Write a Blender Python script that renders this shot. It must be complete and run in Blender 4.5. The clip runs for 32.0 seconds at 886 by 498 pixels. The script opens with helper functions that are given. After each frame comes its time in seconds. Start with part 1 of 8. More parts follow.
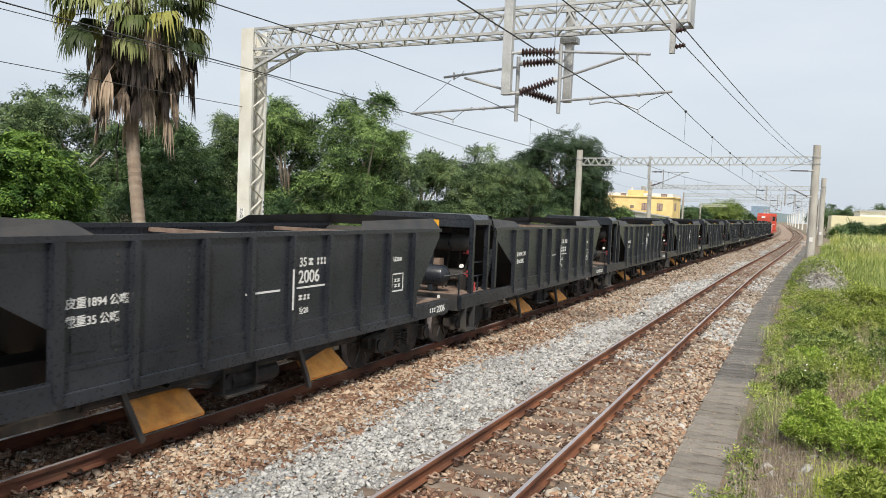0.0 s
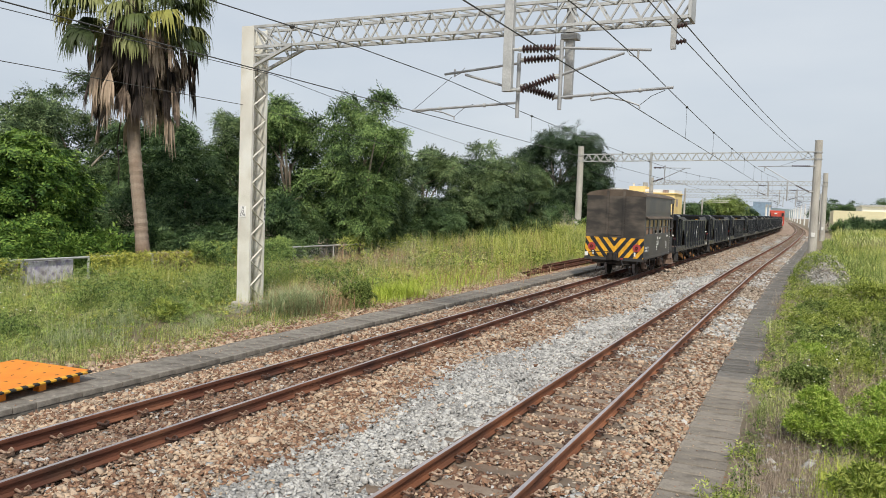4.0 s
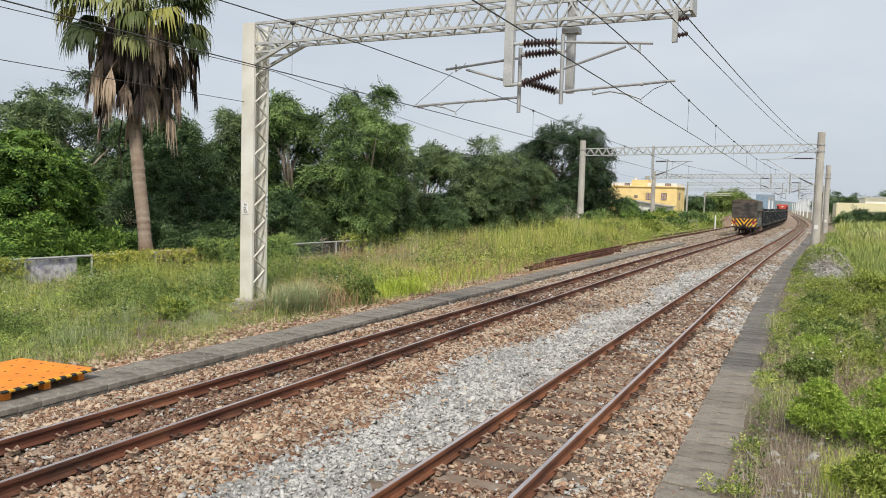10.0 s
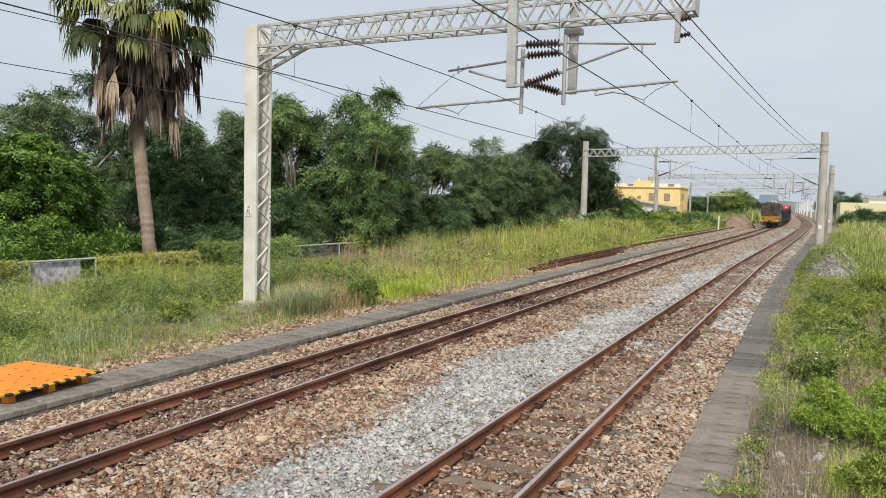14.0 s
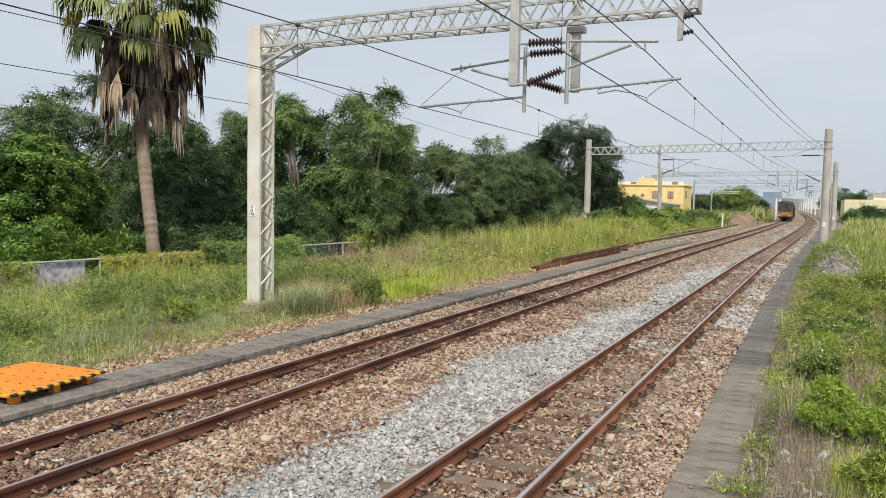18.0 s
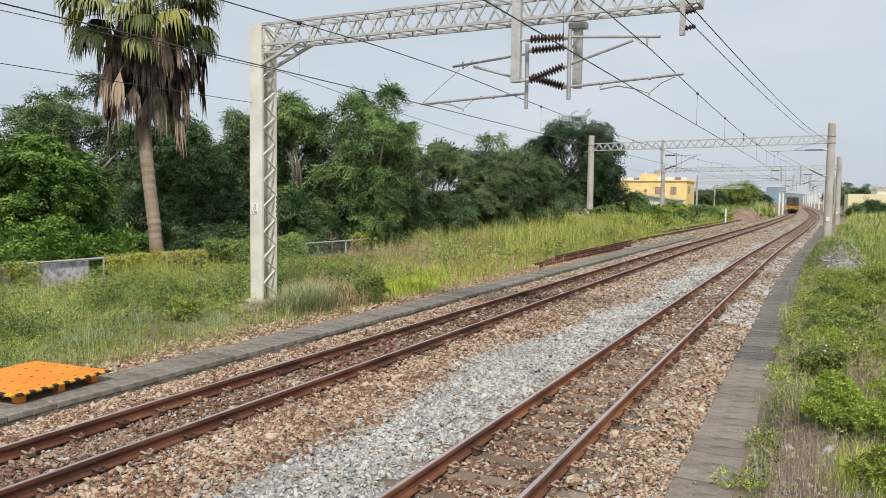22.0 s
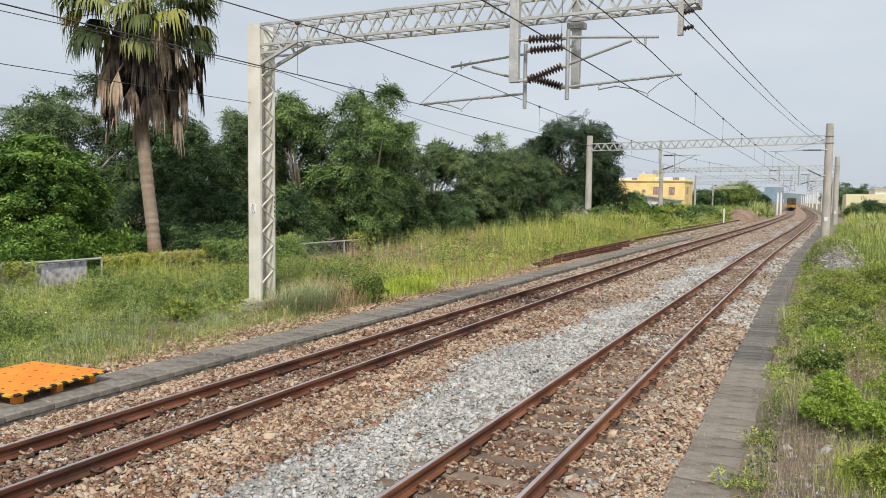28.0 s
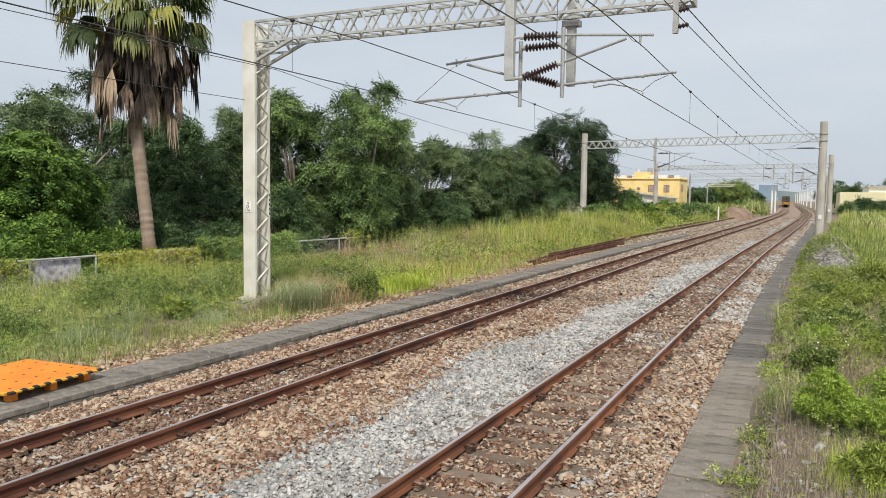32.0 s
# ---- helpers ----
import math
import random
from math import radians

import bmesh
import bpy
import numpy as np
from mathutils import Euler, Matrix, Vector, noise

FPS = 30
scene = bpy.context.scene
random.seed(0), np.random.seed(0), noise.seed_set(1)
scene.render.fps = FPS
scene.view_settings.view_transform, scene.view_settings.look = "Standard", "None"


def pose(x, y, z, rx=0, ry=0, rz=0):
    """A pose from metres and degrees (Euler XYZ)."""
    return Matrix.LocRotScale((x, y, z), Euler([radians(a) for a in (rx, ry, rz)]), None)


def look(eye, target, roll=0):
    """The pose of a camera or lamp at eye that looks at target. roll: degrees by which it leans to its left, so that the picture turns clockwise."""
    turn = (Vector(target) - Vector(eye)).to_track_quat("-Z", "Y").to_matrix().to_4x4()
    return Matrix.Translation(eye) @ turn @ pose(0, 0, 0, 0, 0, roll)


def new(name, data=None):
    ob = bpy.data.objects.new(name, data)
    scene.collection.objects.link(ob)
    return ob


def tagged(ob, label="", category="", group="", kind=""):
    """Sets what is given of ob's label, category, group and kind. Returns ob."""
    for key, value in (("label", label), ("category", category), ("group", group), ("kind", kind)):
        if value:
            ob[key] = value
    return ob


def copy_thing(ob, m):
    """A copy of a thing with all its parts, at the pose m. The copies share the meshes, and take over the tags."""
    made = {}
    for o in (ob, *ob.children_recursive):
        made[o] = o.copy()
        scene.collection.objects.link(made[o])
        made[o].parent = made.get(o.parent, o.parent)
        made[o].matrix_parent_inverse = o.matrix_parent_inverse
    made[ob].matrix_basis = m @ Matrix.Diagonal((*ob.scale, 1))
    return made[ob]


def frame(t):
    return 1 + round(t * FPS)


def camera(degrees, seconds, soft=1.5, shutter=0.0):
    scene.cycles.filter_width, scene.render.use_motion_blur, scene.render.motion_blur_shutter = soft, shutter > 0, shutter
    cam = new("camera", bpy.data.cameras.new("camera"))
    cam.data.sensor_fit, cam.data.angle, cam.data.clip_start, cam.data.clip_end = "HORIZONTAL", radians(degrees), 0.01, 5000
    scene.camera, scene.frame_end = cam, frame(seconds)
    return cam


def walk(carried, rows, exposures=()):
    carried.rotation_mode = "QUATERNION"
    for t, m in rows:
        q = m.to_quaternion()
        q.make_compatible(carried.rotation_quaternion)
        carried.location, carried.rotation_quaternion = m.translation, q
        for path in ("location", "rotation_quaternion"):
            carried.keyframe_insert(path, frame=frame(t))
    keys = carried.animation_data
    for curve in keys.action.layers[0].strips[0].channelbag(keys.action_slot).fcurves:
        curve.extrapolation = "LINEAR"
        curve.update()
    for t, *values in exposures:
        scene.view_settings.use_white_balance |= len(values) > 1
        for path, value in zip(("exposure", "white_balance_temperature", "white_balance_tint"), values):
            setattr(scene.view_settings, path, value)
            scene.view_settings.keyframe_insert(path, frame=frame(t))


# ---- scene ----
# ---- camera ----
EYE = (0.0, 0.0, 2.743)


def aim(turn, tilt, lean):
    """The camera's pose: degrees turned left of the track's line, tilted down and leaning."""
    a, b, c = radians(turn), radians(tilt), radians(lean)
    fwd = Vector((-math.sin(a) * math.cos(b), math.cos(a) * math.cos(b), -math.sin(b)))
    side = Vector((math.cos(a), math.sin(a), 0))
    up = side.cross(fwd)
    r = math.cos(c) * side - math.sin(c) * up
    u = r.cross(fwd)
    m = Matrix((r, u, -fwd)).transposed().to_4x4()
    return Matrix.Translation(EYE) @ m


cam = camera(60.43, 32.0, soft=0.5, shutter=0.07)
PATH = [
    (0.0, 25.68, 3.20, -2.38), (0.5, 25.63, 3.22, -2.45), (1.0, 25.62, 3.27, -2.44), (1.5, 25.60, 3.33, -2.41), (2.0, 25.65, 3.38, -2.27),
    (2.5, 25.70, 3.39, -2.18), (3.0, 25.75, 3.39, -2.16), (3.5, 25.78, 3.40, -2.14), (5.5, 25.79, 3.48, -1.80), (6.0, 25.78, 3.49, -1.73),
    (6.5, 25.74, 3.56, -1.67), (7.0, 25.76, 3.63, -1.57), (7.5, 25.80, 3.73, -1.53), (8.0, 25.83, 3.73, -1.52), (8.5, 25.81, 3.73, -1.51),
    (9.0, 25.82, 3.70, -1.54), (9.5, 25.90, 3.74, -1.57), (10.0, 25.98, 3.77, -1.61), (10.5, 26.07, 3.82, -1.61), (11.0, 26.07, 3.83, -1.58),
    (11.5, 26.08, 3.82, -1.50), (12.0, 26.09, 3.73, -1.44), (12.5, 26.13, 3.68, -1.36), (13.0, 26.14, 3.68, -1.31), (13.5, 26.20, 3.68, -1.31),
    (14.0, 26.22, 3.67, -1.38), (14.5, 26.27, 3.60, -1.43), (16.5, 26.32, 3.70, -1.26), (17.0, 26.34, 3.71, -1.24), (17.5, 26.38, 3.70, -1.17),
    (18.0, 26.48, 3.75, -1.10), (18.5, 26.54, 3.86, -1.06), (19.0, 26.53, 3.99, -1.10), (19.5, 26.53, 4.00, -1.06), (20.0, 26.52, 3.94, -1.05),
    (20.5, 26.59, 3.88, -0.94), (21.0, 26.59, 3.93, -0.87), (21.5, 26.66, 3.97, -0.79), (22.0, 26.70, 3.97, -0.72), (22.5, 26.71, 3.97, -0.68),
    (23.0, 26.73, 4.00, -0.61), (23.5, 26.70, 4.00, -0.61), (24.0, 26.66, 3.94, -0.62), (24.5, 26.68, 3.91, -0.59), (25.0, 26.68, 3.89, -0.65),
    (25.5, 26.71, 3.89, -0.67), (27.5, 26.55, 4.02, -0.67), (28.0, 26.58, 3.96, -0.72), (28.5, 26.56, 3.91, -0.77), (29.0, 26.52, 3.86, -0.82),
    (29.5, 26.48, 3.86, -0.85), (30.0, 26.45, 3.86, -0.81), (30.5, 26.40, 3.91, -0.75), (31.0, 26.32, 4.03, -0.73), (31.5, 26.25, 4.11, -0.73),
    (32.0, 26.21, 4.13, -0.76),
]
walk(cam, [(t, aim(a, b, c)) for t, a, b, c in PATH], exposures=((0, 0.17), (1.2, 0.17), (1.9, 0.03), (2.4, 0.0), (32, 0.0)))
scene.view_settings.exposure = 0.0

# ---- light ----
world = bpy.data.worlds.new("sky")
scene.world = world
world.use_nodes = True
wn, wl = world.node_tree.nodes, world.node_tree.links
wn.clear()
SUN_ELEVATION, SUN_ROTATION = radians(48), radians(152)
sky = wn.new("ShaderNodeTexSky")
sky.sky_type = "NISHITA"
sky.sun_disc = False
sky.sun_elevation, sky.sun_rotation = SUN_ELEVATION, SUN_ROTATION
sky.air_density, sky.dust_density, sky.ozone_density = 1.0, 3.0, 1.0
coord = wn.new("ShaderNodeTexCoord")
cloud = wn.new("ShaderNodeTexNoise")
cloud.inputs["Scale"].default_value, cloud.inputs["Detail"].default_value = 2.2, 5
stretch = wn.new("ShaderNodeMapping")
stretch.inputs["Scale"].default_value = (1, 1, 3.5)
wl.new(coord.outputs["Generated"], stretch.inputs[0])
wl.new(stretch.outputs[0], cloud.inputs["Vector"])
veil = wn.new("ShaderNodeValToRGB")
veil.color_ramp.elements[0].position, veil.color_ramp.elements[0].color = 0.3, (6.1, 6.8, 7.65, 1)
veil.color_ramp.elements[1].position, veil.color_ramp.elements[1].color = 0.75, (7.7, 8.2, 8.7, 1)
wl.new(cloud.outputs["Fac"], veil.inputs[0])
mixer = wn.new("ShaderNodeMixRGB")
mixer.inputs[0].default_value = 0.86
wl.new(sky.outputs[0], mixer.inputs[1])
wl.new(veil.outputs[0], mixer.inputs[2])
back = wn.new("ShaderNodeBackground")
back.inputs["Strength"].default_value = 0.1
wl.new(mixer.outputs[0], back.inputs[0])
wout = wn.new("ShaderNodeOutputWorld")
wl.new(back.outputs[0], wout.inputs[0])

sun = new("sun", bpy.data.lights.new("sun", "SUN"))
sun.data.energy, sun.data.angle, sun.data.color = 3.8, radians(5), (1.0, 0.93, 0.82)
az = SUN_ROTATION
sun_from = Vector((math.sin(az) * math.cos(SUN_ELEVATION), math.cos(az) * math.cos(SUN_ELEVATION), math.sin(SUN_ELEVATION)))
sun.matrix_world = look(sun_from * 60, (0, 0, 0))

# ---- materials ----
RND = np.random.default_rng(7)


def ramp(nodes, stops):
    r = nodes.new("ShaderNodeValToRGB")
    while len(r.color_ramp.elements) < len(stops):
        r.color_ramp.elements.new(0.5)
    for e, (pos, col) in zip(r.color_ramp.elements, stops):
        e.position, e.color = pos, (*col, 1)
    return r


def mat(name, colors, rough=0.7, metal=0.0, scale=4.0, fine=40.0, bump=0.15, spread=0.0, dirt=None, dirt_scale=1.2, dirt_amount=0.5,
        per_object=0.0, per_island=0.0, translucent=0.0, stretch=(1, 1, 1), spec=0.5, bump_size=0.02):
    """A procedural surface: a colour ramp over coarse noise, fine grain, dirt patches, variation by object or by island."""
    m = bpy.data.materials.new(name)
    m.use_nodes = True
    n, l = m.node_tree.nodes, m.node_tree.links
    b = n["Principled BSDF"]
    tc = n.new("ShaderNodeTexCoord")
    mp = n.new("ShaderNodeMapping")
    mp.inputs["Scale"].default_value = stretch
    l.new(tc.outputs["Object"], mp.inputs[0])
    big = n.new("ShaderNodeTexNoise")
    big.inputs["Scale"].default_value, big.inputs["Detail"].default_value = scale, 6
    l.new(mp.outputs[0], big.inputs["Vector"])
    small = n.new("ShaderNodeTexNoise")
    small.inputs["Scale"].default_value, small.inputs["Detail"].default_value = fine, 3
    l.new(mp.outputs[0], small.inputs["Vector"])
    k = len(colors)
    r = ramp(n, [(0.3 + 0.4 * i / max(1, k - 1), c) for i, c in enumerate(colors)])
    src = big.outputs["Fac"]
    if per_object or per_island:
        rnd = n.new("ShaderNodeNewGeometry").outputs["Random Per Island"] if per_island else n.new("ShaderNodeObjectInfo").outputs["Random"]
        mx = n.new("ShaderNodeMath")
        mx.operation = "MULTIPLY_ADD"
        w = per_object or per_island
        sub = n.new("ShaderNodeMath")
        sub.operation = "SUBTRACT"
        sub.inputs[1].default_value = 0.5
        l.new(rnd, sub.inputs[0])
        l.new(sub.outputs[0], mx.inputs[0])
        mx.inputs[1].default_value = w
        l.new(src, mx.inputs[2])
        src = mx.outputs[0]
    l.new(src, r.inputs[0])
    col = r.outputs[0]
    grain = n.new("ShaderNodeMixRGB")
    grain.blend_type = "OVERLAY"
    grain.inputs[0].default_value = 0.35
    l.new(col, grain.inputs[1])
    l.new(small.outputs["Fac"], grain.inputs[2])
    col = grain.outputs[0]
    if dirt:
        dn = n.new("ShaderNodeTexNoise")
        dn.inputs["Scale"].default_value, dn.inputs["Detail"].default_value = dirt_scale, 8
        l.new(mp.outputs[0], dn.inputs["Vector"])
        dr = ramp(n, [(0.45, (0, 0, 0)), (0.7, (dirt_amount,) * 3)])
        l.new(dn.outputs["Fac"], dr.inputs[0])
        dm = n.new("ShaderNodeMixRGB")
        dm.inputs[2].default_value = (*dirt, 1)
        l.new(dr.outputs[0], dm.inputs[0])
        l.new(col, dm.inputs[1])
        col = dm.outputs[0]
    l.new(col, b.inputs["Base Color"])
    rr = n.new("ShaderNodeMapRange")
    rr.inputs[3].default_value, rr.inputs[4].default_value = max(0.05, rough - 0.12), min(1, rough + 0.12)
    l.new(small.outputs["Fac"], rr.inputs[0])
    l.new(rr.outputs[0], b.inputs["Roughness"])
    b.inputs["Metallic"].default_value = metal
    b.inputs["Specular IOR Level"].default_value = spec
    if bump:
        bp = n.new("ShaderNodeBump")
        bp.inputs["Strength"].default_value, bp.inputs["Distance"].default_value = bump, bump_size
        l.new(small.outputs["Fac"], bp.inputs["Height"])
        l.new(bp.outputs[0], b.inputs["Normal"])
    if translucent:
        tr = n.new("ShaderNodeBsdfTranslucent")
        l.new(col, tr.inputs[0])
        ms = n.new("ShaderNodeMixShader")
        ms.inputs[0].default_value = translucent
        l.new(b.outputs[0], ms.inputs[1])
        l.new(tr.outputs[0], ms.inputs[2])
        l.new(ms.outputs[0], n["Material Output"].inputs[0])
    return m


M = {}
M["soil"] = mat("soil", [(0.13, 0.10, 0.065), (0.21, 0.165, 0.11), (0.17, 0.155, 0.085)], 0.95, scale=0.5, fine=25, bump=0.6, dirt=(0.24, 0.2, 0.15), dirt_scale=0.3)
M["ballast_bed"] = mat("ballast_bed", [(0.165, 0.11, 0.08), (0.30, 0.215, 0.158), (0.42, 0.34, 0.278)], 0.95, scale=14, fine=55, bump=1.0, bump_size=0.05)
M["stone_pale"] = mat("stone_pale", [(0.19, 0.142, 0.105), (0.285, 0.228, 0.172), (0.345, 0.284, 0.22), (0.43, 0.365, 0.295)], 0.9, scale=0.9, fine=45, bump=0.2, per_island=0.7)
M["grey_bed"] = mat("grey_bed", [(0.22, 0.215, 0.205), (0.34, 0.335, 0.32), (0.45, 0.44, 0.42)], 0.95, scale=18, fine=60, bump=1.0, bump_size=0.04)
M["stone_brown"] = mat("stone_brown", [(0.17, 0.093, 0.058), (0.285, 0.162, 0.10), (0.375, 0.243, 0.158), (0.345, 0.268, 0.2), (0.49, 0.372, 0.268)], 0.9, scale=1.1, fine=45, bump=0.2, per_island=0.7)
M["stone_rust"] = mat("stone_rust", [(0.095, 0.05, 0.033), (0.17, 0.09, 0.058), (0.24, 0.15, 0.10), (0.28, 0.21, 0.16)], 0.9, scale=1.1, fine=45, bump=0.2, per_island=0.6)
M["stone_grey"] = mat("stone_grey", [(0.27, 0.265, 0.255), (0.37, 0.365, 0.35), (0.43, 0.425, 0.41), (0.52, 0.51, 0.49)], 0.9, scale=0.7, fine=45, bump=0.2, per_island=0.6)
M["stone_heap"] = mat("stone_heap", [(0.22, 0.195, 0.165), (0.33, 0.305, 0.265), (0.42, 0.395, 0.35), (0.52, 0.495, 0.45)], 0.9, scale=0.9, fine=45, bump=0.2, per_island=0.6)
M["sleeper"] = mat("sleeper", [(0.135, 0.103, 0.076), (0.215, 0.168, 0.128), (0.285, 0.23, 0.18)], 0.9, scale=5, fine=60, bump=0.35, per_object=0.4, dirt=(0.12, 0.068, 0.042), dirt_scale=3, dirt_amount=0.65)
M["rail_rust"] = mat("rail_rust", [(0.042, 0.0145, 0.009), (0.098, 0.032, 0.017), (0.17, 0.062, 0.031)], 0.88, scale=2.2, fine=60, bump=0.3, stretch=(1, 0.5, 1), dirt=(0.27, 0.14, 0.075), dirt_scale=3, dirt_amount=0.3)
M["rail_orange"] = mat("rail_orange", [(0.075, 0.027, 0.013), (0.165, 0.06, 0.026), (0.25, 0.10, 0.045)], 0.85, scale=2.2, fine=60, bump=0.3, stretch=(1, 0.5, 1), dirt=(0.11, 0.045, 0.024), dirt_scale=3, dirt_amount=0.4)
M["rail_head"] = mat("rail_head", [(0.29, 0.265, 0.27), (0.40, 0.375, 0.39), (0.31, 0.235, 0.20)], 0.36, 0.3, scale=2, fine=50, bump=0.05, stretch=(1, 0.15, 1))
M["clip"] = mat("clip", [(0.05, 0.026, 0.018), (0.13, 0.07, 0.045), (0.36, 0.26, 0.19)], 0.6, scale=20, fine=80, per_object=0.5)
M["slab"] = mat("slab", [(0.10, 0.088, 0.075), (0.20, 0.18, 0.155), (0.33, 0.305, 0.265)], 0.92, scale=4.0, fine=34, bump=0.5, stretch=(1, 1.25, 1), per_object=0.17, dirt=(0.10, 0.088, 0.075), dirt_scale=3.5, dirt_amount=0.65)
M["slab_worn"] = mat("slab_worn", [(0.11, 0.096, 0.08), (0.215, 0.19, 0.16), (0.35, 0.313, 0.267)], 0.93, scale=5.0, fine=34, bump=0.6, stretch=(1, 1.1, 1), per_object=0.13, dirt=(0.085, 0.07, 0.052), dirt_scale=5, dirt_amount=0.6)
M["slab_dark"] = mat("slab_dark", [(0.07, 0.064, 0.057), (0.13, 0.12, 0.108), (0.21, 0.196, 0.176)], 0.93, scale=4.0, fine=34, bump=0.5, per_object=0.2, dirt=(0.06, 0.055, 0.048), dirt_scale=3, dirt_amount=0.5)
M["galv"] = mat("galv", [(0.573, 0.555, 0.488), (0.683, 0.665, 0.598), (0.72, 0.72, 0.671)], 0.6, 0.1, scale=1.5, fine=40, bump=0.06, dirt=(0.36, 0.33, 0.27), dirt_scale=1.0, dirt_amount=0.4)
M["galv_boom"] = mat("galv_boom", [(0.35, 0.36, 0.36), (0.45, 0.46, 0.455), (0.53, 0.54, 0.53)], 0.55, 0.15, scale=2.5, fine=40, bump=0.06, dirt=(0.25, 0.25, 0.24), dirt_scale=2.0, dirt_amount=0.45)
M["galv_dark"] = mat("galv_dark", [(0.34, 0.34, 0.33), (0.45, 0.45, 0.44)], 0.5, 0.4, scale=3, fine=50, bump=0.05)
M["tube"] = mat("tube", [(0.30, 0.31, 0.32), (0.40, 0.41, 0.42)], 0.6, 0.4, scale=4, fine=50, bump=0.05)
M["wire"] = mat("wire", [(0.05, 0.052, 0.05), (0.09, 0.09, 0.088)], 0.6, 0.4, scale=3, fine=30, bump=0.0)
M["insulator"] = mat("insulator", [(0.03, 0.018, 0.018), (0.06, 0.033, 0.031)], 0.3, scale=5, fine=40, bump=0.05)
M["concrete_pole"] = mat("concrete_pole", [(0.33, 0.31, 0.28), (0.43, 0.41, 0.37), (0.48, 0.46, 0.42)], 0.9, scale=1.6, fine=45, bump=0.25, dirt=(0.24, 0.22, 0.19), dirt_scale=1.5, stretch=(1, 1, 0.3))
M["white"] = mat("white", [(0.70, 0.70, 0.68), (0.80, 0.80, 0.78)], 0.6, scale=4, fine=40, bump=0.05)
M["white_worn"] = mat("white_worn", [(0.60, 0.60, 0.58), (0.76, 0.76, 0.74)], 0.7, scale=14, fine=80, bump=0.05)
M["black_paint"] = mat("black_paint", [(0.011, 0.0135, 0.0185), (0.019, 0.0225, 0.029), (0.03, 0.034, 0.042)], 0.3, scale=1.2, fine=30, bump=0.05, dirt=(0.036, 0.038, 0.042), dirt_scale=1.4, dirt_amount=0.4)
M["black_dusty"] = mat("black_dusty", [(0.021, 0.022, 0.024), (0.037, 0.037, 0.038), (0.054, 0.051, 0.048)], 0.62, scale=2, fine=30, bump=0.15, dirt=(0.07, 0.057, 0.045), dirt_scale=2.5)
# Grimy running gear; shade beneath the train is put into its dark base too.
M["under"] = mat("under", [(0.009, 0.0085, 0.0085), (0.02, 0.0175, 0.016), (0.042, 0.033, 0.027)], 0.85, scale=4, fine=40, bump=0.3, dirt=(0.085, 0.055, 0.038), dirt_scale=4, dirt_amount=0.35)
M["rusty_iron"] = mat("rusty_iron", [(0.12, 0.08, 0.06), (0.20, 0.138, 0.105), (0.27, 0.205, 0.16)], 0.85, scale=5, fine=40, bump=0.3)
M["chute"] = mat("chute", [(0.62, 0.24, 0.05), (0.80, 0.36, 0.08), (0.72, 0.36, 0.13)], 0.7, scale=2.5, fine=30, bump=0.15, dirt=(0.25, 0.12, 0.05), dirt_scale=4, dirt_amount=0.5)
M["roof_brown"] = mat("roof_brown", [(0.065, 0.048, 0.036), (0.10, 0.076, 0.057), (0.125, 0.10, 0.076)], 0.85, scale=1.2, fine=30, bump=0.15)
M["caboose_black"] = mat("caboose_black", [(0.037, 0.036, 0.038), (0.055, 0.053, 0.054), (0.08, 0.071, 0.064)], 0.42, scale=0.9, fine=25, bump=0.06, dirt=(0.085, 0.07, 0.055), dirt_scale=0.9, dirt_amount=0.5)
M["caboose_rear"] = mat("caboose_rear", [(0.022, 0.020, 0.018), (0.038, 0.033, 0.029), (0.06, 0.05, 0.041)], 0.6, scale=1.6, fine=25, bump=0.1, dirt=(0.15, 0.125, 0.10), dirt_scale=1.6, dirt_amount=0.6, stretch=(0.7, 1, 1.6))
M["yellow_paint"] = mat("yellow_paint", [(0.66, 0.33, 0.015), (0.80, 0.43, 0.025)], 0.55, scale=4, fine=30, bump=0.05, dirt=(0.2, 0.11, 0.04), dirt_scale=5, dirt_amount=0.5)
M["red_paint"] = mat("red_paint", [(0.34, 0.035, 0.04), (0.47, 0.07, 0.065)], 0.5, scale=5, fine=30, bump=0.05)
M["lens"] = mat("lens", [(0.35, 0.02, 0.015), (0.5, 0.03, 0.02)], 0.15, scale=5, fine=30, bump=0.0)
M["loco_orange"] = mat("loco_orange", [(0.48, 0.06, 0.035), (0.58, 0.085, 0.05)], 0.45, scale=2, fine=30, bump=0.05, dirt=(0.2, 0.07, 0.04), dirt_scale=2, dirt_amount=0.4)
M["curtain"] = mat("curtain", [(0.42, 0.30, 0.14), (0.55, 0.41, 0.20)], 0.9, scale=3, fine=30, bump=0.2, stretch=(1, 4, 0.6))
M["curtain_low"] = mat("curtain_low", [(0.22, 0.13, 0.085), (0.32, 0.2, 0.13)], 0.9, scale=3, fine=30, bump=0.2, stretch=(1, 4, 0.6))
M["sash_metal"] = mat("sash_metal", [(0.34, 0.31, 0.26), (0.52, 0.48, 0.41)], 0.6, scale=9, fine=60, bump=0.05)
M["window_frame"] = mat("window_frame", [(0.075, 0.08, 0.085), (0.11, 0.115, 0.12)], 0.6, scale=4, fine=30, bump=0.05)
M["bark_pale"] = mat("bark_pale", [(0.20, 0.17, 0.13), (0.31, 0.27, 0.21), (0.40, 0.36, 0.29)], 0.95, scale=4, fine=30, bump=0.4)
M["bark"] = mat("bark", [(0.10, 0.075, 0.055), (0.19, 0.15, 0.115), (0.26, 0.22, 0.17)], 0.95, scale=4, fine=30, bump=0.6, stretch=(1, 1, 0.4))
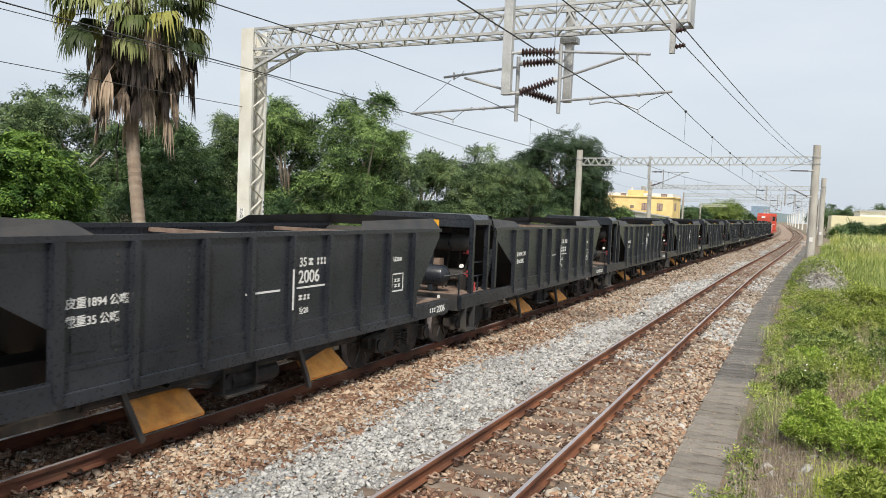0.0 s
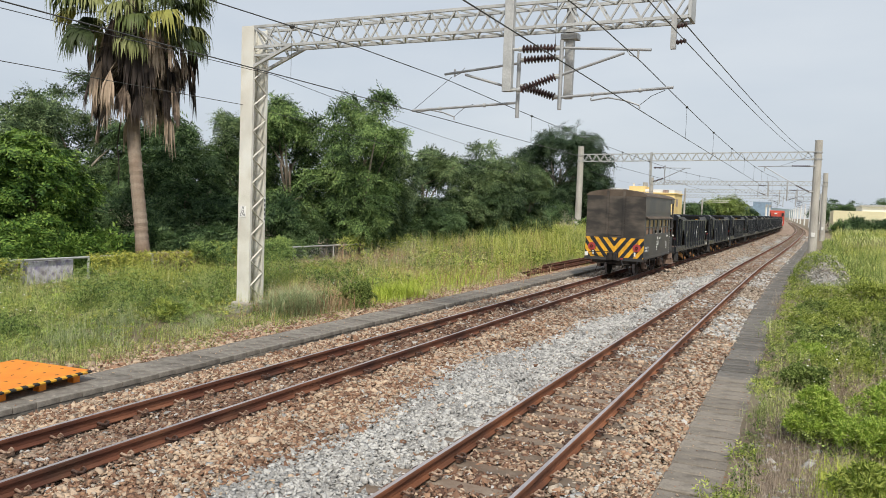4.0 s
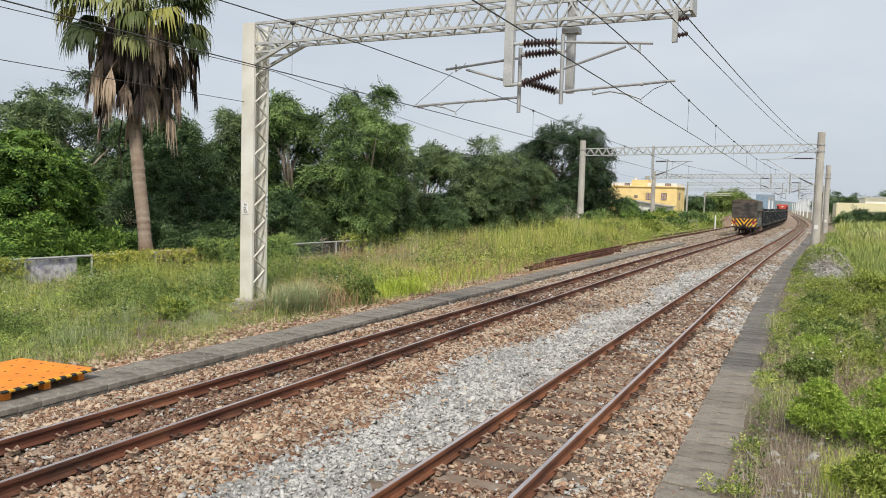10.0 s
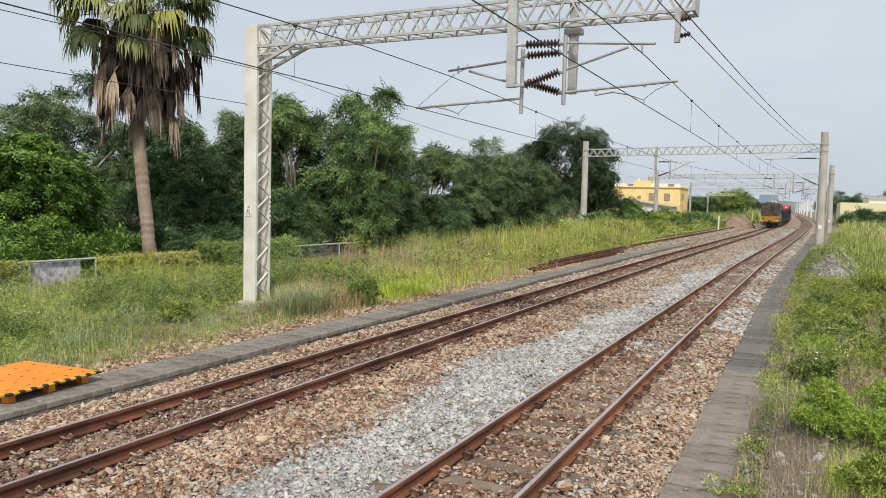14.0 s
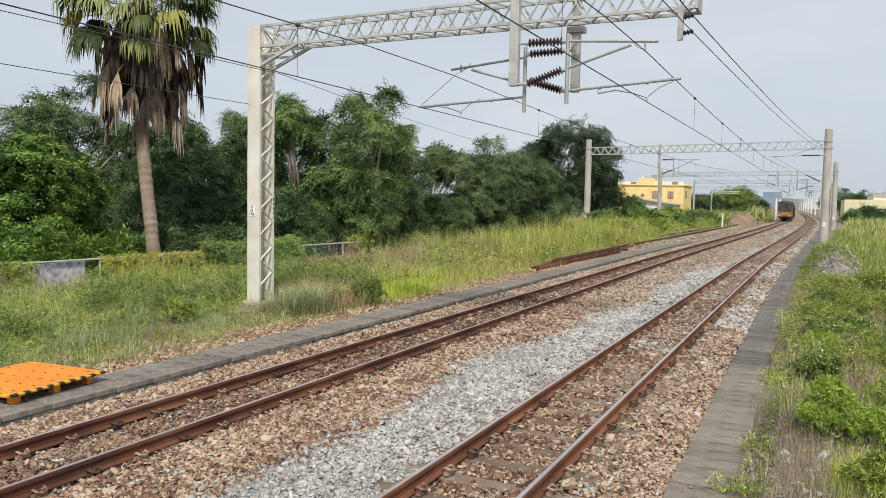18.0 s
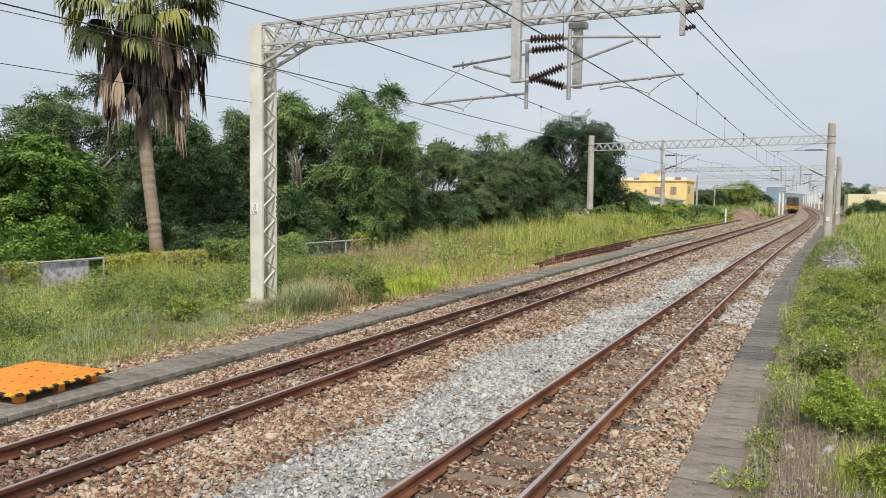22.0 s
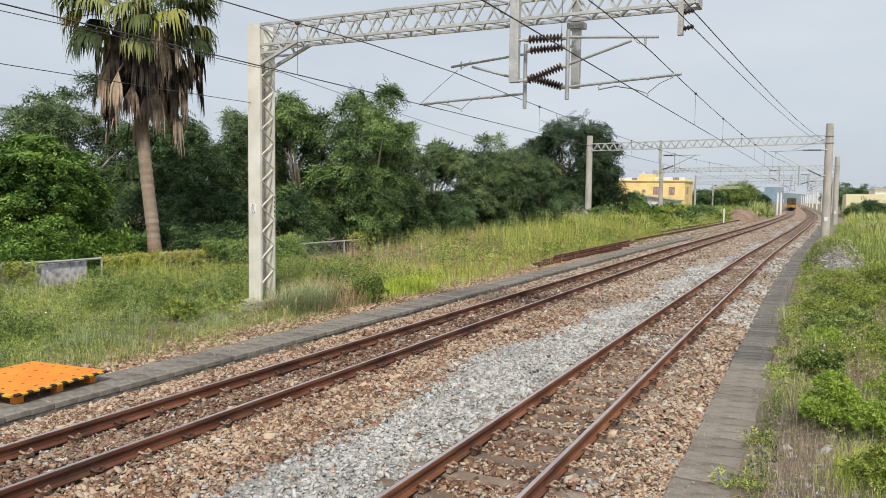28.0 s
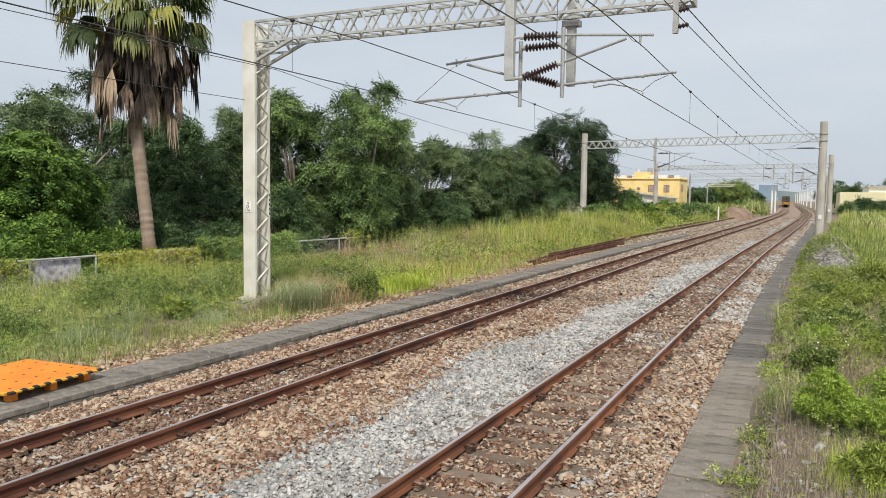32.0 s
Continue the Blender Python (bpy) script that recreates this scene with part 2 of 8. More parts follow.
M["palm_bark"] = mat("palm_bark", [(0.15, 0.10, 0.07), (0.235, 0.172, 0.128), (0.33, 0.272, 0.218)], 0.95, scale=0.9, fine=14, bump=0.8, stretch=(1.2, 1.2, 2.0), dirt=(0.36, 0.31, 0.25), dirt_scale=0.8)
LEAF = dict(rough=0.55, scale=0.5, fine=9, bump=0.0, per_island=0.7, translucent=0.15, spec=0.2)
CROWN = {**LEAF, "per_island": 0.42}
# Wide ramps: crown highlights and shadowed gaps are put into the leaf tones.
M["leaf_dark"] = mat("leaf_dark", [(0.018, 0.038, 0.017), (0.076, 0.125, 0.05), (0.23, 0.305, 0.13)], **CROWN)
M["leaf_deep"] = mat("leaf_deep", [(0.018, 0.042, 0.017), (0.062, 0.112, 0.042), (0.17, 0.25, 0.10)], **CROWN)
M["leaf_black"] = mat("leaf_black", [(0.011, 0.026, 0.013), (0.033, 0.064, 0.028), (0.085, 0.125, 0.06)], **CROWN)
M["leaf_mid"] = mat("leaf_mid", [(0.02, 0.042, 0.018), (0.10, 0.175, 0.055), (0.29, 0.41, 0.135)], **CROWN)
M["leaf_bright"] = mat("leaf_bright", [(0.022, 0.055, 0.012), (0.085, 0.17, 0.03), (0.24, 0.36, 0.07)], **CROWN)
THIN = dict(LEAF, translucent=0.32)
M["weed"] = mat("weed", [(0.105, 0.155, 0.028), (0.31, 0.385, 0.065), (0.52, 0.58, 0.16)], **THIN)
M["leaf_rank"] = mat("leaf_rank", [(0.035, 0.07, 0.02), (0.125, 0.20, 0.05), (0.27, 0.36, 0.10)], **LEAF)
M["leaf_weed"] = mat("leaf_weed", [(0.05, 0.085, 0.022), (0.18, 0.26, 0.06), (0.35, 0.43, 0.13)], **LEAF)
M["bush_leaf"] = mat("bush_leaf", [(0.17, 0.27, 0.04), (0.37, 0.51, 0.08), (0.54, 0.64, 0.16)], **THIN)
M["vine"] = mat("vine", [(0.15, 0.18, 0.03), (0.34, 0.36, 0.055), (0.54, 0.52, 0.11)], **LEAF)
M["grass"] = mat("grass", [(0.075, 0.13, 0.028), (0.22, 0.31, 0.065), (0.45, 0.50, 0.16)], **LEAF)
M["grass_grey"] = mat("grass_grey", [(0.22, 0.28, 0.13), (0.38, 0.45, 0.23), (0.54, 0.58, 0.35)], **THIN)
M["grass_yellow"] = mat("grass_yellow", [(0.20, 0.25, 0.04), (0.41, 0.46, 0.085), (0.60, 0.59, 0.20)], **LEAF)
M["grass_lime"] = mat("grass_lime", [(0.28, 0.38, 0.04), (0.48, 0.58, 0.07), (0.62, 0.68, 0.13)], **LEAF)
M["grass_pale"] = mat("grass_pale", [(0.16, 0.21, 0.06), (0.35, 0.40, 0.13), (0.60, 0.61, 0.28)], **LEAF)
M["dry_vine"] = mat("dry_vine", [(0.11, 0.085, 0.045), (0.22, 0.17, 0.09), (0.33, 0.27, 0.14)], 0.9, scale=0.8, fine=9, bump=0.0, per_island=0.7)
M["straw"] = mat("straw", [(0.20, 0.155, 0.105), (0.35, 0.28, 0.19), (0.50, 0.42, 0.30)], 0.9, scale=0.8, fine=9, bump=0.0, per_island=0.7)
M["dead_stalk"] = mat("dead_stalk", [(0.15, 0.115, 0.09), (0.28, 0.22, 0.175), (0.42, 0.35, 0.28)], 0.95, scale=0.8, fine=9, bump=0.0, per_island=0.7)
M["pink_grass"] = mat("pink_grass", [(0.32, 0.18, 0.11), (0.48, 0.29, 0.18), (0.45, 0.37, 0.2)], 0.9, scale=0.8, fine=9, bump=0.0, per_island=0.7)
FROND = dict(LEAF, per_island=0.0, per_object=0.6)
M["palm_green"] = mat("palm_green", [(0.04, 0.058, 0.022), (0.105, 0.135, 0.045), (0.25, 0.27, 0.11)], **FROND)
M["palm_yellow"] = mat("palm_yellow", [(0.16, 0.16, 0.045), (0.30, 0.30, 0.08), (0.42, 0.38, 0.14)], **FROND)
M["palm_dead"] = mat("palm_dead", [(0.035, 0.026, 0.022), (0.13, 0.096, 0.075), (0.40, 0.31, 0.23)], 0.95, scale=2.2, fine=9, bump=0.0, per_object=0.75)
M["orange_plate"] = mat("orange_plate", [(0.68, 0.20, 0.012), (0.82, 0.28, 0.02)], 0.6, scale=2, fine=40, bump=0.1)
M["rubber"] = mat("rubber", [(0.012, 0.012, 0.012), (0.022, 0.022, 0.022)], 0.8, scale=5, fine=40)
M["house_yellow"] = mat("house_yellow", [(0.78, 0.58, 0.24), (0.85, 0.66, 0.31)], 0.85, scale=0.4, fine=8, bump=0.05, dirt=(0.42, 0.29, 0.12), dirt_scale=0.5, dirt_amount=0.35)
M["shed_pale"] = mat("shed_pale", [(0.68, 0.62, 0.40), (0.76, 0.70, 0.47)], 0.85, scale=0.3, fine=6, bump=0.05)
M["curtained_pane"] = mat("curtained_pane", [(0.30, 0.2, 0.17), (0.42, 0.31, 0.27)], 0.3, scale=2, fine=12, bump=0.0)
M["house_white"] = mat("house_white", [(0.66, 0.65, 0.62), (0.76, 0.75, 0.72)], 0.85, scale=0.4, fine=8, bump=0.05)
M["glass_dark"] = mat("glass_dark", [(0.02, 0.022, 0.025), (0.035, 0.037, 0.04)], 0.12, scale=1, fine=8, bump=0.0)
M["fence_mesh"] = mat("fence_mesh", [(0.26, 0.27, 0.26), (0.36, 0.36, 0.35)], 0.5, 0.5, scale=3, fine=40)
M["panel_graffiti"] = mat("panel_graffiti", [(0.14, 0.12, 0.19), (0.30, 0.27, 0.40), (0.52, 0.51, 0.58), (0.56, 0.55, 0.60), (0.24, 0.20, 0.33)], 0.8, scale=4.2, fine=14, bump=0.1, stretch=(1, 1, 0.8), dirt=(0.2, 0.18, 0.15), dirt_scale=6, dirt_amount=0.6)
M["wall_old"] = mat("wall_old", [(0.20, 0.18, 0.15), (0.30, 0.28, 0.24), (0.36, 0.34, 0.30)], 0.95, scale=0.8, fine=20, bump=0.4, dirt=(0.1, 0.1, 0.06), dirt_scale=0.7)
M["wall_dark"] = mat("wall_dark", [(0.07, 0.055, 0.04), (0.13, 0.10, 0.075), (0.18, 0.15, 0.11)], 0.95, scale=1.2, fine=20, bump=0.4, dirt=(0.06, 0.07, 0.03), dirt_scale=1.2)
M["earth"] = mat("earth", [(0.15, 0.095, 0.065), (0.23, 0.155, 0.11), (0.29, 0.21, 0.155)], 0.95, scale=0.6, fine=12, bump=0.6)
# Distance haze is put into the pale blue base colours of hills and town.
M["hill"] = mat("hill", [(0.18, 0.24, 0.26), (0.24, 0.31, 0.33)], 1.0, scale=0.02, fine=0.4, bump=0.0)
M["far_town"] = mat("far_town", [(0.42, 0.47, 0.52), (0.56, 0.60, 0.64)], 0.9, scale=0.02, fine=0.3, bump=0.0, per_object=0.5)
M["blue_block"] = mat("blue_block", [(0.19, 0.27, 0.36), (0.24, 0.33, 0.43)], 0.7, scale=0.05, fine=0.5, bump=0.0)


# ---- mesh tools ----
class Shape:
    """Collects boxes, tubes and prisms into one mesh."""

    def __init__(self):
        self.v, self.f = [], []

    def add(self, verts, faces):
        o = len(self.v)
        self.v += [tuple(p) for p in verts]
        self.f += [tuple(o + i for i in f) for f in faces]
        return self

    def box(self, x0, x1, y0, y1, z0, z1):
        return self.add([(x0, y0, z0), (x1, y0, z0), (x1, y1, z0), (x0, y1, z0), (x0, y0, z1), (x1, y0, z1), (x1, y1, z1), (x0, y1, z1)],
                        [(0, 3, 2, 1), (4, 5, 6, 7), (0, 1, 5, 4), (1, 2, 6, 5), (2, 3, 7, 6), (3, 0, 4, 7)])

    def bar(self, a, b, w, h=None, up=(0, 0, 1)):
        """A rectangular bar from a to b."""
        h = w if h is None else h
        a, b = Vector(a), Vector(b)
        d = (b - a).normalized()
        s = d.cross(Vector(up))
        s = s.normalized() if s.length > 1e-4 else Vector((1, 0, 0))
        u = s.cross(d)
        vs = [p + s * i * w / 2 + u * j * h / 2 for p in (a, b) for i, j in ((-1, -1), (1, -1), (1, 1), (-1, 1))]
        return self.add(vs, [(0, 3, 2, 1), (4, 5, 6, 7), (0, 1, 5, 4), (1, 2, 6, 5), (2, 3, 7, 6), (3, 0, 4, 7)])

    def tube(self, pts, radii, seg=8, cap=True):
        """A round tube along pts."""
        pts = [Vector(p) for p in pts]
        if not hasattr(radii, "__len__"):
            radii = [radii] * len(pts)
        o = len(self.v)
        for i, p in enumerate(pts):
            d = (pts[min(i + 1, len(pts) - 1)] - pts[max(i - 1, 0)]).normalized()
            s = d.cross(Vector((0, 0, 1)))
            s = s.normalized() if s.length > 1e-3 else Vector((1, 0, 0))
            u = s.cross(d)
            for k in range(seg):
                a = 2 * math.pi * k / seg
                self.v.append(tuple(p + (s * math.cos(a) + u * math.sin(a)) * radii[i]))
        for i in range(len(pts) - 1):
            for k in range(seg):
                a, b = o + i * seg + k, o + i * seg + (k + 1) % seg
                self.f.append((a, b, b + seg, a + seg))
        if cap:
            self.f.append(tuple(o + k for k in reversed(range(seg))))
            self.f.append(tuple(o + (len(pts) - 1) * seg + k for k in range(seg)))
        return self

    def prism(self, poly, axis, a, b):
        """Extrudes a 2D outline along x (outline y, z), y (outline x, z) or z (outline x, y)."""
        def at(p, t):
            return (t, p[0], p[1]) if axis == "x" else (p[0], t, p[1]) if axis == "y" else (p[0], p[1], t)
        n = len(poly)
        vs = [at(p, a) for p in poly] + [at(p, b) for p in poly]
        fs = [(i, (i + 1) % n, n + (i + 1) % n, n + i) for i in range(n)]
        return self.add(vs, fs + [tuple(reversed(range(n))), tuple(range(n, 2 * n))])

    def ring(self, c, axis, r0, r1, w, seg=20):
        """A flat ring or wheel rim about an axis x or y."""
        vs, fs = [], []
        for k in range(seg):
            a = 2 * math.pi * k / seg
            for r, o in ((r0, -w / 2), (r1, -w / 2), (r1, w / 2), (r0, w / 2)):
                p = (o, r * math.cos(a), r * math.sin(a)) if axis == "x" else (r * math.cos(a), o, r * math.sin(a)) if axis == "y" else (r * math.cos(a), r * math.sin(a), o)
                vs.append((c[0] + p[0], c[1] + p[1], c[2] + p[2]))
        for k in range(seg):
            a, b = 4 * k, 4 * ((k + 1) % seg)
            for i in range(4):
                j = (i + 1) % 4
                fs.append((a + i, a + j, b + j, b + i))
        return self.add(vs, fs)

    def mesh(self, name, material, fix=True, smooth=False):
        me = bpy.data.meshes.new(name)
        me.from_pydata(self.v, [], self.f)
        if fix:
            bm = bmesh.new()
            bm.from_mesh(me)
            bmesh.ops.recalc_face_normals(bm, faces=bm.faces)
            bm.to_mesh(me)
            bm.free()
        if smooth:
            me.polygons.foreach_set("use_smooth", [True] * len(me.polygons))
        me.materials.append(M[material] if isinstance(material, str) else material)
        return me


def empty(name, label, category, group="", kind="", at=(0, 0, 0)):
    ob = new(name)
    ob.empty_display_size = 0.2
    ob.location = at
    return tagged(ob, label, category, group, kind)


def part(name, shape, material, parent, label="", bevel=0.0, smooth=False, at=None):
    """One mesh object under a thing or under a part."""
    me = shape if isinstance(shape, bpy.types.Mesh) else shape.mesh(name, material, smooth=smooth)
    ob = new(name, me)
    ob.parent = parent
    if at is not None:
        ob.location = at
    if bevel:
        b = ob.modifiers.new("edge", "BEVEL")
        b.width, b.segments, b.limit_method = bevel, 2, "ANGLE"
    if label:
        ob["label"] = label
    return ob


def thing(name, shape, material, label, category, group="", kind="", bevel=0.0, smooth=False, at=None):
    return tagged(part(name, shape, material, None, "", bevel, smooth, at), label, category, group, kind)


def raw_mesh(name, verts, faces, material):
    """A mesh from arrays: verts n x 3, faces m x k."""
    me = bpy.data.meshes.new(name)
    verts, faces = np.asarray(verts, np.float32), np.asarray(faces, np.int32)
    k = faces.shape[1]
    me.vertices.add(len(verts))
    me.vertices.foreach_set("co", verts.ravel())
    me.loops.add(faces.size)
    me.loops.foreach_set("vertex_index", faces.ravel())
    me.polygons.add(len(faces))
    me.polygons.foreach_set("loop_start", np.arange(0, faces.size, k, dtype=np.int32))
    me.update(calc_edges=True)
    me.validate()
    me.materials.append(M[material])
    return me


def spray(verts, faces, place, turn, size):
    """Copies one small form to many places (n x 3), with rotations (n x 3 x 3) and sizes (n or n x 3)."""
    verts, faces = np.asarray(verts, float), np.asarray(faces, int)
    size = np.asarray(size, float)
    size = size[:, None, None] if size.ndim == 1 else size[:, None, :]
    v = np.einsum("nij,nkj->nki", turn, verts[None] * size) + place[:, None, :]
    f = faces[None] + (np.arange(len(place)) * len(verts))[:, None, None]
    return v.reshape(-1, 3), f.reshape(-1, faces.shape[1])


def turns(n, tilt=math.pi, rng=RND):
    """Random rotations: any heading, tilted up to the angle given."""
    a, b, c = rng.uniform(0, 2 * math.pi, n), rng.uniform(-tilt, tilt, n), rng.uniform(0, 2 * math.pi, n)
    def rz(t):
        m = np.zeros((n, 3, 3))
        m[:, 0, 0], m[:, 0, 1], m[:, 1, 0], m[:, 1, 1], m[:, 2, 2] = np.cos(t), -np.sin(t), np.sin(t), np.cos(t), 1
        return m
    rx = np.zeros((n, 3, 3))
    rx[:, 0, 0], rx[:, 1, 1], rx[:, 1, 2], rx[:, 2, 1], rx[:, 2, 2] = 1, np.cos(b), -np.sin(b), np.sin(b), np.cos(b)
    return rz(a) @ rx @ rz(c)


def lettering(parent, text, x, y, z, size, label="", material="white_worn", rear=False):
    """Readable marks on a side that faces +x, or -y."""
    cu = bpy.data.curves.new("lettering", "FONT")
    cu.body, cu.size, cu.extrude, cu.offset = text, size, 0.0015, size * 0.014
    tmp = bpy.data.objects.new("lettering", cu)
    scene.collection.objects.link(tmp)
    me = bpy.data.meshes.new_from_object(tmp.evaluated_get(bpy.context.evaluated_depsgraph_get()))
    bpy.data.objects.remove(tmp)
    me.materials.clear()
    me.materials.append(M[material])
    ob = new("lettering", me)
    ob.parent = parent
    turn = ((1, 0, 0, 0), (0, 0, -1, 0), (0, 1, 0, 0), (0, 0, 0, 1)) if rear else ((0, 0, 1, 0), (1, 0, 0, 0), (0, 1, 0, 0), (0, 0, 0, 1))
    ob.matrix_basis = Matrix.Translation((x, y, z)) @ Matrix(turn)
    if label:
        ob["label"] = label
    return ob


# ---- plan ----
LEFT, RIGHT, HALF_GAUGE = -7.214, -2.938, 0.5335
KNOTS = [(-80, 0), (-20, 0), (38, 0), (62, 0.36), (84, 0.72), (108, 0.93), (142, 1.05), (176, 0.6), (210, -0.35), (236, -1.25), (270, -2.45), (320, -4.3), (400, -7.2), (520, -11.6), (700, -18.4)]


def bend(y):
    """How far the line has swung from its near course, at y along it."""
    i = max(1, min(len(KNOTS) - 3, next((k for k in range(len(KNOTS) - 1) if KNOTS[k + 1][0] > y), len(KNOTS) - 2)))
    (ya, xa), (yb, xb) = KNOTS[i], KNOTS[i + 1]
    sa = (xb - KNOTS[i - 1][1]) / (yb - KNOTS[i - 1][0])
    sb = (KNOTS[i + 2][1] - xa) / (KNOTS[i + 2][0] - ya)
    w, u = yb - ya, (y - ya) / (yb - ya)
    return xa * (2 * u**3 - 3 * u**2 + 1) + w * sa * (u**3 - 2 * u**2 + u) + xb * (3 * u**2 - 2 * u**3) + w * sb * (u**3 - u**2)


BEND_Y = np.arange(-80, 700, 2.0)
BEND_X = np.array([bend(y) for y in BEND_Y])


def bends(y):
    return np.interp(y, BEND_Y, BEND_X)


def along(x, y0, y1, step=2.0):
    """Points of a line beside the track at the offset x."""
    ys = np.append(np.arange(y0, y1, step), y1)
    return [(x + float(bends(y)), float(y)) for y in ys]


# ---- ground ----
def lift(x, y):
    """Height of the soil at the offset x from the line's near course, y along it."""
    n = noise.noise(Vector((x * 0.35, y * 0.35, 0))) * 0.07 + noise.noise(Vector((x * 0.08, y * 0.08, 3))) * 0.12
    if x < -10.3:
        g = min(1, (-10.3 - x) / 3)
        far = min(1, max(0, (y - 40) / 25)) * min(1, max(0, (-12 - x) / 4))
        return -0.26 + n * g + 0.1 * g + 0.45 * far
    if x < -9.3:
        return -0.42
    if x < -1.5:
        return -0.33
    if x < -1.2:
        return -0.4
    return (-0.225 if x < -0.7 else -0.2) + n * min(1, max(0, x + 0.7)) + min(0.15, max(0, x - 2) * 0.03)


GX = sorted({-2500, -900, -400, -200, -120, -80, -60, -48, -40, -34, 26, 34, 45, 60, 90, 150, 300, 900, 2500}
            | {-30 + 1.5 * i for i in range(13)} | {-12, -11.2, -10.6, -10.31, -10.29, -9.31, -9.29, -8, -6, -5, -3, -1.51, -1.49, -1.21, -1.19, -0.71, -0.69, -0.3} | {0.3 * i for i in range(1, 12)} | {4.5 + i * 1.5 for i in range(14)})
GY = sorted({-2500, -600, -150, -60, -20, -8} | {-5 + i for i in range(56)} | {52 + 3 * i for i in range(32)} | {150 + 10 * i for i in range(38)} | {560, 640, 800, 1200, 2000, 3500})
gv = [(x + (float(bends(y)) if -300 < x < 300 and y < 690 else 0), y, lift(x, y) if abs(x) < 100 and -30 < y < 500 else -0.3) for y in GY for x in GX]
w = len(GX)
gf = [(j * w + i, j * w + i + 1, (j + 1) * w + i + 1, (j + 1) * w + i) for j in range(len(GY) - 1) for i in range(w - 1)]
me = raw_mesh("ground", gv, gf, "soil")
me.polygons.foreach_set("use_smooth", [True] * len(me.polygons))
tagged(new("ground", me), "soil ground with short grass beside the railway", "ground", kind="structure")


def ribbon(outline, y0, y1, step, shift=0.0):
    """A profile (x, z) swept along the line."""
    s = Shape()
    pts = along(0, y0, y1, step)
    n = len(outline)
    vs = [(px + x, py, z) for px, py in pts for x, z in outline]
    fs = [(i * n + k, i * n + (k + 1) % n, (i + 1) * n + (k + 1) % n, (i + 1) * n + k) for i in range(len(pts) - 1) for k in range(n)]
    fs += [tuple(range(n)), tuple((len(pts) - 1) * n + k for k in range(n))]
    return s.add(vs, fs)


bed = thing("ballast", ribbon([(-9.28, -0.45), (-9.28, -0.31), (-8.75, -0.215), (-6.05, -0.215), (-5.9, -0.165), (-4.25, -0.165), (-4.1, -0.215), (-1.75, -0.215), (-1.25, -0.3), (-1.25, -0.45)], -30, 640, 2.5),
            "ballast_bed", "brown crushed-stone ballast bed under both tracks", "ballast", kind="structure")

thing("ballast", ribbon([(-4.95, -0.3), (-4.95, -0.158), (-4.2, -0.158), (-4.05, -0.2), (-3.9, -0.3)], -30, 120, 2.5), "grey_bed", "pale grey fresh ballast bed between the tracks", "ballast", kind="structure")

# ---- tracks ----
RAIL = [(-0.0625, -0.155), (0.0625, -0.155), (0.0625, -0.145), (0.012, -0.125), (0.0085, -0.05), (0.032, -0.04), (0.0325, -0.008), (0.026, 0.0), (-0.026, 0.0), (-0.0325, -0.008), (-0.032, -0.04), (-0.0085, -0.05), (-0.012, -0.125), (-0.0625, -0.145)]
slp = Shape().prism([(-1.0, -0.3), (1.0, -0.3), (1.0, -0.165), (0.75, -0.162), (0.35, -0.185), (-0.35, -0.185), (-0.75, -0.162), (-1.0, -0.165)], "y", -0.115, 0.115)
sleeper_mesh = slp.mesh("sleeper", "sleeper")
clip_shape = Shape().tube([(0.0, 0.062, -0.125), (0.035, 0.064, -0.092), (0.085, 0.05, -0.1), (0.108, 0.0, -0.112), (0.085, -0.05, -0.1), (0.03, -0.058, -0.088), (-0.01, -0.035, -0.115)], 0.0145, 6)
clip_shape.box(0.02, 0.075, -0.075, 0.075, -0.165, -0.13)
clip_mesh = clip_shape.mesh("clip", "clip")


def railway_track(x, label, clips_to, y_sleepers, rust):
    t = empty("railway_track", label, "railway track", "double line", "structure")
    for side in (-1, 1):
        o = x + side * (HALF_GAUGE + 0.0325)
        r = part("rail", ribbon([(o + a, b) for a, b in RAIL], -30, 640, 2.5), rust, t)
        part("running_surface", ribbon([(o - 0.02, -0.004), (o + 0.024, -0.004), (o + 0.024, 0.0025), (o - 0.02, 0.0025)], -30, 640, 2.5), "rail_head", r, "worn bright running surface")
    far = Shape()
    for i in range(-46, 560):
        y = 0.62 * i + 0.3
        j = RND.uniform(-0.02, 0.02)
        b = float(bends(y))
        if 2.0 < y < y_sleepers:
            ob = new("sleeper", sleeper_mesh)
            ob.parent, ob.location, ob.rotation_euler = t, (x + b, y + j, RND.uniform(-0.008, 0.004)), (0, 0, RND.uniform(-0.01, 0.01))
            if y < clips_to:
                for side in (-1, 1):
                    for inner in (-1, 1):
                        c = new("clip", clip_mesh)
                        c.parent = t
                        c.location = (x + b + side * (HALF_GAUGE + 0.0325) + inner * 0.06, y + j, 0.0)
                        c.rotation_euler = (0, 0, 0 if inner > 0 else math.pi)
        else:
            far.box(x + b - 1, x + b + 1, y - 0.115, y + 0.115, -0.3, -0.168)
    part("far_sleepers", far, "sleeper", t)["kind"] = "stuff"
    return t


railway_track(LEFT, "railway track of rusty rails on concrete sleepers, deep in brown ballast", 26, 45, "rail_rust")
railway_track(RIGHT, "railway track of rusty rails on worn concrete sleepers beside a slab path", 34, 62, "rail_orange")

# ---- stones ----
CHIP = [(-1, -1, -1), (1, -1, -1), (0.3, 1, -1), (-0.8, -0.7, 1), (0.9, -0.9, 0.8), (0.9, 0.5, 1), (-0.2, 1, 0.8)]
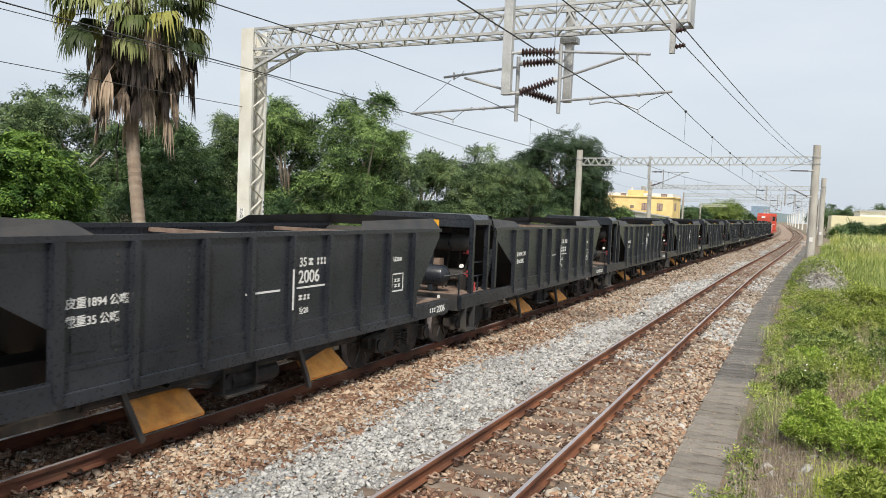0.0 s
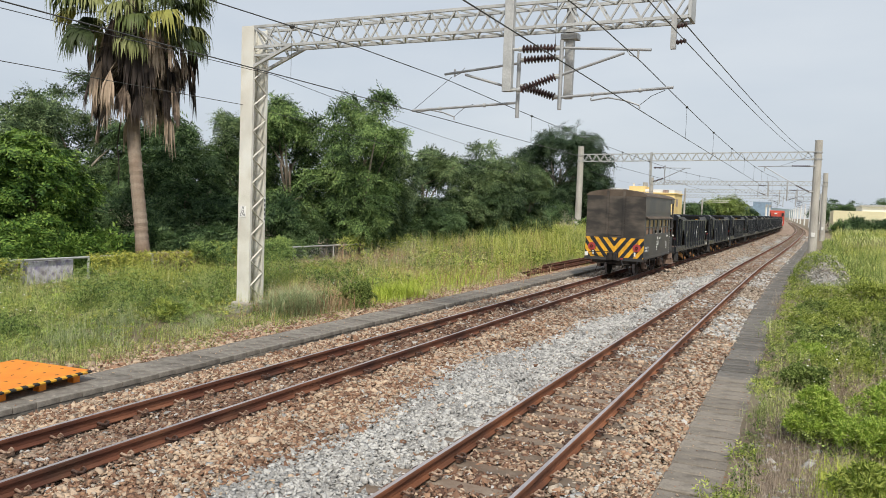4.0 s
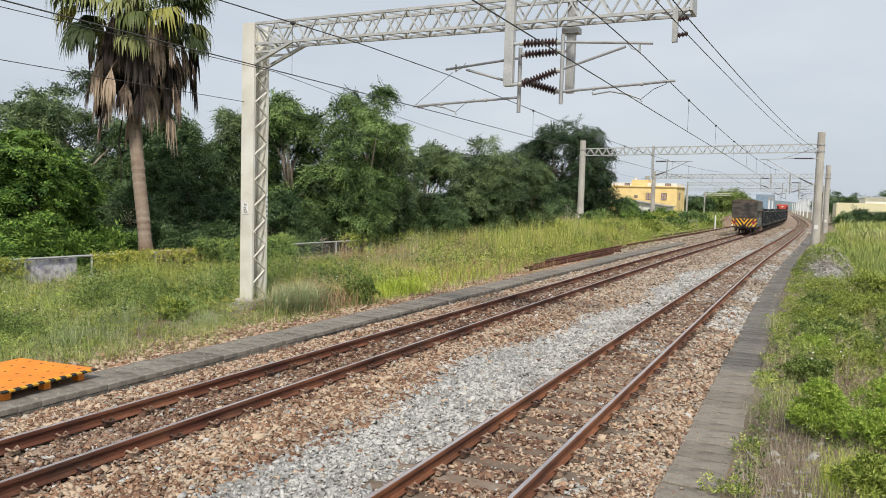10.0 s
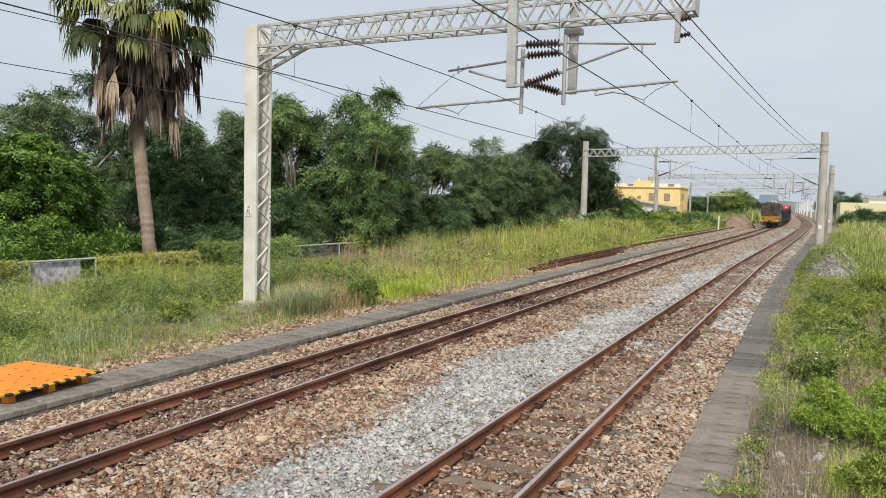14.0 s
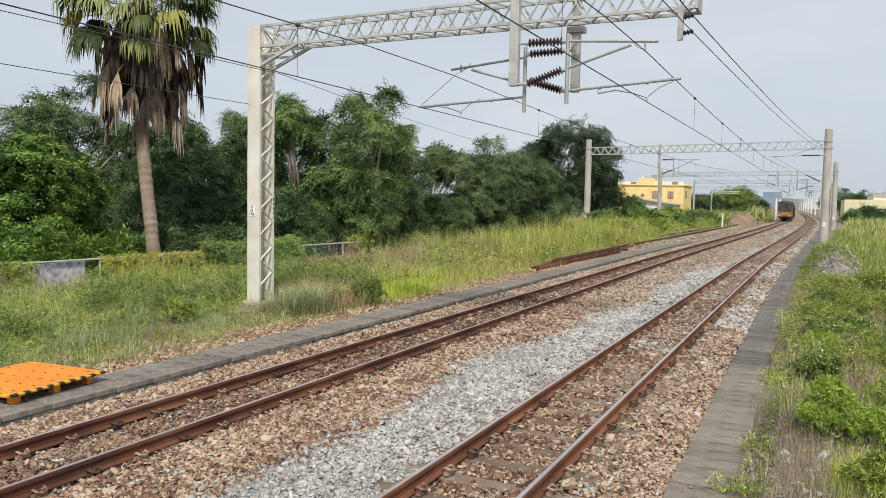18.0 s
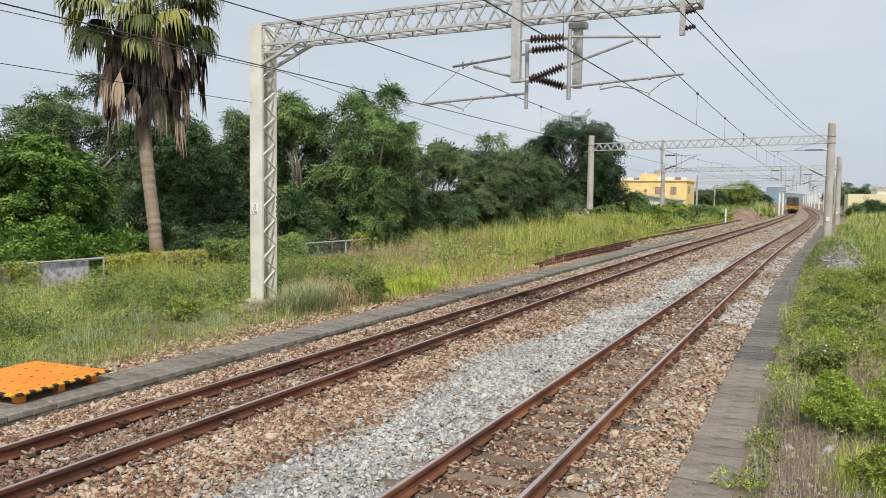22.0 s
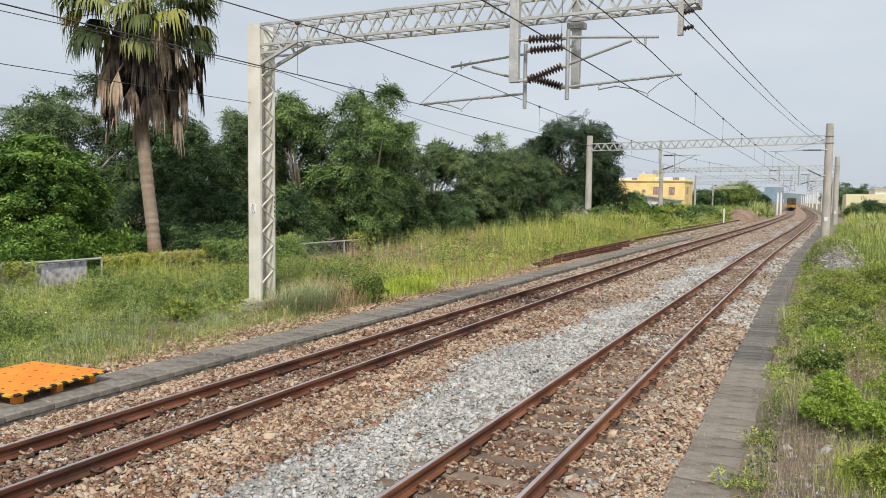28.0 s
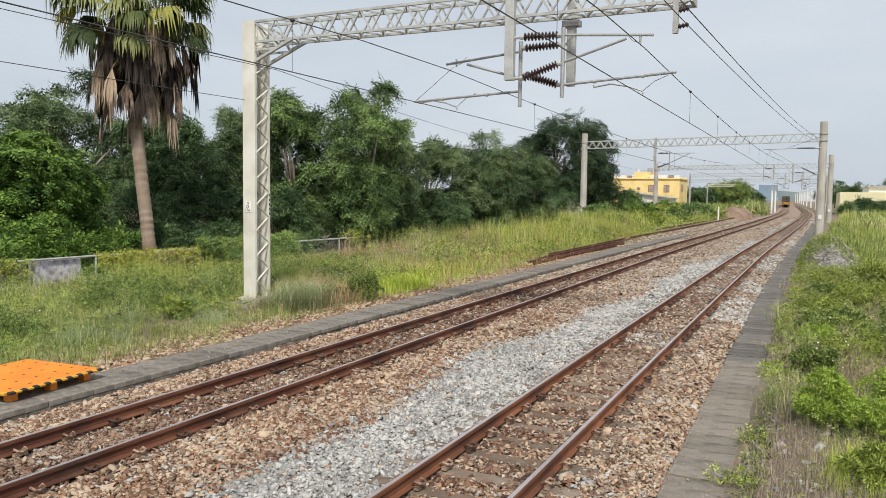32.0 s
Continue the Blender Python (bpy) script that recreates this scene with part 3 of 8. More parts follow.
CHIP_F = [(3, 4, 5), (3, 5, 6), (0, 1, 4), (0, 4, 3), (1, 2, 5), (1, 5, 4), (2, 6, 5), (2, 0, 6), (0, 3, 6)]


def rocks(place, size, rng):
    vs, fs, o = [], [], 0
    kinds = rng.integers(0, 6, len(place))
    for k in range(6):
        sel = kinds == k
        form = np.array(CHIP, float) * rng.uniform(0.6, 1.15, (7, 3)) * 0.72
        form += rng.normal(0, 0.17, (7, 3))
        n = int(sel.sum())
        v, f = spray(form, CHIP_F, place[sel], turns(n, 0.95, rng), size[sel][:, None] * rng.uniform(0.6, 1.25, (n, 3)) * np.array([1.35, 1.05, 0.5]))
        vs.append(v)
        fs.append(f + o)
        o += len(v)
    return np.concatenate(vs), np.concatenate(fs)


def ballast_heights(x):
    """Level of the stones over the bed at the offset x."""
    h = np.full(len(x), -0.205)
    h[x < -8.75] = -0.215 - (-8.75 - x[x < -8.75]) * 0.17
    h[x > -1.75] = -0.215 - (x[x > -1.75] + 1.75) * 0.12
    for c, inside, out in ((LEFT, -0.175, -0.15), (RIGHT, -0.2, -0.175)):
        d = np.abs(x - c)
        h[d < 0.45] = inside
        h[(d > 0.72) & (d < 1.25)] = out
    mid = np.abs(x - (LEFT + RIGHT) / 2)
    h[mid < 0.9] = -0.14
    return h


rng = np.random.default_rng(11)
px, py, ps = [], [], []
for y0, y1, dens, size in ((3.8, 9, 1230, 0.029), (9, 14, 900, 0.0315), (14, 22, 420, 0.038), (22, 36, 165, 0.048), (36, 70, 52, 0.06), (70, 130, 9, 0.075)):
    n = int(7.98 * (y1 - y0) * dens)
    px.append(rng.uniform(-9.25, -1.27, n))
    py.append(rng.uniform(y0, y1, n))
    ps.append(size * rng.lognormal(0, 0.28, n))
px, py, ps = map(np.concatenate, (px, py, ps))
shown = py > 3.5 + 0.52 * np.clip(px + 6.9, 0, 9)
px, py, ps = px[shown], py[shown], ps[shown]
rail_gap = np.ones(len(px), bool)
for c in (LEFT, RIGHT):
    for s in (-1, 1):
        rail_gap &= np.abs(px - c - s * (HALF_GAUGE + 0.0325)) > 0.075
on_sleeper = (np.abs(px - RIGHT) < 1.0) & (np.abs((py - 0.3 + 0.31) % 0.62 - 0.31) < 0.125)
rail_gap &= ~(on_sleeper & (rng.random(len(px)) < 0.86))
on_sleeper = (np.abs(px - LEFT) < 1.0) & (np.abs((py - 0.3 + 0.31) % 0.62 - 0.31) < 0.11)
rail_gap &= ~(on_sleeper & (rng.random(len(px)) < 0.45))
for c in (LEFT, RIGHT):
    by_clip = (np.abs(np.abs(px - c) - HALF_GAUGE - 0.0325) < 0.19) & (np.abs((py - 0.3 + 0.31) % 0.62 - 0.31) < 0.1)
    rail_gap &= ~(by_clip & (rng.random(len(px)) < 0.9))
px, py, ps = px[rail_gap], py[rail_gap], ps[rail_gap]
pz = ballast_heights(px) + rng.normal(0, 0.013, len(px))
edge = -5.02 + 0.2 * np.sin(py * 0.9) + 0.3 * np.sin(py * 0.31 + 1) + np.clip((py - 18) * 0.03, 0, 1.1) + rng.normal(0, 0.16, len(px))
grey = (px > edge) & (px < RIGHT - 0.6)
patch = (np.sin(py * 0.37) + np.sin(py * 0.9 + 2) > -0.2) & (py > 19) & (px > RIGHT + 0.65) & (rng.random(len(px)) < 0.6)
patch |= (np.sin(py * 0.5 + 1) + np.sin(py * 1.3) > 0.5) & (py > 15) & (np.abs(px - RIGHT) < 0.5) & (rng.random(len(px)) < 0.45)
grey |= patch
grey ^= rng.random(len(px)) < 0.03
place = np.stack([px + bends(py), py, pz], 1)
# a second, closer layer of the fresh stones
k = grey & (py < 24) & (rng.random(len(px)) < 0.55)
extra = place[k] + np.stack([rng.normal(0, 0.03, k.sum()), rng.normal(0, 0.03, k.sum()), rng.normal(-0.012, 0.006, k.sum())], 1)
place, ps, grey = np.concatenate([place, extra]), np.concatenate([ps, ps[k] * 0.85]), np.concatenate([grey, np.ones(k.sum(), bool)])
pale = ~grey & (rng.random(len(grey)) < 0.22 * (place[:, 0] > RIGHT + 0.6) + np.clip((place[:, 1] - 8) / 26, 0.14, 0.85))
off = place[:, 0] - bends(place[:, 1])
stained = ~grey & ((np.abs(off - LEFT) < 0.78) | ((np.abs(off - RIGHT) < 0.55) & (rng.random(len(grey)) < 0.6))) & (rng.random(len(grey)) < 0.85)
pale &= ~stained
for sel, m, lab in ((stained, "stone_rust", "dark rust-stained ballast stones between the rails"), (~grey & ~pale & ~stained, "stone_brown", "brown and rust-stained crushed ballast stones"), (pale, "stone_pale", "pale grey-brown crushed ballast stones"), (grey, "stone_grey", "pale grey fresh ballast stones")):
    v, f = rocks(place[sel], ps[sel], rng)
    tagged(new("ballast_stones", raw_mesh("ballast_stones", v, f, m)), lab, "ballast stones", kind="stuff")

n = 13000
vy = rng.uniform(5, 40, n)
vx = -10.2 - np.abs(rng.normal(0, 0.75, n))
v, f = rocks(np.stack([vx + bends(vy), vy, np.array([lift(float(a), float(b)) for a, b in zip(vx, vy)]) + 0.012], 1), 0.035 * rng.lognormal(0, 0.35, n), rng)
tagged(new("verge_stones", raw_mesh("verge_stones", v, f, "stone_brown")), "loose brown stones strewn along the verge", "stones", kind="stuff")

n = 5200
vy = rng.uniform(45, 125, n)
vx = rng.uniform(-12.2, -9.25, n)
v, f = rocks(np.stack([vx + bends(vy), vy, np.where(vx < -10.25, np.array([lift(float(a), float(b)) for a, b in zip(vx, vy)]) + 0.03, np.where(vy < 62, -0.7, -0.36))], 1), 0.085 * rng.lognormal(0, 0.3, n), rng)
tagged(new("verge_stones", raw_mesh("verge_stones", v, f, "stone_pale")), "pale stones strewn beside the siding", "stones", kind="stuff")

# ---- slab paths ----
def slab_path(x0, x1, top, base, y0, y1, pitch, label, material, cover=0.0):
    t = empty("cable_trough", label, "slab path", kind="structure")
    meshes = []
    for k in range(9):
        # a worn cover with ragged edges
        xs = [(x1 - x0) * (u - 0.5) for u in (0, 0.04, 0.2, 0.38, 0.5, 0.67, 0.82, 0.95, 1)]
        ragged = lambda: [abs(RND.normal(0, 0.004 if cover else 0.01)) + (0.001 if cover else 0.011) for _ in xs]
        a, b = ragged(), ragged()
        a[0], a[-1], b[0], b[-1] = [v + RND.uniform(0, 0.005 if cover else 0.014) for v in (a[0], a[-1], b[0], b[-1])]
        rim = [(x, v) for x, v in zip(xs, a)] + [(x, pitch - v) for x, v in reversed(list(zip(xs, b)))]
        n, q = len(rim), RND.uniform(-0.012, 0.012)
        mx, my = 0, pitch / 2
        vs = [(x, y, top - cover if cover else base) for x, y in rim] + [(x, y, top - 0.012) for x, y in rim] + [(mx + (x - mx) * 0.965, my + (y - my) * (0.97 if cover else 0.93), top + q * (x - mx)) for x, y in rim]
        fs = [(k * n + i, k * n + (i + 1) % n, (k + 1) * n + (i + 1) % n, (k + 1) * n + i) for k in (0, 1) for i in range(n)]
        meshes.append(Shape().add(vs, fs + [tuple(range(2 * n, 3 * n))]).mesh("slab", material))
    i, y = 0, y0
    while y < y1:
        ob = new("slab", meshes[int(RND.integers(9))])
        ob.parent = t
        ob.location = ((x0 + x1) / 2 + float(bends(y)) + (0.12 * min(1.2, max(-1, (17.5 - y) / 10)) if x0 > -5 else 0) + RND.uniform(-1, 1) * (0.004 if cover else 0.012), y, RND.uniform(-0.01, 0.004) * (0.5 if cover else 1))
        ob.rotation_euler = (RND.uniform(-0.01, 0.01), RND.uniform(-0.006, 0.006), RND.uniform(-0.02, 0.02))
        y += pitch
    if cover:
        # the trough's side, cast in lengths
        y = y0
        while y < y1:
            e = y + RND.uniform(1.7, 2.3)
            o, d = x1 - 0.014 + RND.uniform(-0.006, 0.006), top - cover - 0.003
            part("trough_wall", ribbon([(x0 + 0.03, base - 0.1), (o, base - 0.1), (o + 0.004, d - 0.02), (o - 0.012, d), (x0 + 0.03, d)], y + 0.004, e - 0.004, 0.9), material, t)
            y = e
        return t
    part("base", ribbon([(x0 + 0.3, base - 0.2), (x1 - 0.03, base - 0.2), (x1 - 0.03, top - 0.09), (x0 + 0.3, top - 0.09)], y0, y1, 2.5), material, t)
    return t


slab_path(-10.22, -9.4, -0.18, -0.5, -5, 62, 0.36, "cracked grey concrete cable trough covers beside the grass verge", "slab", 0.085)
slab_path(-1.41, -0.74, -0.2, -0.45, -5, 14.47, 0.33, "weathered grey concrete cable trough covers beside the weeds", "slab_worn")
slab_path(-1.41, -0.74, -0.2, -0.45, 14.47, 100, 0.33, "dark stained cable trough covers farther along the weeds", "slab_dark")

# grit and litter on the covers
lrng = np.random.default_rng(12)
ly = 6 + 34 * lrng.random(1500) ** 1.3
edge = lrng.random(1500) ** 2 * 0.3
lx = np.where(lrng.random(1500) < 0.55, -0.76 - edge, -1.39 + edge) + bends(ly) + 0.12 * np.clip((17.5 - ly) / 10, -1, 1.2)
v, f = rocks(np.stack([lx, ly, np.full(1500, -0.197)], 1), 0.0065 * lrng.lognormal(0, 0.5, 1500), lrng)
tagged(new("grit", raw_mesh("grit", v, f, "stone_brown")), "brown grit and small stones on the slab path", "stones", kind="stuff")
ly = 6 + 30 * lrng.random(900) ** 1.3
lx = -10.2 + 0.75 * lrng.random(900) ** 2 + bends(ly)
v, f = rocks(np.stack([lx, ly, np.full(900, -0.178)], 1), 0.009 * lrng.lognormal(0, 0.5, 900), lrng)
tagged(new("grit", raw_mesh("grit", v, f, "stone_brown")), "brown grit on the trough covers beside the verge", "stones", kind="stuff")


# ---- overhead line ----
def truss_face(s, a, b, up, pitch, wid, chord):
    """One lattice face between two chords: a and b are the lower ends, up the way to the upper chord."""
    a, b, up = Vector(a), Vector(b), Vector(up)
    s.bar(a, b, chord), s.bar(a + up, b + up, chord)
    n = max(2, round((b - a).length / pitch))
    for i in range(n):
        p, q, m = a.lerp(b, i / n), a.lerp(b, (i + 1) / n), a.lerp(b, (i + 0.5) / n)
        s.bar(p + up, m, wid), s.bar(m, q + up, wid)


def insulator(s, a, b, r=0.092, n=12):
    a, b = Vector(a), Vector(b)
    s.tube([a, b], 0.03, 8)
    d = (b - a) / n
    for i in range(n):
        c = a + d * (i + 0.5)
        s.tube([c - d * 0.36, c - d * 0.05, c + d * 0.3], [r * 0.45, r, r * 0.5], 10)


def cantilever(parent, foot, out, y, z, label="", reach=2.25):
    """A hinged bracket: insulators, upright tube, top tube, strut, register tube, steady arm. foot: x of the drop post; out: +1 or -1."""
    c = part("cantilever", Shape().tube([(foot + out * 1.05, y, z + 1.15), (foot + out * 1.05, y, z - 0.25)], 0.045, 8), "tube", parent, label)
    for (za, zb, n) in ((z + 1.02, z + 1.0, 10), (z + 0.18, z + 0.43, 12)):
        s = Shape()
        insulator(s, (foot + out * 0.2, y, za), (foot + out * 0.95, y, zb), n=n)
        part("insulator", s, "insulator", c, "dark brown ribbed porcelain")
        part("fitting", Shape().tube([(foot, y, za), (foot + out * 0.1, y, za), (foot + out * 0.14, y, za), (foot + out * 0.22, y, za)], [0.03, 0.03, 0.05, 0.05], 8), "galv_boom", c)
        part("fitting", Shape().tube([(foot + out * 0.93, y, zb), (foot + out * 1.0, y, zb), (foot + out * 1.02, y, zb), (foot + out * 1.08, y, zb)], [0.05, 0.05, 0.03, 0.03], 8), "galv_boom", c)
    u = foot + out * 1.05
    low = 0.09 if out < 0 else 0.0
    part("top_tube", Shape().tube([(u, y, z + 1.0 - low * 0.7), (u + out * 1.8, y, z + 0.86 - low)], 0.028, 8), "tube", c)
    part("strut_tube", Shape().tube([(u, y, z + 0.45 - low), (u + out * 1.28, y, z + 0.83 - low)], 0.028, 8), "tube", c)
    ends = (0.08, -0.04) if out < 0 else (0.0, 0.13)
    part("register_tube", Shape().tube([(u, y, z + ends[0]), (u + out * reach, y, z + ends[1])], 0.028, 8), "tube", c)
    if out < 0:
        part("stay_wire", Shape().tube([(u + out * 1.62, y, z + 0.7), (u + out * (reach - 0.05), y, z + ends[1] + 0.03)], 0.006, 4), "wire", c)
    for k in (0.3, 0.72):
        part("fitting", Shape().ring((u + out * reach * k, y, z + ends[0] + (ends[1] - ends[0]) * k), "x", 0.028, 0.045, 0.05, 10), "galv_boom", c)
    steady = u + out * 0.65 if out > 0 else u + out * 2.5
    part("steady_arm", Shape().tube([(steady + (a - 0.65), y, z + b) for a, b in ((0.65, -0.03), (0.65, -0.08), (1.0, -0.03), (1.35, -0.1), (1.62, -0.2), (1.63, -0.26))], 0.018, 6), "tube", c)
    part("stay_wire", Shape().tube([(steady + 0.97, y, z - 0.2), (steady + 1.2, y, z - 0.02), (steady + 1.45, y, z + 0.08)], 0.006, 4), "wire", c)
    part("hanger", Shape().tube([(u + out * 1.55, y, z + 0.87), (u + out * 1.55, y, z + 0.7)], 0.022, 6).tube([(u + out * 1.3, y, z + 0.9), (u + out * 1.4, y, z + 0.78), (u + out * 1.55, y, z + 0.72)], 0.008, 4), "galv_dark", c)
    return c


def near_portal():
    g = empty("catenary_portal", "grey lattice mast with long truss boom and two wire brackets", "catenary portal", at=(0, 0, 0))
    x0, x1, y0, y1, zt = -13.18, -12.8, 15.2, 15.78, 7.0
    m = Shape().box(x0, x1, y0, y0 + 0.012, -0.25, zt).box(x0, x1, y1 - 0.012, y1, -0.25, zt)
    part("mast_plate", m, "galv", g)
    for xx in (x0, x1):
        for yy in (y0, y1):
            part("mast_angle", Shape().box(xx - 0.035 if xx == x1 else xx - 0.003, xx + 0.003 if xx == x1 else xx + 0.035, yy - 0.003 if yy == y0 else yy - 0.07, yy + 0.07 if yy == y0 else yy + 0.003, -0.25, zt), "galv", g)
    n = 11
    for xx in (x0 + 0.01, x1 - 0.01):
        for i in range(n):
            za, zb = -0.2 + (zt + 0.2) * i / n, -0.2 + (zt + 0.2) * (i + 1) / n
            zm = (za + zb) / 2
            part("mast_lacing", Shape().bar((xx, y0 + 0.05, za), (xx, y1 - 0.05, zm), 0.012, 0.055, (1, 0, 0)), "galv", g)
            part("mast_lacing", Shape().bar((xx, y1 - 0.05, zm), (xx, y0 + 0.05, zb), 0.012, 0.055, (1, 0, 0)), "galv", g)
    part("footing", Shape().prism([(-13.3, 15.1), (-12.68, 15.08), (-12.62, 15.9), (-13.33, 15.92)], "z", -0.6, 0.04), "concrete_pole", g, "broken concrete footing", bevel=0.04)
    for k in range(7):
        u = RND.uniform(0, 6.28)
        cx, cy, r = -12.98 + 0.5 * math.cos(u), 15.45 + 0.55 * math.sin(u), RND.uniform(0.07, 0.15)
        part("rubble", Shape().prism([(cx + r * math.cos(q) * RND.uniform(0.7, 1.2), cy + r * math.sin(q) * RND.uniform(0.7, 1.2)) for q in (0.2, 1.3, 2.5, 3.7, 5.0)], "z", -0.3, -0.08 + RND.uniform(-0.06, 0.06)), "concrete_pole", g)
    a, b, zl = -12.79, -2.34, 6.47
    for name, yy in (("boom_front", y0 + 0.03), ("boom_back", y1 - 0.03)):
        s = Shape()
        truss_face(s, (a, yy, zl), (b, yy, zl), (0, 0, 0.5), 0.6, 0.036, 0.06)
        part(name, s, "galv_boom", g)
    for name, zz in (("boom_underside", zl), ("boom_top", zl + 0.5)):
        n = 17
        for i in range(n):
            xa, xb = a + (b - a) * i / n, a + (b - a) * (i + 1) / n
            part("lacing_bar", Shape().bar((xa, y0, zz), ((xa + xb) / 2, y1, zz), 0.032), "galv_boom", g)
            part("lacing_bar", Shape().bar(((xa + xb) / 2, y1, zz), (xb, y0, zz), 0.032), "galv_boom", g)
    part("boom_end", Shape().box(b - 0.02, b + 0.04, y0, y1, zl - 0.03, zl + 0.53), "galv_boom", g)
    for yy in (y0 + 0.03, y1 - 0.03):
        for p, q, wd in (((-12.8, yy, 6.0), (-11.65, yy, 6.47), 0.07), ((-12.8, yy, 6.94), (-12.0, yy, 6.48), 0.05), ((-12.78, yy, 6.27), (-12.1, yy, 6.27), 0.05), ((-12.1, yy, 6.27), (-12.35, yy, 6.62), 0.05)):
            part("knee_brace", Shape().bar(p, q, wd), "galv_boom", g)
    # drop posts and brackets
    part("drop_post", Shape().box(-6.04, -5.84, y0 - 0.16, y0 - 0.01, 5.14, 7.3), "galv_boom", g, bevel=0.01)
    part("drop_post", Shape().box(-4.93, -4.75, y1 + 0.01, y1 + 0.14, 5.06, 7.2), "galv_dark", g, bevel=0.01)
    part("post_clamp", Shape().box(-5.02, -4.66, y1 - 0.05, y1 + 0.2, 6.3, 6.42), "galv_dark", g)
    cantilever(g, -5.84, 1, y0 - 0.08, 4.99)
    cantilever(g, -4.93, -1, y1 + 0.08, 4.93, reach=2.62)
    part("feeder_post", Shape().box(-2.65, -2.55, y0 - 0.05, y0 + 0.05, 5.86, 6.5), "galv_dark", g)
    for zz in (6.28, 5.98):
        s = Shape()
        insulator(s, (-2.55, y0, zz), (-2.36, y0, zz + 0.03), 0.06, 3)
        part("pin_insulator", s, "insulator", g)
    s = Shape().box(-13.13, -12.93, y0 - 0.016, y0 - 0.006, 2.22, 2.5)
    pl = part("mast_plate", s, "white", g, "small white plate with dark lettering")
    for txt, xo, zz in (("N", -13.055, 2.42), ("22", -13.085, 2.33), ("17A", -13.115, 2.24)):
        lettering(pl, txt, xo, y0 - 0.017, zz, 0.1, "", "black_paint", True)
    st = part("number_strip", Shape().box(x1 + 0.004, x1 + 0.01, y1 - 0.06, y1, 2.1, 2.75), "white", g, "narrow white strip with dark bars")
    for i in range(5):
        part("bar", Shape().box(x1 + 0.0105, x1 + 0.013, y1 - 0.05, y1 - 0.012, 2.62 - i * 0.12, 2.69 - i * 0.12), "black_paint", st)
    return g


near_portal()


def pole_bracket(g, foot, out, y, z):
    """A bracket straight off a pole: level top tube and slanting strut, each with its insulator next to the pole."""
    c = part("cantilever", Shape().tube([(foot + out * 1.6, y, z + 2.05), (foot + out * 4.1, y, z + 1.98)], 0.036, 6), "tube", g)
    for a, b in (((0.25, 2.05), (1.6, 2.05)), ((0.2, 0.0), (1.2, 0.5))):
        i = Shape()
        insulator(i, (foot + out * a[0], y, z + a[1]), (foot + out * b[0], y, z + b[1]), 0.085, 9)
        part("insulator", i, "insulator", c)
    part("strut_tube", Shape().tube([(foot + out * 1.2, y, z + 0.5), (foot + out * 3.6, y, z + 1.96)], 0.036, 6), "tube", c)
    part("hanger", Shape().tube([(foot + out * 3.6, y, z + 1.96), (foot + out * 3.6, y, z + 1.6)], 0.02, 6), "galv_dark", c)
    part("stay_wire", Shape().tube([(foot, y, z + 2.9), (foot + out * 2.4, y, z + 2.06)], 0.012, 5), "wire", c)
    for zz in (z, z + 2.05):
        part("pole_fitting", Shape().tube([(foot - out * 0.1, y, zz), (foot + out * 0.28, y, zz)], 0.05, 8), "galv_dark", c)


def far_portal(y, xl, xr, top_l, top_r, zb, deep, brackets, label):
    """Two concrete poles with a light lattice beam and brackets."""
    g = empty("catenary_portal", label, "catenary portal", "line portals")
    zb, zr = zb
    for xx, tt, r in ((xl, top_l, 0.26 if y < 140 else 0.14), (xr, top_r, 0.28 if y < 140 else 0.2)):
        p = part("pole", Shape().tube([(xx, y, -0.5), (xx, y, tt)], [r + 0.05, r], 14), "concrete_pole", g, smooth=False)
        part("pole_plate", Shape().box(xx - 0.13, xx + 0.13, y - r - 0.07, y - r - 0.03, 1.15, 1.5), "white_worn", p, "small faded white plate")
        for zz in ((zb if xx == xl else zr) + 0.04, (zb if xx == xl else zr) + deep - 0.04):
            part("pole_band", Shape().tube([(xx, y, zz - 0.05), (xx, y, zz + 0.05)], r + 0.05, 14), "galv_dark", p)
    s = Shape()
    truss_face(s, (xl, y - 0.15, zb), (xr, y - 0.15, zr), (0, 0, deep), deep * 1.15, 0.05, 0.07)
    part("beam", s, "galv_boom", g)
    s = Shape()
    truss_face(s, (xl, y + 0.2, zb), (xr, y + 0.2, zr), (0, 0, deep), deep * 1.15, 0.045, 0.06)
    part("beam", s, "galv_boom", g)
    for foot, out, z, drop in brackets:
        if not drop:
            pole_bracket(g, foot, out, y - 0.2, z)
            continue
        part("drop_post", Shape().box(foot - 0.09, foot + 0.09, y - 0.3, y - 0.16, z - 0.1, zb + deep + 0.2), "galv_dark", g)
        c = part("cantilever", Shape().tube([(foot + out * 1.2, y - 0.2, z + 1.5), (foot + out * 1.2, y - 0.2, z - 0.2)], 0.045, 6), "tube", g)
        for za, zb2 in ((z + 1.3, z + 1.3), (z + 0.1, z + 0.4)):
            s = Shape()
            insulator(s, (foot + out * 0.25, y - 0.2, za), (foot + out * 1.1, y - 0.2, zb2), 0.09, 8)
            part("insulator", s, "insulator", c)
        part("top_tube", Shape().tube([(foot + out * 1.1, y - 0.2, z + 1.3), (foot + out * 3.3, y - 0.2, z + 1.3)], 0.035, 6), "tube", c)
        part("strut_tube", Shape().tube([(foot + out * 1.1, y - 0.2, z + 0.4), (foot + out * 2.9, y - 0.2, z + 1.28)], 0.035, 6), "tube", c)
        part("register_tube", Shape().tube([(foot + out * 1.1, y - 0.2, z + 0.05), (foot + out * 3.2, y - 0.2, z - 0.05)], 0.028, 6), "tube", c)
    return g


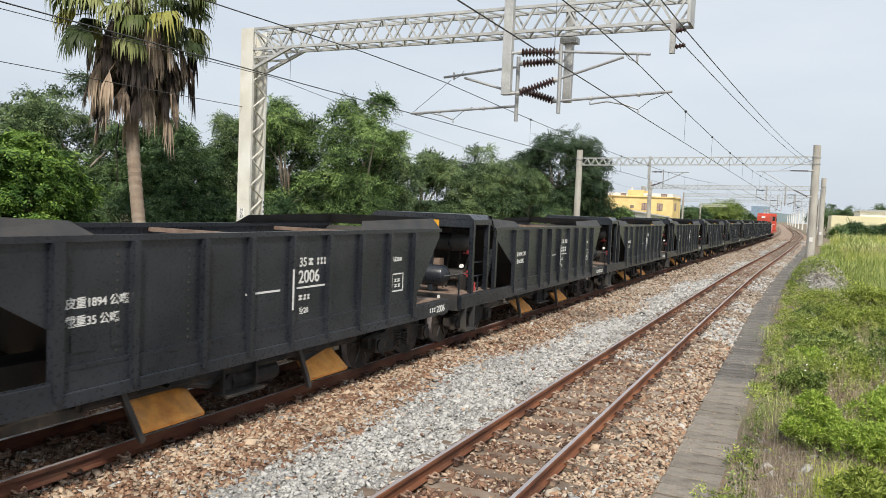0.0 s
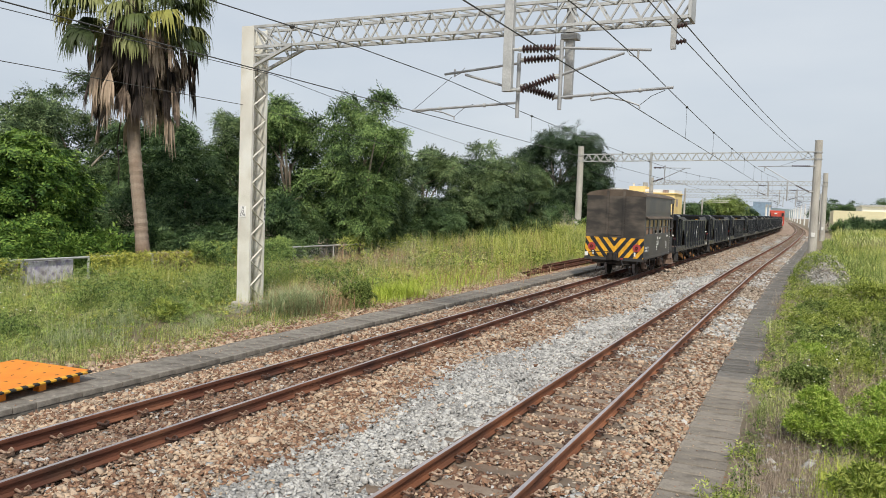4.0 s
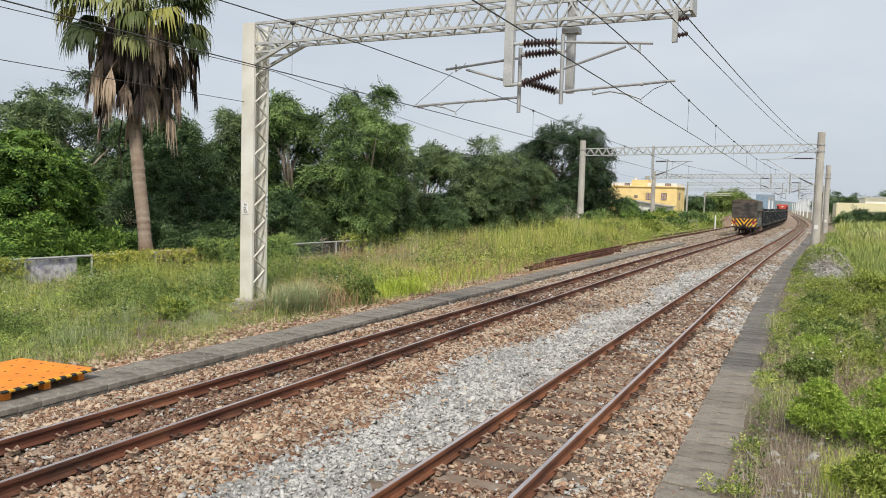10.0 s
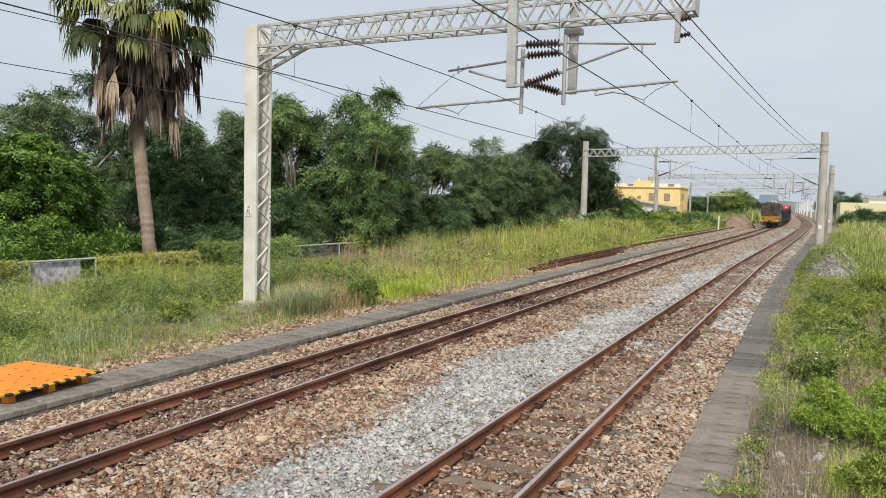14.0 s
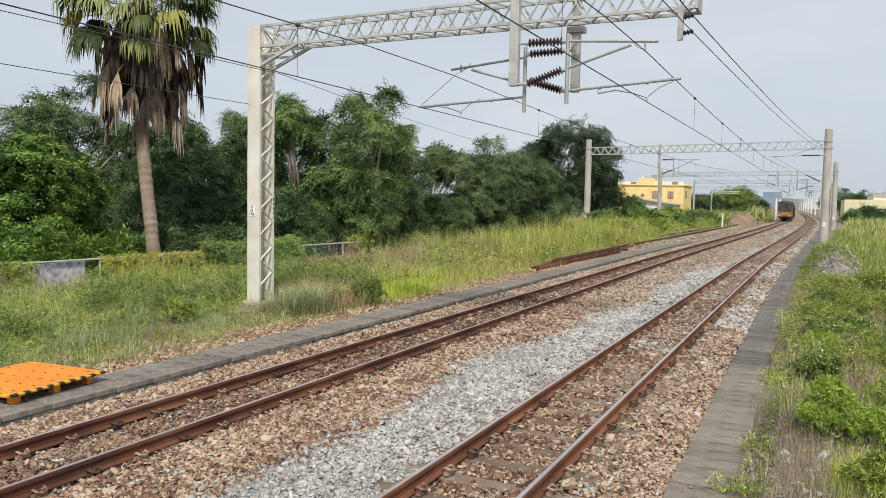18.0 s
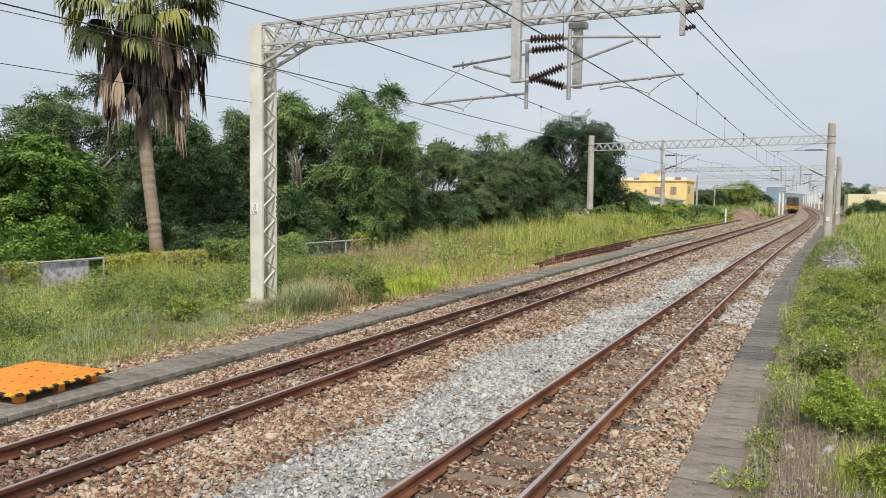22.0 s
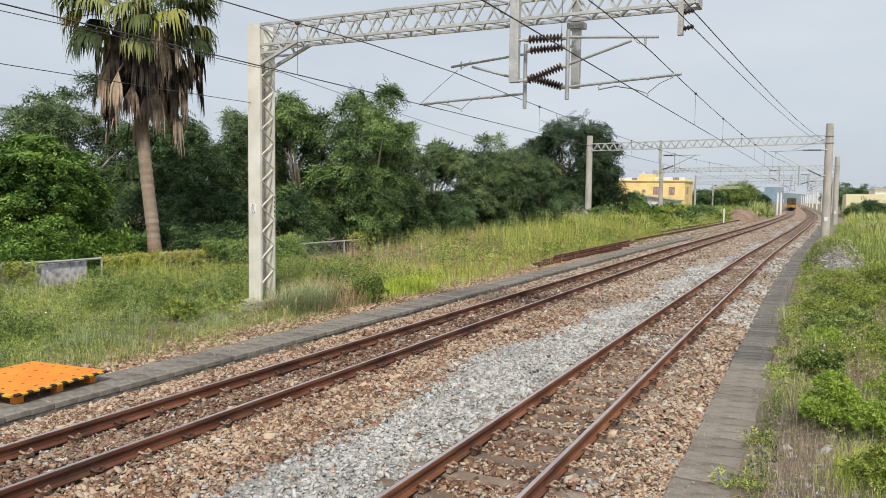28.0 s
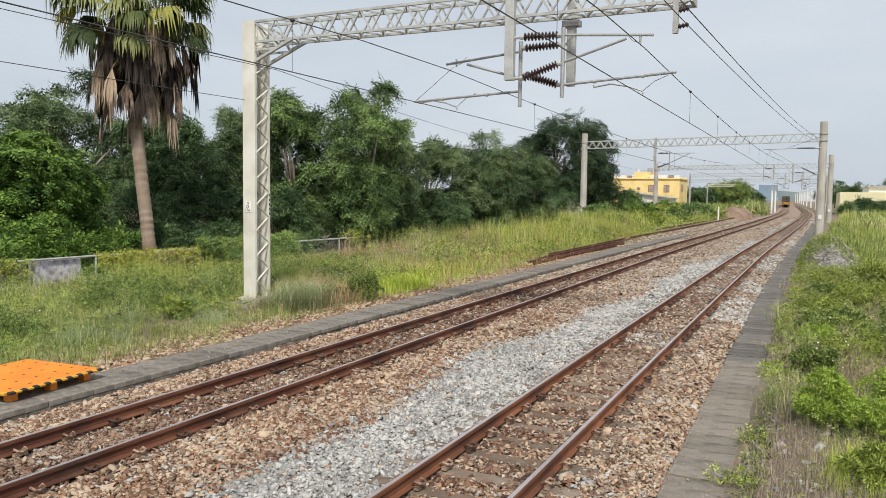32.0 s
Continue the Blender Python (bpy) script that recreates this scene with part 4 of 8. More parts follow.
far_portal(67.7, -19.2, 0.1, 8.35, 8.84, (7.0, 7.3), 0.62, [(-12.88, 1, 5.2, True), (-0.16, -1, 4.72, False)], "pair of round concrete poles joined by a light lattice beam")
far_portal(105.6, -19.95, 1.15, 7.3, 8.2, (6.33, 6.62), 0.52, [(-5.3, -1, 5.2, True), (-3.1, 1, 4.7, True)], "concrete poles and lattice beam over the tracks")
far_portal(150, -22.0, 1.6, 7.3, 8.4, (6.55, 6.8), 0.6, [(-5.6, -1, 5.0, True), (-2.9, 1, 4.9, True)], "concrete poles and lattice beam over the tracks")
far_portal(200, -29.5, 1.5, 7.0, 8.3, (6.5, 6.9), 0.7, [(-6.6, -1, 5.0, True), (-3.9, 1, 5.0, True)], "distant poles and lattice beam over the tracks")


def wire(name, pts, r, label, group):
    return thing(name, Shape().tube(pts, r, 5), "wire", label, "overhead wire", group)


def sag(a, b, n, depth):
    a, b = Vector(a), Vector(b)
    return [a.lerp(b, i / n) - Vector((0, 0, depth * 4 * (i / n) * (1 - i / n))) for i in range(n + 1)]


SUPPORTS = [(-34, 0), (15.4, 0), (67.7, 0.4), (105.6, 0.93), (150, 0.9), (200, 0), (250, -2.2), (310, -6)]
for base_x, zc, ctop in ((LEFT - 0.3, 4.62, 5.5), (RIGHT - 0.27, 4.73, 5.66)):
    cat = empty("catenary_wires", "dark catenary wires with thin droppers over one track", "overhead wire", "line wires")
    contact, messenger = [], []
    for i in range(len(SUPPORTS) - 1):
        (ya, oa), (yb, ob2) = SUPPORTS[i], SUPPORTS[i + 1]
        xa, xb = base_x + oa + (0.0 if i % 2 else 0.12), base_x + ob2 + (0.12 if i % 2 else 0.0)
        ca, cb = (zc if ya < 20 else zc - 0.32), (zc if yb < 20 else zc - 0.32)
        contact += sag((xa, ya, ca), (xb, yb, cb), 4, 0.0)[:-1]
        mm = sag((xa, ya, ctop), (xb, yb, ctop + 0.1), 14, 0.42)
        messenger += mm[:-1]
        if i < 5:
            span = yb - ya
            for k in range(1, int((span - 3) / 5.6) + 1):
                u = 1 - k * 5.6 / span if i == 0 else k * 5.6 / span
                p = Vector((xa, ya, ctop)).lerp(Vector((xb, yb, ctop + 0.1)), u) - Vector((0, 0, 0.42 * 4 * u * (1 - u)))
                c = Vector((xa, ya, ca)).lerp(Vector((xb, yb, cb)), u)
                d = part("dropper", Shape().tube([p, c], 0.004, 4), "wire", cat)
                part("clamp", Shape().tube([p + Vector((0, -0.05, 0.0)), p + Vector((0, -0.02, 0.0)), p + Vector((0, 0.02, 0)), p + Vector((0, 0.05, 0.0))], [0.012, 0.035, 0.035, 0.012], 6), "wire", d)
    part("contact_wire", Shape().tube(contact, 0.0085, 5), "wire", cat)
    part("messenger_wire", Shape().tube(messenger, 0.0095, 5), "wire", cat)
for xa, za, xb, zb in ((-12.36, 5.8, -19.0, 6.4), (-13.1, 5.05, -19.2, 5.6)):
    pts = sag((xa - 0.1, -36, za + 0.1), (xa, 15.5, za), 12, 0.18)[:-1] + sag((xa, 15.5, za), (xb, 67.7, zb), 14, 0.6)[:-1] + sag((xb, 67.7, zb), (xb - 0.5, 105.6, zb - 0.2), 6, 0.4)
    wire("return_wire", pts, 0.008, "thin dark wire along the mast line", "line wires")
    
for x0, z0, r in ((-2.38, 6.3, 0.011), (-2.38, 6.0, 0.009)):
    pts = sag((x0 - 0.3, -36, z0 + 0.2), (x0, 15.2, z0), 14, 0.5)[:-1] + sag((x0, 15.2, z0), (-0.3, 67.7, z0 + 1.3), 14, 0.3)[:-1] + sag((-0.3, 67.7, z0 + 1.3), (1.0, 105.6, z0 + 1.4), 8, 0.4)[:-1] + sag((1.0, 105.6, z0 + 1.4), (1.5, 150, z0 + 1.8), 6, 0.4)
    wire("feeder_wire", pts, r, "dark feeder wire beside the line", "line wires")


# ---- train ----
WHEEL_R = 0.43


def wheelset(parent, y):
    """Axle with two wheels, turning about its own centre."""
    w = part("wheelset", Shape().tube([(-0.72, 0, 0), (0.72, 0, 0)], 0.065, 8), "under", parent, at=(0, y, WHEEL_R))
    for side in (-1, 1):
        s = Shape()
        x = side * (HALF_GAUGE + 0.02)
        s.tube([(x - side * 0.04, 0, 0), (x + side * 0.09, 0, 0)], WHEEL_R, 24)
        s.tube([(x - side * 0.045, 0, 0), (x - side * 0.015, 0, 0)], WHEEL_R + 0.028, 24)
        wh = part("wheel", s, "under", w)
        part("tread", Shape().ring((x + side * 0.03, 0, 0), "x", WHEEL_R - 0.005, WHEEL_R + 0.002, 0.11, 24), "rail_head", wh)
        s = Shape().tube([(x + side * 0.085, 0, 0), (x + side * 0.13, 0, 0)], 0.11, 10)
        for k in range(3):
            a = k * math.pi / 3
            s.bar((x + side * 0.094, -0.33 * math.cos(a), -0.33 * math.sin(a)), (x + side * 0.094, 0.33 * math.cos(a), 0.33 * math.sin(a)), 0.05, 0.02, (1, 0, 0))
        part("hub", s, "black_dusty", wh)
    return w


def bars(parent, x, y, z, rows, height, material="white_worn"):
    """Lettering that cannot be read: plain bars on a side face. rows: lists of bar widths."""
    for i, row in enumerate(rows):
        yy = y
        for wd in row:
            if wd > 0:
                z0 = z - i * height * 1.45
                part("bar", Shape().box(x, x + 0.004, yy + 0.06 * wd, yy + 0.86 * wd, z0, z0 + height * 0.3).box(x, x + 0.004, yy + 0.3 * wd, yy + 0.6 * wd, z0 + height * 0.3, z0 + height * 0.58).box(x, x + 0.004, yy + 0.06 * wd, yy + 0.86 * wd, z0 + height * 0.58, z0 + height * 0.86), material, parent)
            yy += abs(wd) + height * 0.28


def bogie(parent, yc):
    b = part("bogie", Shape().box(-0.6, 0.6, yc - 0.15, yc + 0.15, 0.45, 0.62), "under", parent)
    for side in (-1, 1):
        x = side * 0.86
        s = Shape().prism([(yc - 1.05, 0.38), (yc - 0.62, 0.34), (yc - 0.3, 0.24), (yc + 0.3, 0.24), (yc + 0.62, 0.34), (yc + 1.05, 0.38), (yc + 1.05, 0.55), (yc + 0.55, 0.6), (yc + 0.35, 0.7), (yc - 0.35, 0.7), (yc - 0.55, 0.6), (yc - 1.05, 0.55)], "x", x - 0.06, x + 0.06)
        part("side_frame", s, "under", b)
        for yy in (-0.82, 0.82):
            part("axle_box", Shape().box(x - 0.09, x + 0.14, yc + yy - 0.13, yc + yy + 0.13, 0.31, 0.55).tube([(x + 0.1, yc + yy, WHEEL_R), (x + 0.17, yc + yy, WHEEL_R)], 0.1, 10), "under", b)
        for k in (-0.13, 0.13):
            coil = [(x + side * 0.05 + 0.075 * math.cos(a * math.pi / 4), yc + k + 0.075 * math.sin(a * math.pi / 4), 0.29 + a * 0.0072) for a in range(41)]
            part("spring", Shape().tube(coil, 0.018, 5), "under", b)
    for yy in (-0.82, 0.82):
        wheelset(parent, yc + yy)
    return b


HOPPER_LEN, HOPPER_PITCH = 11.1, 11.7


def hopper_wagon():
    w = empty("hopper_wagon", "black open-top ballast hopper wagon with ribbed sides and orange chutes", "hopper wagon", "freight train")
    L, hw = HOPPER_LEN, 1.2
    # underframe
    part("underframe", Shape().box(-0.25, 0.25, 0.05, L - 0.05, 0.72, 1.0).box(-hw + 0.02, hw - 0.02, 0, 0.14, 0.72, 1.02).box(-hw + 0.02, hw - 0.02, L - 0.14, L, 0.72, 1.02), "black_dusty", w)
    for s_ in (-1, 1):
        part("sill", Shape().box(s_ * hw - 0.05, s_ * hw + 0.05, 0, 2.9, 0.76, 1.02).box(s_ * hw - 0.05, s_ * hw + 0.05, 9.75, L, 0.76, 1.02).box(s_ * hw - 0.045, s_ * hw + 0.045, 2.9, 9.75, 0.76, 0.9), "black_paint", w, bevel=0.008)
    part("deck", Shape().box(-hw + 0.06, hw - 0.06, 0.14, 1.72, 0.99, 1.03), "rusty_iron", w, "rust-brown plate deck")
    part("deck", Shape().box(-hw + 0.06, hw - 0.06, 10.0, L - 0.14, 0.99, 1.03), "rusty_iron", w, "rust-brown plate deck")
    # sides
    side = [(1.68, 2.31), (1.68, 2.16), (2.82, 1.5), (2.82, 0.86), (9.75, 0.86), (9.85, 1.15), (10.7, 2.18), (10.7, 2.31)]
    for s_ in (-1, 1):
        sd = part("side_plate", Shape().prism(side, "x", s_ * (hw - 0.012), s_ * hw), "black_paint", w)
        part("top_rail", Shape().box(s_ * hw - 0.04, s_ * hw + 0.035, 1.66, 10.72, 2.28, 2.34), "black_paint", sd)
        part("lower_band", Shape().box(s_ * hw if s_ > 0 else s_ * hw - 0.024, s_ * hw + 0.024 if s_ > 0 else s_ * hw, 2.84, 9.76, 0.88, 1.1), "black_paint", sd)
        part("bottom_flange", Shape().box(s_ * hw, s_ * (hw + 0.03), 2.82, 9.8, 1.1, 1.14) if s_ > 0 else Shape().box(-hw - 0.03, -hw, 2.82, 9.8, 1.1, 1.14), "black_paint", sd)
        for y in (2.88, 3.75, 4.72, 5.5, 6.32, 7.15, 8.0, 8.85, 9.7):
            lo, k = 0.84, 0.055 if y in (2.88, 9.7) else 0.036
            part("rib", Shape().prism([(y - k, 2.28), (y + k, 2.28), (y + k, 1.05), (y + 0.03, lo), (y - 0.03, lo), (y - k, 1.05)], "x", s_ * hw, s_ * (hw + 0.075)), "black_paint", sd)
        for y in (3.55, 4.5, 8.6):
            s = Shape()
            for i in range(12):
                s.box(s_ * hw + (0 if s_ > 0 else -0.012), s_ * hw + (0.012 if s_ > 0 else 0), y, y + 0.022, 1.2 + i * 0.085, 1.222 + i * 0.085)
            part("rivet_row", s, "black_dusty", sd)["kind"] = "stuff"
    # slope sheets, hopper floor and inner beams
    part("slope_sheet", Shape().add([(-hw + 0.02, 1.72, 2.3), (hw - 0.02, 1.72, 2.3), (hw - 0.02, 4.3, 0.72), (-hw + 0.02, 4.3, 0.72), (-hw + 0.02, 1.7, 2.27), (hw - 0.02, 1.7, 2.27), (hw - 0.02, 4.25, 0.69), (-hw + 0.02, 4.25, 0.69)], [(0, 1, 2, 3), (4, 7, 6, 5), (0, 4, 5, 1), (2, 6, 7, 3)]), "rubber", w)
    part("slope_sheet", Shape().add([(-hw + 0.02, 10.66, 2.3), (hw - 0.02, 10.66, 2.3), (hw - 0.02, 8.0, 0.72), (-hw + 0.02, 8.0, 0.72), (-hw + 0.02, 10.68, 2.27), (hw - 0.02, 10.68, 2.27), (hw - 0.02, 8.05, 0.69), (-hw + 0.02, 8.05, 0.69)], [(0, 3, 2, 1), (4, 5, 6, 7), (0, 1, 5, 4), (2, 3, 7, 6)]), "black_dusty", w)
    part("hopper_floor", Shape().prism([(4.25, 0.7), (5.2, 0.5), (6.15, 0.95), (7.1, 0.5), (8.05, 0.7), (8.05, 0.66), (7.1, 0.46), (6.15, 0.9), (5.2, 0.46), (4.25, 0.66)], "x", -hw + 0.3, hw - 0.3), "under", w)
    part("heap_board", Shape().add([(-hw, 1.66, 2.34), (hw, 1.66, 2.34), (hw - 0.1, 1.2, 2.55), (-hw + 0.1, 1.2, 2.55), (hw - 0.1, 3.1, 2.47), (-hw + 0.1, 3.1, 2.47), (hw, 3.3, 2.34), (-hw, 3.3, 2.34)], [(0, 1, 2, 3), (1, 6, 4, 2), (0, 3, 5, 7)]), "black_dusty", w)
    part("heap_board", Shape().add([(-hw, 10.72, 2.34), (hw, 10.72, 2.34), (hw - 0.1, 10.6, 2.52), (-hw + 0.1, 10.6, 2.52), (hw - 0.1, 8.2, 2.47), (-hw + 0.1, 8.2, 2.47), (hw, 8.0, 2.34), (-hw, 8.0, 2.34)], [(0, 1, 2, 3), (1, 6, 4, 2), (0, 3, 5, 7)]), "black_dusty", w)
    for y in (3.4, 6.2, 9.0):
        part("cross_tie", Shape().bar((-hw + 0.02, y, 2.25), (hw - 0.02, y, 2.25), 0.06), "rusty_iron", w)
    # brake platform with its canopy frame
    can = part("canopy", Shape().prism([(-hw, 2.5), (-hw + 0.12, 2.6), (hw - 0.12, 2.6), (hw, 2.5), (hw, 2.4), (hw - 0.05, 2.4), (hw - 0.05, 2.5), (-hw + 0.05, 2.5), (-hw + 0.05, 2.4), (-hw, 2.4)], "y", 0.55, 1.5), "black_paint", w)
    part("canopy_slope", Shape().add([(-hw, 1.5, 2.58), (hw, 1.5, 2.58), (hw, 1.72, 2.33), (-hw, 1.72, 2.33), (-hw, 1.48, 2.54), (hw, 1.48, 2.54), (hw, 1.7, 2.29), (-hw, 1.7, 2.29)], [(0, 1, 2, 3), (4, 7, 6, 5), (0, 3, 7, 4), (1, 5, 6, 2)]), "black_paint", can)
    for x in (-hw + 0.05, hw - 0.05):
        for y in (0.62, 1.39):
            part("post", Shape().box(x - 0.045, x + 0.045, y - 0.045, y + 0.045, 1.0, 2.45), "black_paint", w)
    part("slant_post", Shape().bar((hw - 0.1, 1.4, 1.02), (hw - 0.1, 1.85, 1.85), 0.07), "black_paint", w)
    for x in (-hw + 0.02, hw - 0.02):
        part("corner_post", Shape().box(x - 0.04, x + 0.04, 1.75, 1.84, 0.85, 2.3), "black_paint", w)
    part("handrail", Shape().tube([(hw - 0.04, 0.04, 1.0), (hw - 0.04, 0.04, 1.42)], 0.02, 6), "black_paint", w)
    part("handrail", Shape().tube([(0.75, 0.2, 1.36), (1.1, 0.5, 1.42), (1.12, 0.75, 1.42)], 0.014, 6), "black_paint", w)
    lad = part("ladder", Shape().box(-0.32, -0.25, 0.62, 0.68, 1.02, 2.46).box(0.2, 0.27, 0.62, 0.68, 1.02, 2.46), "black_paint", w)
    for z in (1.3, 1.55, 1.8, 2.05, 2.3):
        part("rung", Shape().box(-0.25, 0.2, 0.635, 0.665, z, z + 0.035), "black_paint", lad)
    part("end_board", Shape().box(-hw + 0.05, hw - 0.05, 0.56, 0.585, 2.34, 2.5), "black_paint", w)
    for x in (-0.18, -0.1, -0.02, 0.06):
        part("bar", Shape().box(x, x + 0.06, 0.552, 0.557, 2.4, 2.46), "white_worn", w)
    part("end_panel", Shape().box(-1.1, -0.34, 0.62, 0.65, 1.03, 1.5), "black_dusty", w)
    for y, x in ((1.0, 0.35), (1.2, 0.6)):
        part("air_pipe", Shape().tube([(x, y, 1.03), (x, y, 1.22), (x + 0.25, y + 0.1, 1.25), (x + 0.3, y + 0.35, 1.1)], 0.022, 6), "under", w)
    part("valve_body", Shape().box(-0.1, 0.28, 0.95, 1.15, 1.35, 1.65), "rusty_iron", w, "rusty valve body")
    part("air_reservoir", Shape().tube([(-0.6, 0.33, 1.36), (-0.53, 0.33, 1.36), (-0.49, 0.33, 1.36), (0.68, 0.33, 1.36), (0.72, 0.33, 1.36), (0.78, 0.33, 1.36)], [0.1, 0.18, 0.21, 0.21, 0.18, 0.1], 20), "black_paint", w, smooth=True)
    for x in (-0.4, 0.4):
        part("reservoir_stand", Shape().box(x, x + 0.1, 0.2, 0.46, 1.02, 1.18), "black_paint", w)
    part("brake_cylinder", Shape().tube([(0.2, 1.35, 1.3), (0.85, 1.35, 1.3)], 0.13, 12), "black_dusty", w)
    part("brake_valve", Shape().box(0.75, 0.95, 1.0, 1.2, 1.03, 1.3).tube([(0.85, 1.1, 1.3), (0.85, 1.1, 1.42)], 0.06, 8), "under", w)
    for y, x in ((0.95, 1.05), (1.75, 1.0)):
        part("valve_handle", Shape().box(x, x + 0.04, y, y + 0.05, 1.16, 1.21).tube([(x + 0.03, y + 0.04, 1.03), (x + 0.03, y + 0.04, 1.2)], 0.02, 6), "red_paint", w, "red valve handle")
    part("hand_wheel", Shape().ring((-0.75, 0.35, 1.75), "y", 0.2, 0.235, 0.03, 18).bar((-0.95, 0.35, 1.75), (-0.55, 0.35, 1.75), 0.025).bar((-0.75, 0.35, 1.55), (-0.75, 0.35, 1.95), 0.025).tube([(-0.75, 0.37, 1.03), (-0.75, 0.37, 1.75)], 0.022, 6), "white_worn", w, "pale hand-brake wheel")
    tank = part("air_tank", Shape().tube([(-0.95, 1.2, 2.0), (-0.9, 1.2, 2.0), (-0.82, 1.2, 2.0), (0.74, 1.2, 2.0), (0.82, 1.2, 2.0), (0.87, 1.2, 2.0)], [0.06, 0.14, 0.18, 0.18, 0.14, 0.06], 18), "black_dusty", w, "dusty black air tank", smooth=True)
    for x in (-0.55, 0.45):
        part("tank_strap", Shape().ring((x, 1.2, 2.0), "x", 0.18, 0.19, 0.05, 18).box(x - 0.025, x + 0.025, 1.18, 1.22, 2.18, 2.5), "black_paint", tank)
    part("tank_cock", Shape().tube([(0.8, 1.2, 1.86), (0.8, 1.2, 1.76)], 0.03, 8).bar((0.72, 1.18, 1.78), (0.9, 1.14, 1.78), 0.028), "red_paint", tank, "red drain cock")
    for x, y in ((-0.2, 1.3), (0.3, 1.28), (0.55, 1.3)):
        part("air_pipe", Shape().tube([(x, y, 1.03), (x, y, 1.5), (x + 0.06, y - 0.04, 1.7), (x + 0.06, y - 0.06, 1.85)], 0.02, 6), "under", w)
    part("brake_lever", Shape().bar((0.72, 1.0, 1.03), (0.86, 1.16, 1.72), 0.06, 0.03), "under", w)
    part("guard_rail", Shape().tube([(1.08, 0.68, 1.34), (1.08, 1.34, 1.34)], 0.016, 6).tube([(1.08, 0.68, 1.62), (1.08, 1.34, 1.62)], 0.016, 6).tube([(1.08, 0.92, 1.03), (1.08, 0.92, 1.34)], 0.016, 6).tube([(1.08, 1.14, 1.03), (1.08, 1.14, 1.34)], 0.016, 6), "black_paint", w)
    part("angle_cock", Shape().bar((0.98, 0.66, 1.4), (1.16, 0.66, 1.4), 0.045).bar((1.07, 0.66, 1.33), (1.07, 0.66, 1.47), 0.045), "red_paint", w, "red angle cock handle")
    part("notice", Shape().box(0.3, 0.42, 0.548, 0.558, 2.25, 2.47), "yellow_paint", w, "small yellow notice plate")
    part("lamp_disc", Shape().tube([(0.98, 0.5, 1.56), (0.98, 0.55, 1.56)], 0.042, 12), "white", w, "white marker disc")
    part("white_mark", Shape().box(0.72, 0.78, -0.008, 0.0, 0.8, 1.0), "white", w)
    for yb in (1.2, 9.85):
        bogie(w, yb)
    # chutes under the hopper
    for y0, y1 in ((4.12, 5.05), (7.12, 8.12)):
        for s_ in (-1, 1):
            ch = part("chute", Shape().add([(s_ * 0.55, y0 + 0.12, 0.62), (s_ * 0.55, y1 - 0.05, 0.62), (s_ * 0.98, y1, 0.22), (s_ * 0.98, y0, 0.22), (s_ * 0.53, y0 + 0.12, 0.58), (s_ * 0.53, y1 - 0.05, 0.58), (s_ * 0.96, y1, 0.18), (s_ * 0.96, y0, 0.18)],
                                            [(0, 1, 2, 3), (4, 7, 6, 5), (0, 4, 5, 1), (1, 5, 6, 2), (2, 6, 7, 3), (3, 7, 4, 0)]), "chute", w, "rust-orange discharge chute")
            part("chute_wing", Shape().prism([(0, 0)] and [(y1, 0.15), (y1 + 0.1, 0.7), (y1 - 0.15, 0.75), (y1 - 0.05, 0.3)], "x", s_ * 0.62, s_ * 0.66), "rusty_iron", ch)
            part("chute_arm", Shape().bar((s_ * 1.0, y0 - 0.02, 0.12), (s_ * 0.98, y0 - 0.3, 0.74), 0.06), "black_dusty", ch)
    part("chute_shaft", Shape().tube([(0.9, 3.4, 0.62), (0.9, 8.4, 0.62)], 0.05, 8).tube([(0.8, 5.6, 0.45), (0.8, 6.5, 0.45)], 0.13, 10), "under", w)
    part("brake_rod", Shape().bar((0.7, 2.4, 0.52), (0.7, 3.6, 0.52), 0.08, 0.1), "under", w)
    part("brake_cylinder", Shape().tube([(0.5, 5.6, 0.43), (0.9, 5.6, 0.43)], 0.14, 12), "under", w)
    part("step_board", Shape().box(0.85, 1.1, 5.3, 6.0, 0.34, 0.37), "under", w)
    for y in (5.35, 5.95):
        part("hanger", Shape().box(0.95, 1.0, y - 0.02, y + 0.02, 0.36, 0.8), "under", w)
    for y, s_ in ((-0.32, -1), (L, 1)):
        part("coupler", Shape().box(-0.12, 0.12, y, y + 0.32, 0.76, 0.98).box(-0.16, 0.16, y - 0.06 if s_ < 0 else y + 0.2, y + 0.12 if s_ < 0 else y + 0.36, 0.72, 1.02), "under", w)
    part("step", Shape().box(hw - 0.05, hw + 0.05, 0.2, 0.26, 0.3, 0.76).box(hw - 0.05, hw + 0.05, 0.62, 0.68, 0.3, 0.76).box(hw - 0.08, hw + 0.08, 0.2, 0.68, 0.3, 0.34), "black_dusty", w)
    # marks
    for z, txt in ((1.67, "\u76ae\u91cd1894 \u516c\u5678"), (1.5, "\u8f09\u91cd35 \u516c\u5678")):
        lettering(w, txt, hw + 0.002, 2.99, z, 0.115)
    part("cross_mark", Shape().box(hw + 0.001, hw + 0.006, 5.45, 6.1, 1.575, 1.6).box(hw + 0.001, hw + 0.006, 6.32, 7.1, 1.575, 1.6), "white_worn", w)
    part("cross_mark", Shape().box(hw + 0.076, hw + 0.082, 6.27, 6.3, 1.32, 1.85), "white_worn", w)
    lettering(w, "35", hw + 0.002, 6.5, 1.87, 0.17)
    bars(w, hw + 0.002, 6.7, 1.88, [[0.12, -0.02, 0.05, 0.05, 0.05]], 0.11)
    bars(w, hw + 0.002, 6.5, 1.42, [[0.09, 0.06, 0.06]], 0.08)
